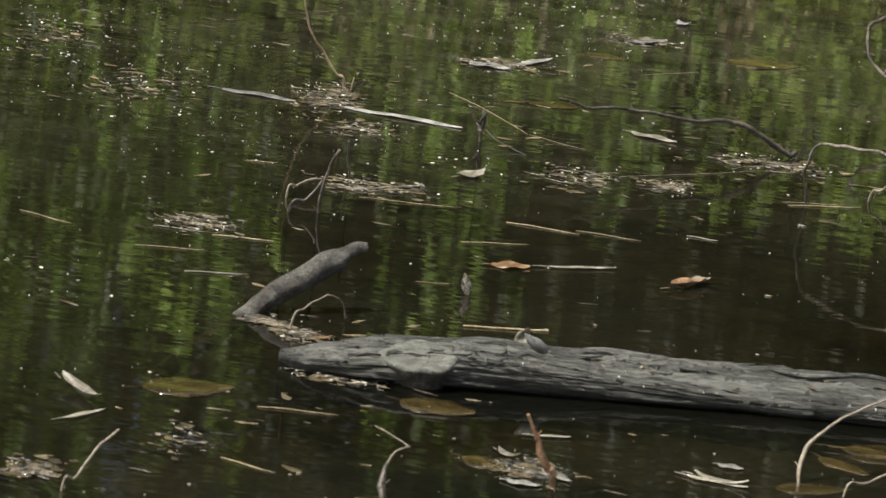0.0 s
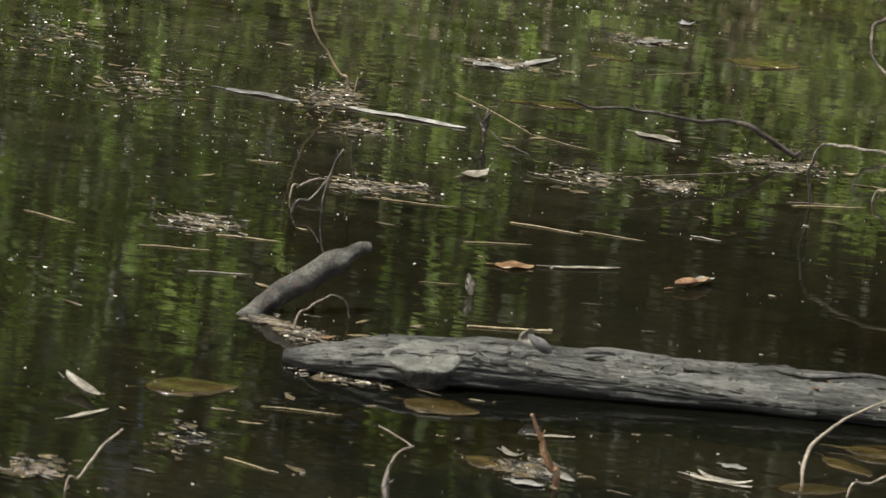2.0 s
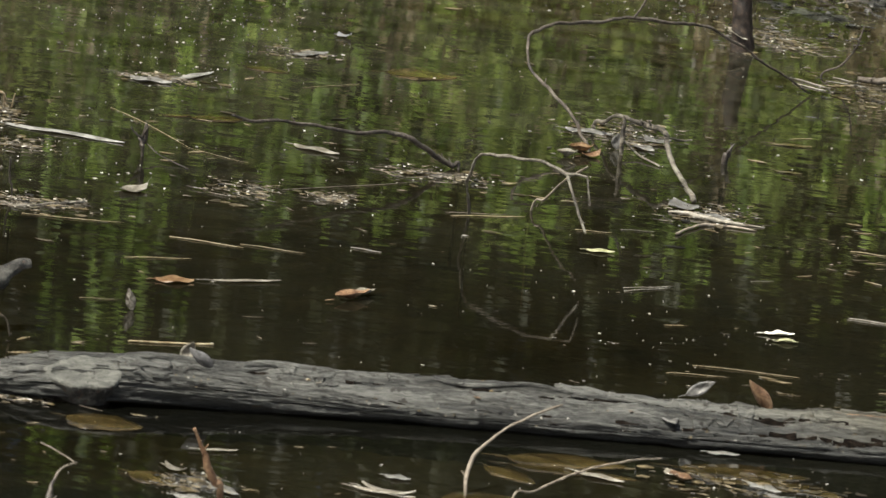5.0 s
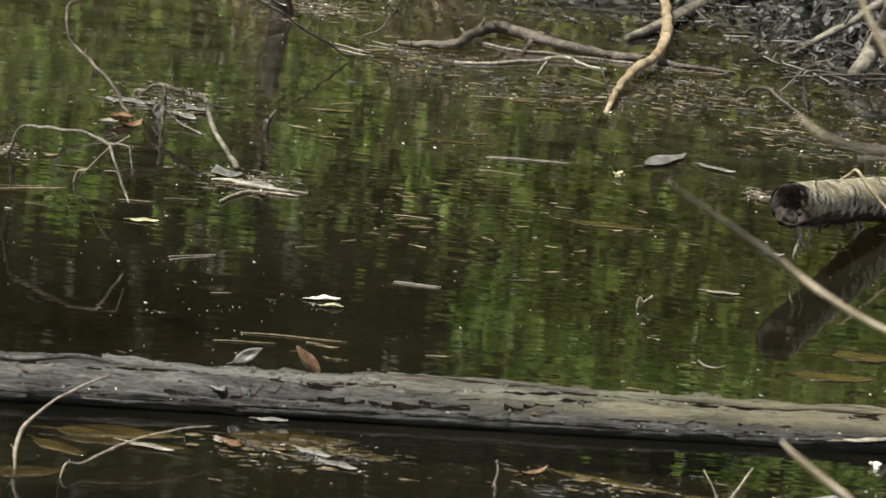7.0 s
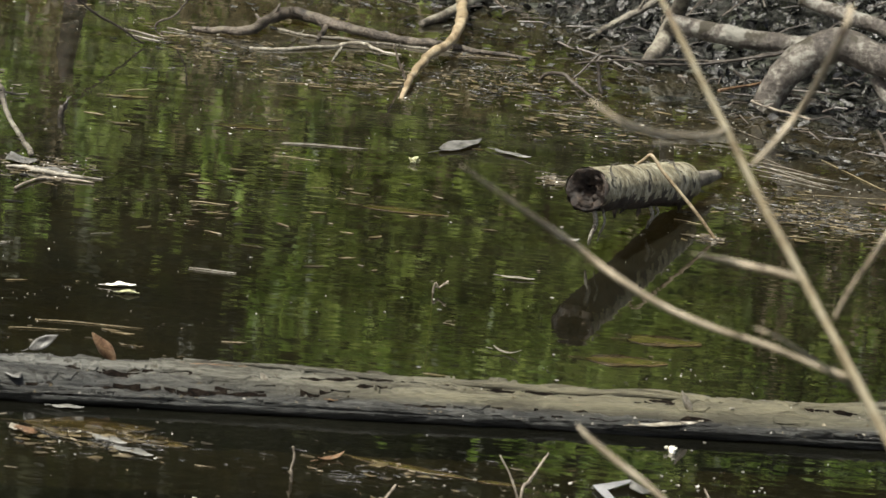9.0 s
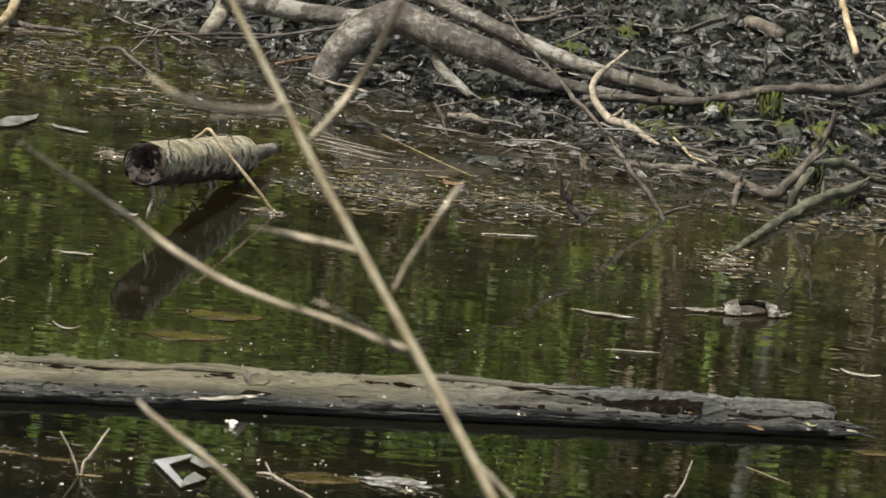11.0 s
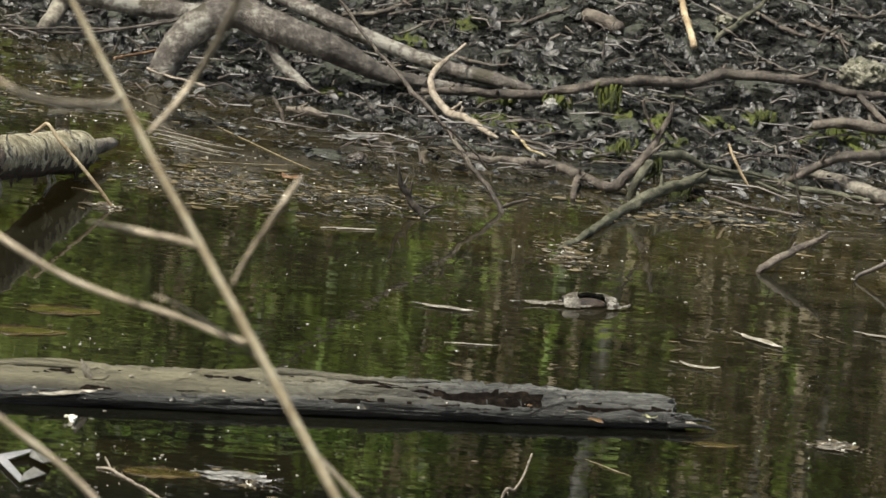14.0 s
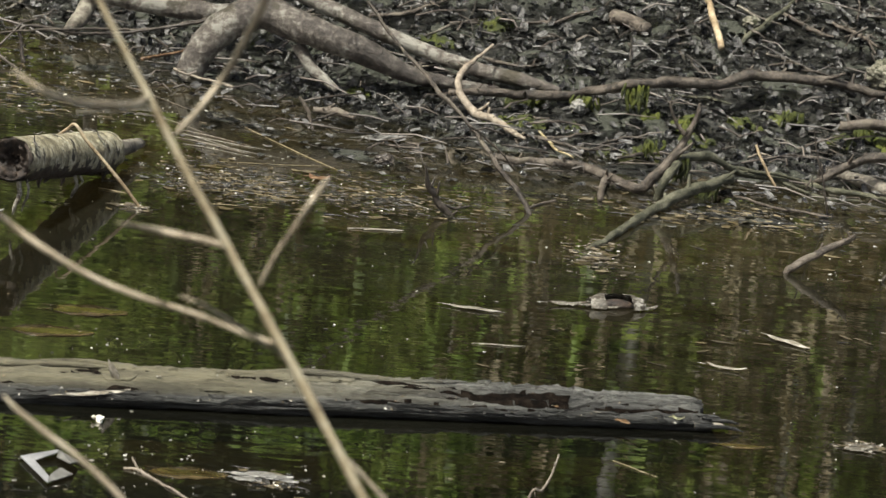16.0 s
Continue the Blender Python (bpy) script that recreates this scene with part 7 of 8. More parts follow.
straw("pale dry straw floating on the water", -1.379, 6.395, 0.082, -24, STRAW, r=0.0009, z=0.001, tilt=-0, seed=192)
straw("pale dry straw floating on the water", -1.746, 7.453, 0.099, 16, STRAW, r=0.0007, z=0.001, tilt=-0, seed=193)
straw("pale dry straw floating on the water", -1.302, 7.911, 0.113, -6, STRAW, r=0.0011, z=0.001, tilt=-0, seed=194)
straw("pale dry straw floating on the water", -1.206, 7.924, 0.099, -5, STRAW, r=0.0008, z=0.001, tilt=-0, seed=195)
straw("pale dry straw floating on the water", -1.346, 7.769, 0.101, 26, STRAW, r=0.0008, z=0.001, tilt=0, seed=196)
straw("pale dry straw floating on the water", -1.079, 7.997, 0.048, -9, PALE_LEAF, r=0.0011, z=0.001, tilt=0, seed=197)
straw("pale dry straw floating on the water", -1.372, 7.473, 0.056, 19, STRAW, r=0.0006, z=0.001, tilt=-0, seed=198)
straw("pale dry straw floating on the water", -1.172, 8.435, 0.26, 45, PALE_TWIG, r=0.0007, z=0.001, tilt=-0, seed=199)
straw("pale dry straw floating on the water", -1.288, 8.329, 0.071, -33, PALE_LEAF, r=0.0007, z=0.001, tilt=0, seed=200)
straw("pale dry straw floating on the water", -1.397, 8.536, 0.115, -29, STRAW, r=0.0005, z=0.001, tilt=-0, seed=201)
straw("pale dry straw floating on the water", -1.537, 8.686, 0.304, -54, STRAW, r=0.0005, z=0.001, tilt=-0, seed=202)
straw("pale dry straw floating on the water", -1.511, 7.957, 0.151, 9, STRAW, r=0.0006, z=0.001, tilt=-0, seed=203)
straw("pale dry straw floating on the water", -1.949, 7.529, 0.093, -24, STRAW, r=0.0006, z=0.001, tilt=-0, seed=204)
straw("pale dry straw floating on the water", -1.331, 9.225, 0.124, 49, STRAW, r=0.0006, z=0.001, tilt=-0, seed=205)
straw("pale dry straw floating on the water", -1.768, 8.09, 0.047, 14, STRAW, r=0.0007, z=0.001, tilt=-0, seed=206)
straw("pale dry straw floating on the water", -0.944, 8.341, 0.121, 29, STRAW, r=0.0011, z=0.001, tilt=-0, seed=207)
straw("pale dry straw floating on the water", -0.963, 8.351, 0.099, 24, PALE_TWIG, r=0.0007, z=0.001, tilt=-0, seed=208)
straw("pale dry straw floating on the water", -0.659, 7.974, 0.083, 43, PALE_LEAF, r=0.0013, z=0.001, tilt=-0, seed=209)
straw("pale dry straw floating on the water", -0.328, 7.954, 0.069, -5, PALE_LEAF, r=0.0013, z=0.001, tilt=-0, seed=210)
straw("pale dry straw floating on the water", -0.717, 8.375, 0.053, 16, PALE_LEAF, r=0.0007, z=0.001, tilt=-0, seed=211)
straw("pale dry straw floating on the water", -0.537, 9.278, 0.05, 44, STRAW, r=0.0010, z=0.001, tilt=-0, seed=212)
straw("pale dry straw floating on the water", -0.78, 8.331, 0.056, 9, STRAW, r=0.0007, z=0.001, tilt=0, seed=213)
straw("pale dry straw floating on the water", -0.564, 9.809, 0.099, -40, PALE_LEAF, r=0.0018, z=0.001, tilt=-0, seed=214)
straw("pale dry straw floating on the water", -0.511, 9.882, 0.043, -30, PALE_LEAF, r=0.0015, z=0.001, tilt=-0, seed=215)
straw("pale dry straw floating on the water", -0.474, 7.54, 0.149, 3, STRAW, r=0.0008, z=0.001, tilt=-0, seed=216)
straw("pale dry straw floating on the water", -0.207, 8.961, 0.139, 7, PALE_LEAF, r=0.0011, z=0.001, tilt=-0, seed=217)
straw("pale dry straw floating on the water", -0.329, 7.943, 0.07, -4, PALE_LEAF, r=0.0008, z=0.001, tilt=-0, seed=218)
straw("pale dry straw floating on the water", -0.537, 7.483, 0.086, 12, STRAW, r=0.0008, z=0.001, tilt=-0, seed=219)
straw("pale dry straw floating on the water", -0.363, 8.421, 0.061, -3, STRAW, r=0.0009, z=0.001, tilt=-0, seed=220)
straw("pale dry straw floating on the water", -0.659, 7.991, 0.084, 36, PALE_LEAF, r=0.0010, z=0.001, tilt=-0, seed=221)
straw("pale dry straw floating on the water", -0.247, 8.835, 0.074, -6, STRAW, r=0.0006, z=0.001, tilt=-0, seed=222)
straw("pale dry straw floating on the water", -0.562, 9.768, 0.073, -31, PALE_LEAF, r=0.0018, z=0.001, tilt=-0, seed=223)
straw("pale dry straw floating on the water", -0.502, 9.841, 0.074, -12, PALE_LEAF, r=0.0015, z=0.001, tilt=0, seed=224)
straw("pale dry straw floating on the water", -0.278, 9.479, 0.12, 16, STRAW, r=0.0008, z=0.001, tilt=-0, seed=225)
straw("pale dry straw floating on the water", -0.504, 8.129, 0.04, 37, PALE_LEAF, r=0.0009, z=0.001, tilt=0, seed=226)
straw("pale dry straw floating on the water", -0.12, 9.723, 0.149, -46, PALE_TWIG, r=0.0008, z=0.001, tilt=-0, seed=227)
straw("pale dry straw floating on the water", 0.047, 9.912, 0.148, 17, PALE_TWIG, r=0.0010, z=0.001, tilt=-0, seed=228)
straw("pale dry straw floating on the water", 0.184, 9.437, 0.087, -2, PALE_LEAF, r=0.0010, z=0.001, tilt=-0, seed=229)
straw("pale dry straw floating on the water", 0.557, 9.106, 0.153, -50, PALE_LEAF, r=0.0010, z=0.001, tilt=0, seed=230)
straw("pale dry straw floating on the water", 0.561, 9.153, 0.143, -37, PALE_TWIG, r=0.0010, z=0.001, tilt=-0, seed=231)
straw("pale dry straw floating on the water", 0.588, 9.074, 0.173, -32, PALE_LEAF, r=0.0008, z=0.001, tilt=-0, seed=232)
straw("pale dry straw floating on the water", 0.474, 9.466, 0.192, -58, PALE_TWIG, r=0.0010, z=0.001, tilt=-0, seed=233)
straw("pale dry straw floating on the water", 0.692, 9.105, 0.359, -65, STRAW, r=0.0008, z=0.001, tilt=0, seed=234)
straw("pale dry straw floating on the water", 0.577, 8.614, 0.09, 5, STRAW, r=0.0009, z=0.001, tilt=0, seed=235)
straw("pale dry straw floating on the water", 0.786, 8.528, 0.092, 13, PALE_LEAF, r=0.0013, z=0.001, tilt=-0, seed=236)
straw("pale dry straw floating on the water", 0.378, 8.645, 0.049, -27, STRAW, r=0.0009, z=0.001, tilt=-0, seed=237)
straw("pale dry straw floating on the water", 0.91, 8.022, 0.068, -17, PALE_LEAF, r=0.0008, z=0.001, tilt=-0, seed=238)
straw("pale dry straw floating on the water", 0.917, 7.798, 0.07, 7, PALE_LEAF, r=0.0008, z=0.001, tilt=-0, seed=239)
straw("pale dry straw floating on the water", -0.211, 8.954, 0.134, 9, PALE_LEAF, r=0.0010, z=0.001, tilt=0, seed=240)
straw("pale dry straw floating on the water", 0.907, 7.798, 0.071, 7, PALE_LEAF, r=0.0008, z=0.001, tilt=-0, seed=241)
straw("pale dry straw floating on the water", 0.568, 9.126, 0.176, -28, PALE_LEAF, r=0.0010, z=0.001, tilt=-0, seed=242)
straw("pale dry straw floating on the water", 0.554, 9.082, 0.155, -38, PALE_TWIG, r=0.0009, z=0.001, tilt=-0, seed=243)
straw("pale dry straw floating on the water", 0.564, 9.044, 0.137, -30, PALE_LEAF, r=0.0009, z=0.001, tilt=-0, seed=244)
straw("pale dry straw floating on the water", 0.645, 8.973, 0.183, 13, STRAW, r=0.0008, z=0.001, tilt=-0, seed=245)
straw("pale dry straw floating on the water", 0.504, 9.242, 0.145, -54, PALE_TWIG, r=0.0010, z=0.001, tilt=-0, seed=246)
straw("pale dry straw floating on the water", 0.798, 8.527, 0.066, 16, PALE_LEAF, r=0.0016, z=0.001, tilt=-0, seed=247)
straw("pale dry straw floating on the water", 0.595, 8.721, 0.101, -13, STRAW, r=0.0009, z=0.001, tilt=-0, seed=248)
straw("pale dry straw floating on the water", 0.864, 8.748, 0.104, -50, PALE_LEAF, r=0.0008, z=0.001, tilt=0, seed=249)
straw("pale dry straw floating on the water", 1.032, 7.137, 0.088, -54, STRAW, r=0.0006, z=0.001, tilt=-0, seed=250)

# ---- bent straw hung over the birch log ----
stick("straw", "bent golden straw hanging over the birch log into the water", "straw", [(0.283, 8.565, 0.098, 0.002), (0.296, 8.55, 0.112, 0.0021), (0.306, 8.535, 0.122, 0.0024), (0.325, 8.532, 0.1005, 0.0028), (0.355, 8.531, 0.0695, 0.003), (0.39, 8.531, 0.033, 0.003), (0.421, 8.531, -0.002, 0.0024)], TAN_TWIG, seed=252)

# ---- leaves and bark that stand on end or lie on the log ----
leaf("small brown leaf standing upright in the water", -1.321, 7.429, 0.034, 0.014, -170, BARK_CURL, 0.015, fold=0.4, curl=0.3, tilt=-77, lean=78, group="", name="leaf")
leaf("pale grey leaf standing among debris", -0.818, 8.994, 0.028, 0.02, 5, GREY_LEAF, 0.014, fold=0.4, curl=0.3, tilt=-89, lean=78, group="", name="leaf")
leaf("reddish brown leaf leaning behind the log", -0.431, 7.195, 0.052, 0.019, -177, BROWN_LEAF, 0.0515, fold=0.4, curl=0.2, tilt=-48, lean=78, group="", name="leaf")
leaf("narrow pale leaf leaning on the log", 0.343, 7.290, 0.035, 0.01, 177, PALE_LEAF, 0.0348, fold=0.4, curl=0.25, tilt=-61, lean=78, group="", name="leaf")
leaf("pale dry leaf on the log", -0.218, 7.214, 0.018, 0.01, -178, PALE_LEAF, 0.0274, fold=0.4, curl=0.2, tilt=-61, lean=78, group="", name="leaf")
leaf("pale curled scrap of bark standing on the log", -1.168, 7.041, 0.036, 0.02, 9, PALE_LEAF, 0.0489, fold=0.4, curl=0.8, tilt=-65, lean=78, group="", name="bark_scrap")
leaf("grey curled scrap of bark standing on the log", -1.142, 6.981, 0.042, 0.017, -171, WET_LEAF, 0.0556, fold=0.4, curl=0.5, tilt=-33, lean=78, group="", name="bark_scrap")
leaf("grey wet leaf draped over the log edge", -0.383, 7.176, 0.06, 0.034, 9, STUB_BARK, 0.0191, curl=-0.15, fold=-0.3, lean=14, group="leaves on the log")
leaf("grey crumpled leaf at the back of the log", -0.509, 7.188, 0.045, 0.016, 4, GREY_LEAF, 0.054, fold=0.4, curl=0.5, tilt=-31, lean=78, group="", name="leaf")
leaf("pale leaf lying on the log", 0.324, 7.238, 0.101, 0.018, 31, PALE_LEAF, 0.0157, curl=0.1, group="leaves on the log")
leaf("reddish strip of bark on the log", -0.269, 7.237, 0.121, 0.01, 12, BROWN_LEAF, 0.0356, curl=0, group="leaves on the log")
leaf("pale flat chip of wood on the log", -1.189, 6.933, 0.049, 0.008, 14, PALE_TWIG, 0.0010, curl=0, fold=0, group="leaves on the log")
leaf("small pale leaf on the log", -0.542, 7.130, 0.049, 0.024, -63, GREY_LEAF, 0.0213, group="leaves on the log")
leaf("small yellow curl of leaf on the log", 1.119, 7.381, 0.021, 0.008, -39, YELLOW_LEAF, 0.0144, curl=0.8, group="leaves on the log")
leaf("small orange leaf on the log", 1.040, 7.355, 0.031, 0.015, -54, ORANGE_LEAF, 0.0111, group="leaves on the log")
leaf("tiny pale scrap lying on the log", -1.092, 6.979, 0.009, 0.006, 0, ORANGE_LEAF, 0.0334, group="scraps on the log")
leaf("tiny pale scrap lying on the log", -0.993, 7.037, 0.012, 0.006, 67, PALE_LEAF, 0.0314, group="scraps on the log")
leaf("tiny pale scrap lying on the log", -0.792, 7.085, 0.015, 0.006, 134, ORANGE_LEAF, 0.0277, group="scraps on the log")
leaf("tiny pale scrap lying on the log", -0.536, 7.081, 0.009, 0.006, 201, PALE_LEAF, -0.0024, group="scraps on the log")
leaf("tiny pale scrap lying on the log", -0.591, 7.120, 0.012, 0.006, 268, ORANGE_LEAF, 0.0274, group="scraps on the log")
leaf("tiny pale scrap lying on the log", -0.118, 7.283, 0.015, 0.006, 335, PALE_LEAF, 0.0330, group="scraps on the log")
leaf("tiny pale scrap lying on the log", -0.008, 7.249, 0.009, 0.006, 42, ORANGE_LEAF, 0.0243, group="scraps on the log")
leaf("tiny pale scrap lying on the log", -0.012, 7.247, 0.012, 0.006, 109, PALE_LEAF, 0.0232, group="scraps on the log")
leaf("tiny pale scrap lying on the log", -0.128, 7.173, 0.015, 0.006, 176, ORANGE_LEAF, 0.0183, group="scraps on the log")
leaf("tiny pale scrap lying on the log", 0.405, 7.311, 0.009, 0.006, 243, PALE_LEAF, 0.0280, group="scraps on the log")
leaf("tiny pale scrap lying on the log", 0.725, 7.347, 0.012, 0.006, 310, ORANGE_LEAF, 0.0144, group="scraps on the log")
leaf("tiny pale scrap lying on the log", 0.801, 7.400, 0.015, 0.006, 17, PALE_LEAF, 0.0158, group="scraps on the log")
leaf("tiny pale scrap lying on the log", 0.952, 7.388, 0.009, 0.006, 84, ORANGE_LEAF, 0.0160, group="scraps on the log")
leaf("tiny pale scrap lying on the log", 1.005, 7.377, 0.012, 0.006, 151, PALE_LEAF, 0.0155, group="scraps on the log")
leaf("tiny pale scrap lying on the log", -1.059, 6.959, 0.015, 0.006, 218, ORANGE_LEAF, 0.0088, group="scraps on the log")

# ---- curled bark, stone, blossom, moss, film ----
curled_bark(1.117, 8.118)
stone("pale mossy rough stone on the bank", 1.793, 9.77, 0.083, 0.045, 0.03, 3)
stone("small white round stone below the branch", 1.204, 9.526, 0.035, 0.013, 0.011, 5, SCUM)
stone("small black stone at the water edge", 0.837, 9.068, 0, 0.016, 0.010, 8, DARK_TWIG)
stone("small pale greenish stone in the litter", 1.557, 9.965, 0.139, 0.016, 0.011, 9)
stone("small pinkish stone in the litter", 1.836, 9.937, 0.123, 0.014, 0.009, 10)
blossom("small cream blossom floating beside the log", 0.325, 7.15, 0.0085, BLOSSOM)
blossom("small yellowish catkin scrap floating", -0.058, 8.894, 0.008, YELLOW_LEAF)
moss("patch of yellow green moss on the mud", 1.083, 9.494, 0.05, 330)
moss("patch of yellow green moss on the mud", 1.129, 9.465, 0.04, 331)
moss("patch of yellow green moss on the mud", 1.251, 9.321, 0.04, 332)
moss("patch of yellow green moss on the mud", 1.388, 9.484, 0.035, 333)
moss("patch of yellow green moss on the mud", 1.106, 9.49, 0.059, 292)
moss("patch of yellow green moss on the mud", 1.5, 9.558, 0.044, 293)
moss("patch of yellow green moss on the mud", 1.771, 9.527, 0.059, 294)
moss("patch of yellow green moss on the mud", 1.326, 9.505, 0.022, 295)
moss("patch of yellow green moss on the mud", 1.303, 9.354, 0.039, 296)
moss("patch of yellow green moss on the mud", 1.405, 9.433, 0.039, 297)
moss("patch of yellow green moss on the mud", 0.979, 9.831, 0.05, 298)
moss("patch of yellow green moss on the mud", 1.086, 9.929, 0.041, 299)
moss("patch of yellow green moss on the mud", 1.192, 9.465, 0.029, 300)
moss("patch of yellow green moss on the mud", 1.573, 9.593, 0.03, 301)
moss("patch of yellow green moss on the mud", 1.676, 9.531, 0.035, 302)
moss("patch of yellow green moss on the mud", 0.83, 9.628, 0.03, 303)
moss("patch of yellow green moss on the mud", 1.604, 9.102, 0.047, 304)
moss("patch of yellow green moss on the mud", 1.422, 9.024, 0.056, 305)
white_film([(0.219, 6.917), (0.268, 6.965), (0.294, 6.912), (0.285, 6.846), (0.252, 6.795)])

# ---- rafts of floating scum ----
scum("raft of pale straw bits and scum on the water", -1.754, 7.626, 0.06, 0.056, 90, 308)
scum("tangle of scum round the tall twig on the water", -1.789, 8.633, 0.05, 0.126, 120, 309)
scum("raft of pale scum on the water", -1.186, 8.323, 0.041, 0.041, 60, 310)
scum("drift of pale scum on the water", -1.599, 9.1, 0.08, 0.049, 70, 311)
scum("drift of pale scum on the water", -1.433, 9.481, 0.069, 0.053, 40, 312)
scum("drift of scum at the branch foot on the water", -1.064, 8.593, 0.106, 0.061, 90, 313)
scum("drift of scum on the water", -1.311, 8.312, 0.069, 0.091, 60, 314)
scum("pale scum around a floating stick on the water", -1.584, 8.018, 0.092, 0.062, 90, 315)
scum("scum below the tall twig on the water", -1.685, 8.435, 0.053, 0.077, 50, 316)
scum("pale scum in the near water on the water", -1.066, 6.568, 0.048, 0.058, 80, 317)
scum("pale scum in the near water on the water", -1.477, 6.469, 0.041, 0.104, 26, 318)
scum("drift of specks on the water", -2.071, 8.512, 0.099, 0.177, 70, 319)
scum("drift of specks on the water", -2.296, 8.821, 0.084, 0.214, 60, 320)
scum("debris round the arched branch on the water", -0.816, 9.114, 0.084, 0.148, 130, 321)
scum("debris round the arched branch on the water", -0.63, 8.556, 0.079, 0.095, 90, 322)
scum("debris drift by the mud on the water", -0.685, 10.218, 0.115, 0.246, 120, 323)
scum("floating debris by the mud on the water", -0.214, 9.591, 0.196, 0.19, 160, 324)
scum("floating debris by the mud on the water", -0.453, 9.789, 0.14, 0.169, 110, 325)
scum("floating debris in the shallows on the water", 0.08, 9.704, 0.178, 0.223, 200, 326)
scum("floating debris in the shallows on the water", 0.254, 9.362, 0.144, 0.208, 120, 327)
scum("floating debris in the shallows on the water", 0.594, 8.774, 0.198, 0.137, 240, 328)
scum("floating debris in the shallows on the water", 0.829, 8.771, 0.18, 0.161, 260, 329)
scum("floating debris in the shallows on the water", 1.4, 8.859, 0.239, 0.103, 200, 330)
scum("floating debris in the shallows on the water", 0.551, 8.827, 0.109, 0.186, 110, 331)
scum("scum in the near water on the water", -0.379, 6.903, 0.093, 0.086, 40, 332)
scum("scum in the near water on the water", -0.03, 6.874, 0.157, 0.1, 40, 333)
scum("scum in the near water on the water", 0.534, 6.906, 0.05, 0.046, 40, 334)
scum("scum before the log on the water", -0.45, 6.911, 0.115, 0.063, 34, 335)
scum("small heap of scum and leaf bits on the water", 1.371, 7.365, 0.031, 0.026, 50, 336)
scum("debris at the sloping branch on the water", 1.125, 8.472, 0.053, 0.129, 80, 337)

leaf("pale scrap of bark floating below the birch log", 0.192, 8.41, 0.03, 0.016, 10, SCUM, 0.002, curl=0.3)
scum("pale scum where the straw meets the water", 0.41, 8.53, 0.028, 0.03, 34, 411)
scum("pale scum behind the birch log on the water", 0.165, 8.86, 0.02, 0.05, 40, 412)

scum("pinkish scum between the stub and the log", -1.53, 7.112, 0.03, 0.03, 46, 421)
scum("pinkish scum between the stub and the log", -1.465, 7.066, 0.03, 0.035, 50, 422)
scum("brown scum along the tip of the log", -1.37, 6.865, 0.07, 0.02, 60, 423)
leaf("tan scrap of leaf at the tip of the log", -1.436, 7.05, 0.024, 0.014, 20, ORANGE_LEAF, 0.006, curl=0.5, ragged=0.3)

scum("pale debris round the rotten stump on the water", -0.649, 10.169, 0.1, 0.1, 90, 424)
leaf("pale scrap of bark against the stump", -0.719, 10.039, 0.05, 0.02, -30, PALE_LEAF, 0.03, fold=0.4, curl=0.3, tilt=20)

# ---- moss hanging from the branches ----
moss_clump("olive moss hanging from a branch in rags", 1.302, 9.503, 0.088, 0.029, 0.051, 48)
moss_clump("olive moss hanging from a branch in rags", 1.114, 9.586, 0.033, 0.049, 0.03, 49)
moss_clump("olive moss hanging from a branch in rags", 1.217, 9.543, 0.051, 0.029, 0.029, 50)
moss_clump("olive moss hanging from a branch in rags", 1.318, 9.005, 0.061, 0.022, 0.041, 51)
moss_clump("olive moss hanging from a branch in rags", 1.72, 9.56, 0.037, 0.05, 0.059, 52)
moss_clump("olive moss hanging from a branch in rags", 1.785, 9.586, 0.034, 0.04, 0.055, 53)
moss_clump("olive moss hanging from a branch in rags", 1.362, 9.016, 0.015, 0.024, 0.037, 54)
moss_clump("olive moss hanging from a branch in rags", 1.288, 9.152, 0.058, 0.023, 0.028, 55)
moss_clump("olive moss hanging from a branch in rags", 1.589, 9.572, 0.051, 0.03, 0.026, 56)

# ---- odd scraps on and beside the log ----
def specks():
    """Countless pale scraps and seeds drifting on the water."""
    rnd = random.Random(77)
    verts, faces = [], []
    count = 0
    while count < 3600:
        x, y = rnd.uniform(-2.7, 1.9), rnd.uniform(5.9, 10.8)
        if y > shore(x) + 0.03:
            continue
        if -0.15 < y - 6.935 - 0.181 * (x + 1.47) < -0.02 and rnd.random() < 0.8:
            continue
        f = noise.noise(Vector((x * 1.4, y * 1.1, 3))) + 0.6 * noise.noise(Vector((x * 4, y * 5, 8)))
        f += 0.4 if (x < -1.4 and y > 8.2) else -0.1
        f += 0.35 if abs(y - shore(x)) < 0.5 else 0
        if rnd.random() > 0.05 + max(0, f - 0.05) ** 1.5 * 1.6:
            continue
        count += 1
        ln = rnd.choice((0.0008, 0.0011, 0.0015, 0.002, 0.0035)) * rnd.uniform(0.7, 1.3)
        wd = ln * rnd.uniform(0.3, 0.9)
        a = rnd.uniform(0, math.pi)
        b = len(verts)
        for k in range(6):
            t = math.pi / 3 * k
            u, v = ln * math.cos(t) * rnd.uniform(0.7, 1.1), wd * math.sin(t) * rnd.uniform(0.7, 1.1)
            verts.append((x + u * math.cos(a) - v * math.sin(a), y + u * math.sin(a) + v * math.cos(a), 0.0008 + rnd.uniform(0, 0.0008)))
        verts.append((x, y, 0.0012 + ln * 0.12))
        verts.append((x, y, -0.001))
        for k in range(6):
            faces.append((b + k, b + (k + 1) % 6, b + 6))
            faces.append((b + (k + 1) % 6, b + k, b + 7))
    me = bpy.data.meshes.new("floating_specks")
    me.from_pydata(verts, [], faces)
    me.materials.append(SPECK)
    tagged(new("floating_specks", me), "pale seeds and scraps scattered over the water", "debris", kind="stuff")


specks()


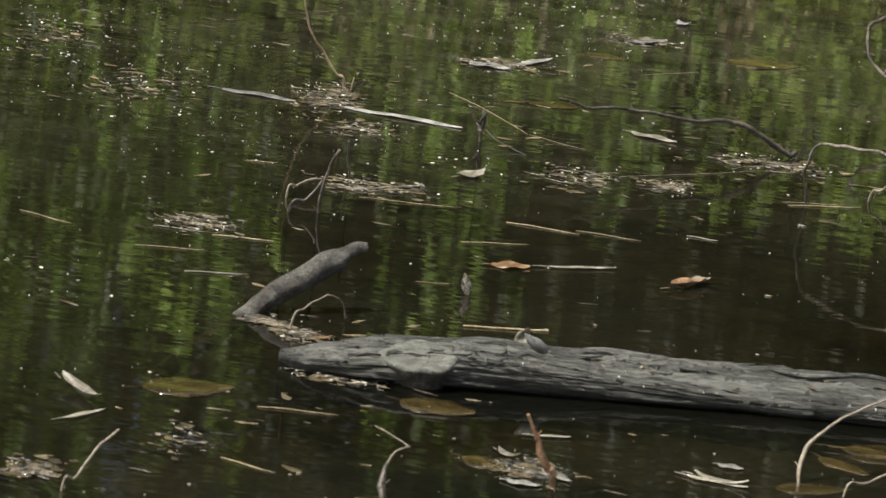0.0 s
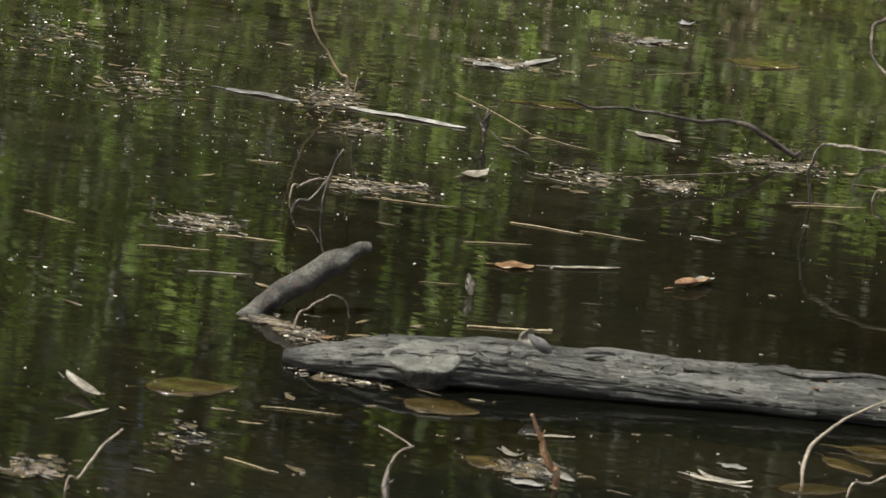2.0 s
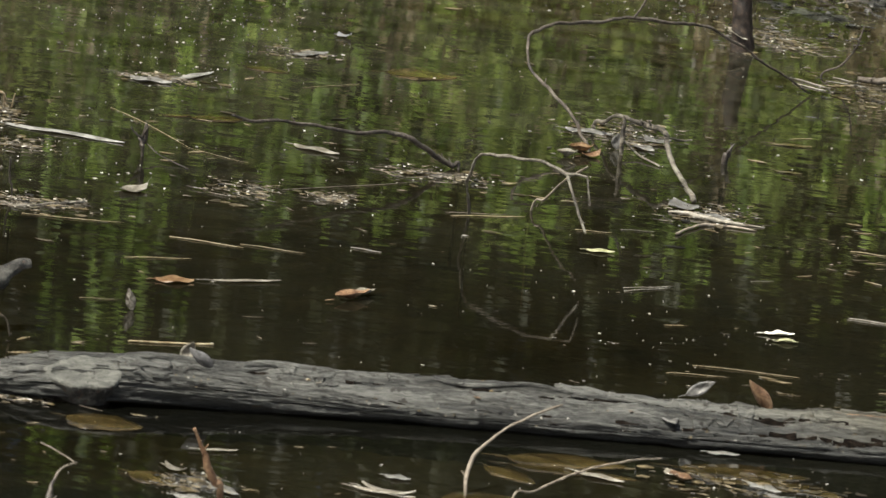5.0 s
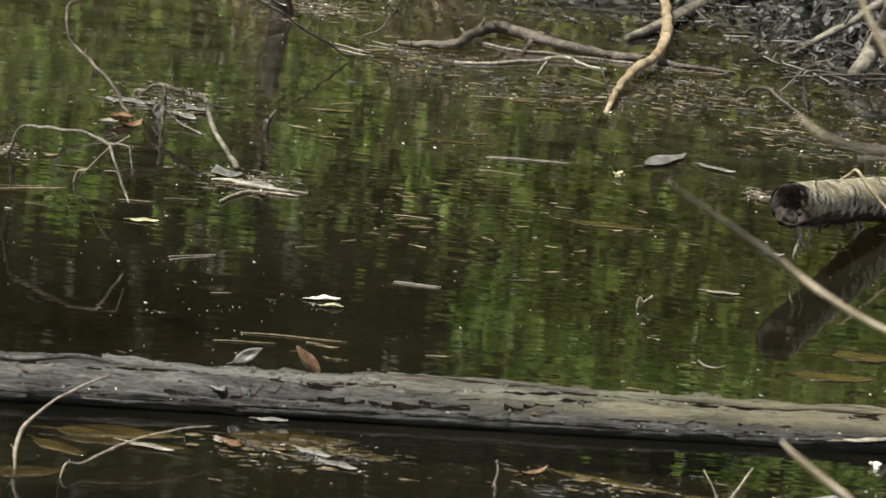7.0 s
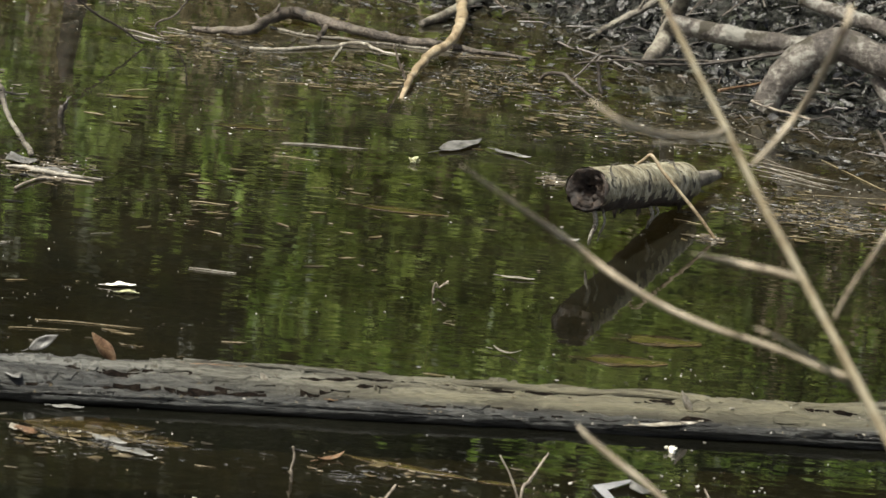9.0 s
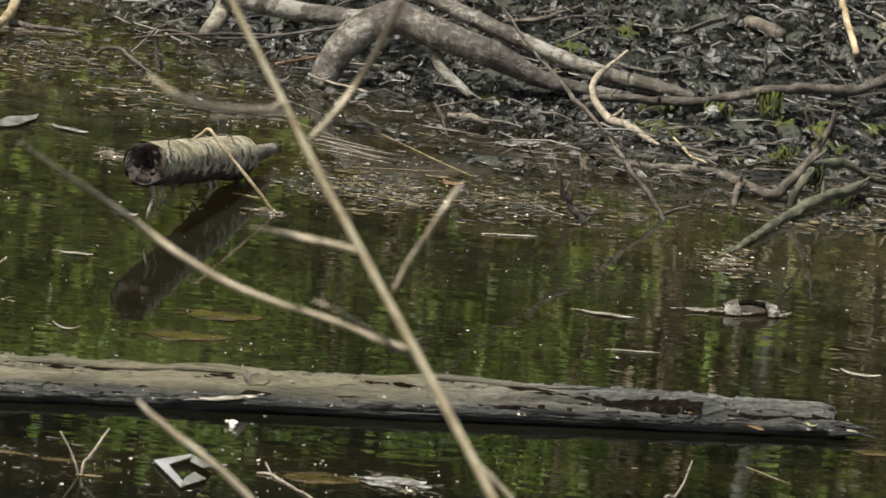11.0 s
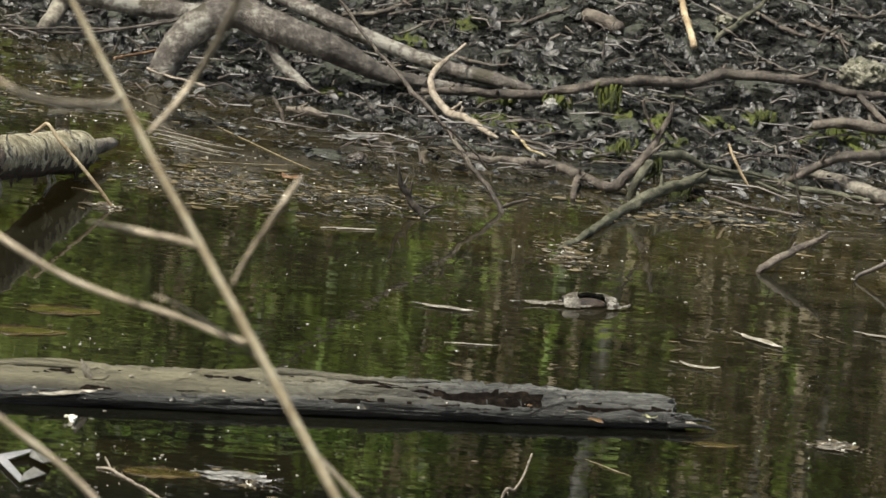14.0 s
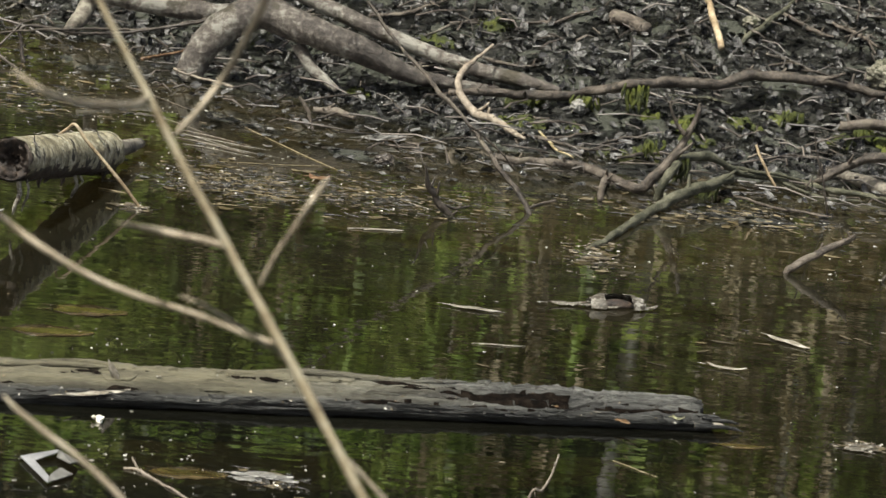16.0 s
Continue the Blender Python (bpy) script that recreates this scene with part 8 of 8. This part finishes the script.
def scrap(verts, faces, rnd, x, y, z, ln, wd, tilt):
    """One curled leaf scrap of eight triangles."""
    m = pose(x, y, z, rnd.gauss(0, tilt), rnd.gauss(0, tilt), rnd.uniform(0, 360))
    c = rnd.uniform(-0.2, 0.5) * ln
    b = len(verts)
    for u in (-0.5, -0.15, 0.2, 0.5):
        w = wd * (0.5 - 2 * (u * 0.85) ** 2 * 0.6) + 0.001
        for side in (-1, 0, 1):
            verts.append(m @ Vector((u * ln, side * w * rnd.uniform(0.75, 1.15), c * u * u + abs(side) * w * 0.35)))
    for i in range(3):
        for k in range(2):
            q = b + i * 3 + k
            faces.append((q, q + 3, q + 4, q + 1))


def litter():
    """Rotting leaves and broken twigs that cover the bank."""
    rnd = random.Random(31)
    verts, faces = [], []
    n = 0
    while n < 30000:
        x, y = rnd.uniform(-0.9, 2.6), rnd.uniform(8.9, 12.0)
        d = y - shore(x)
        if d < -0.35 or d > 2.4 or rnd.random() > (0.08 if d < -0.1 else 0.22 if d < 0.35 else 1.0):
            continue
        n += 1
        ln = rnd.choice((0.005, 0.007, 0.009, 0.013, 0.017, 0.022)) * rnd.uniform(0.8, 1.2)
        scrap(verts, faces, rnd, x, y, max(height(x, y), 0) + (rnd.uniform(0.0005, 0.002) if d < 0.05 else rnd.uniform(0.001, 0.012)), ln, ln * rnd.uniform(0.35, 0.7), 4 if d < 0.05 else 18 if d < 0.3 else 34)
    me = bpy.data.meshes.new("leaf_litter")
    me.from_pydata(verts, [], faces)
    me.materials.append(LITTER)
    tagged(new("leaf_litter", me), "dark wet rotting leaves covering the bank", "leaf litter", kind="stuff")
    verts, faces = [], []
    for k in range(2800):
        x, y = rnd.uniform(-0.9, 2.6), rnd.uniform(9.0, 12.0)
        d = y - shore(x)
        if d < 0 or d > 2.4:
            continue
        ln, a, r = rnd.choice((0.02, 0.03, 0.045, 0.06, 0.1)) * rnd.uniform(0.8, 1.2), rnd.gauss(0, 0.9), rnd.uniform(0.0008, 0.0024)
        dx, dy = ln / 2 * math.cos(a), ln / 2 * math.sin(a)
        p0 = Vector((x - dx, y - dy, height(x - dx, y - dy) + 0.012 + rnd.uniform(0, 0.015)))
        p2 = Vector((x + dx, y + dy, height(x + dx, y + dy) + 0.012 + rnd.uniform(0, 0.015)))
        p1 = (p0 + p2) / 2 + Vector((rnd.gauss(0, 0.006), rnd.gauss(0, 0.006), rnd.uniform(0, 0.008)))
        sd = (p2 - p0).cross(Vector((0, 0, 1))).normalized()
        up = sd.cross((p2 - p0).normalized())
        b = len(verts)
        for p, q in ((p0, r), (p1, r * 0.9), (p2, r * 0.5)):
            for j in range(5):
                t = 2 * math.pi * j / 5
                verts.append(p + sd * q * math.cos(t) + up * q * math.sin(t))
        for i in range(2):
            for j in range(5):
                faces.append((b + i * 5 + j, b + i * 5 + (j + 1) % 5, b + i * 5 + 5 + (j + 1) % 5, b + i * 5 + 5 + j))
    me = bpy.data.meshes.new("twig_litter")
    me.from_pydata(verts, [], faces)
    me.materials.append(TWIG_LITTER)
    tagged(new("twig_litter", me), "broken brown twigs scattered over the bank", "twigs", kind="stuff")


litter()


def drift_scraps():
    """Sodden brown and olive scraps lying flat on the water in streaks."""
    rnd = random.Random(58)
    verts, faces = [], []
    n = 0
    while n < 1500:
        x, y = rnd.uniform(-2.7, 1.9), rnd.uniform(5.9, 10.8)
        if y > shore(x) + 0.05 or (-1.55 < x < 1.25 and abs(y - 7.2 - 0.18 * x) < 0.12):
            continue
        f = noise.noise(Vector((x * 1.1, y * 2.4, 11))) + 0.5 * noise.noise(Vector((x * 4, y * 7, 4)))
        f += 0.12 if y > 8.2 else -0.1
        if rnd.random() > 0.03 + max(0, f) ** 1.5:
            continue
        n += 1
        ln = rnd.choice((0.004, 0.006, 0.01, 0.015, 0.028)) * rnd.uniform(0.7, 1.3)
        wd, a = ln * rnd.uniform(0.1, 0.45), rnd.gauss(0, 0.5)
        ux, uy = math.cos(a), math.sin(a)
        b = len(verts)
        for s, w in ((-0.5, 0.3), (-0.2, 0.9), (0.15, 1.0), (0.5, 0.25)):
            for e in (-1, 0, 1):
                ww = wd * 0.5 * w * e * rnd.uniform(0.5, 1.2)
                verts.append((x + ux * ln * s - uy * ww, y + uy * ln * s + ux * ww, 0.0007 + rnd.uniform(0, 0.0008) + (0.0006 if e == 0 else 0)))
        for i in range(3):
            for e in range(2):
                q = b + i * 3 + e
                faces.append((q, q + 3, q + 4, q + 1))
    me = bpy.data.meshes.new("leaf_scraps")
    me.from_pydata(verts, [], faces)
    me.materials.append(SCRAP)
    tagged(new("leaf_scraps", me), "sodden brown and olive leaf scraps floating in streaks", "debris", kind="stuff")


drift_scraps()
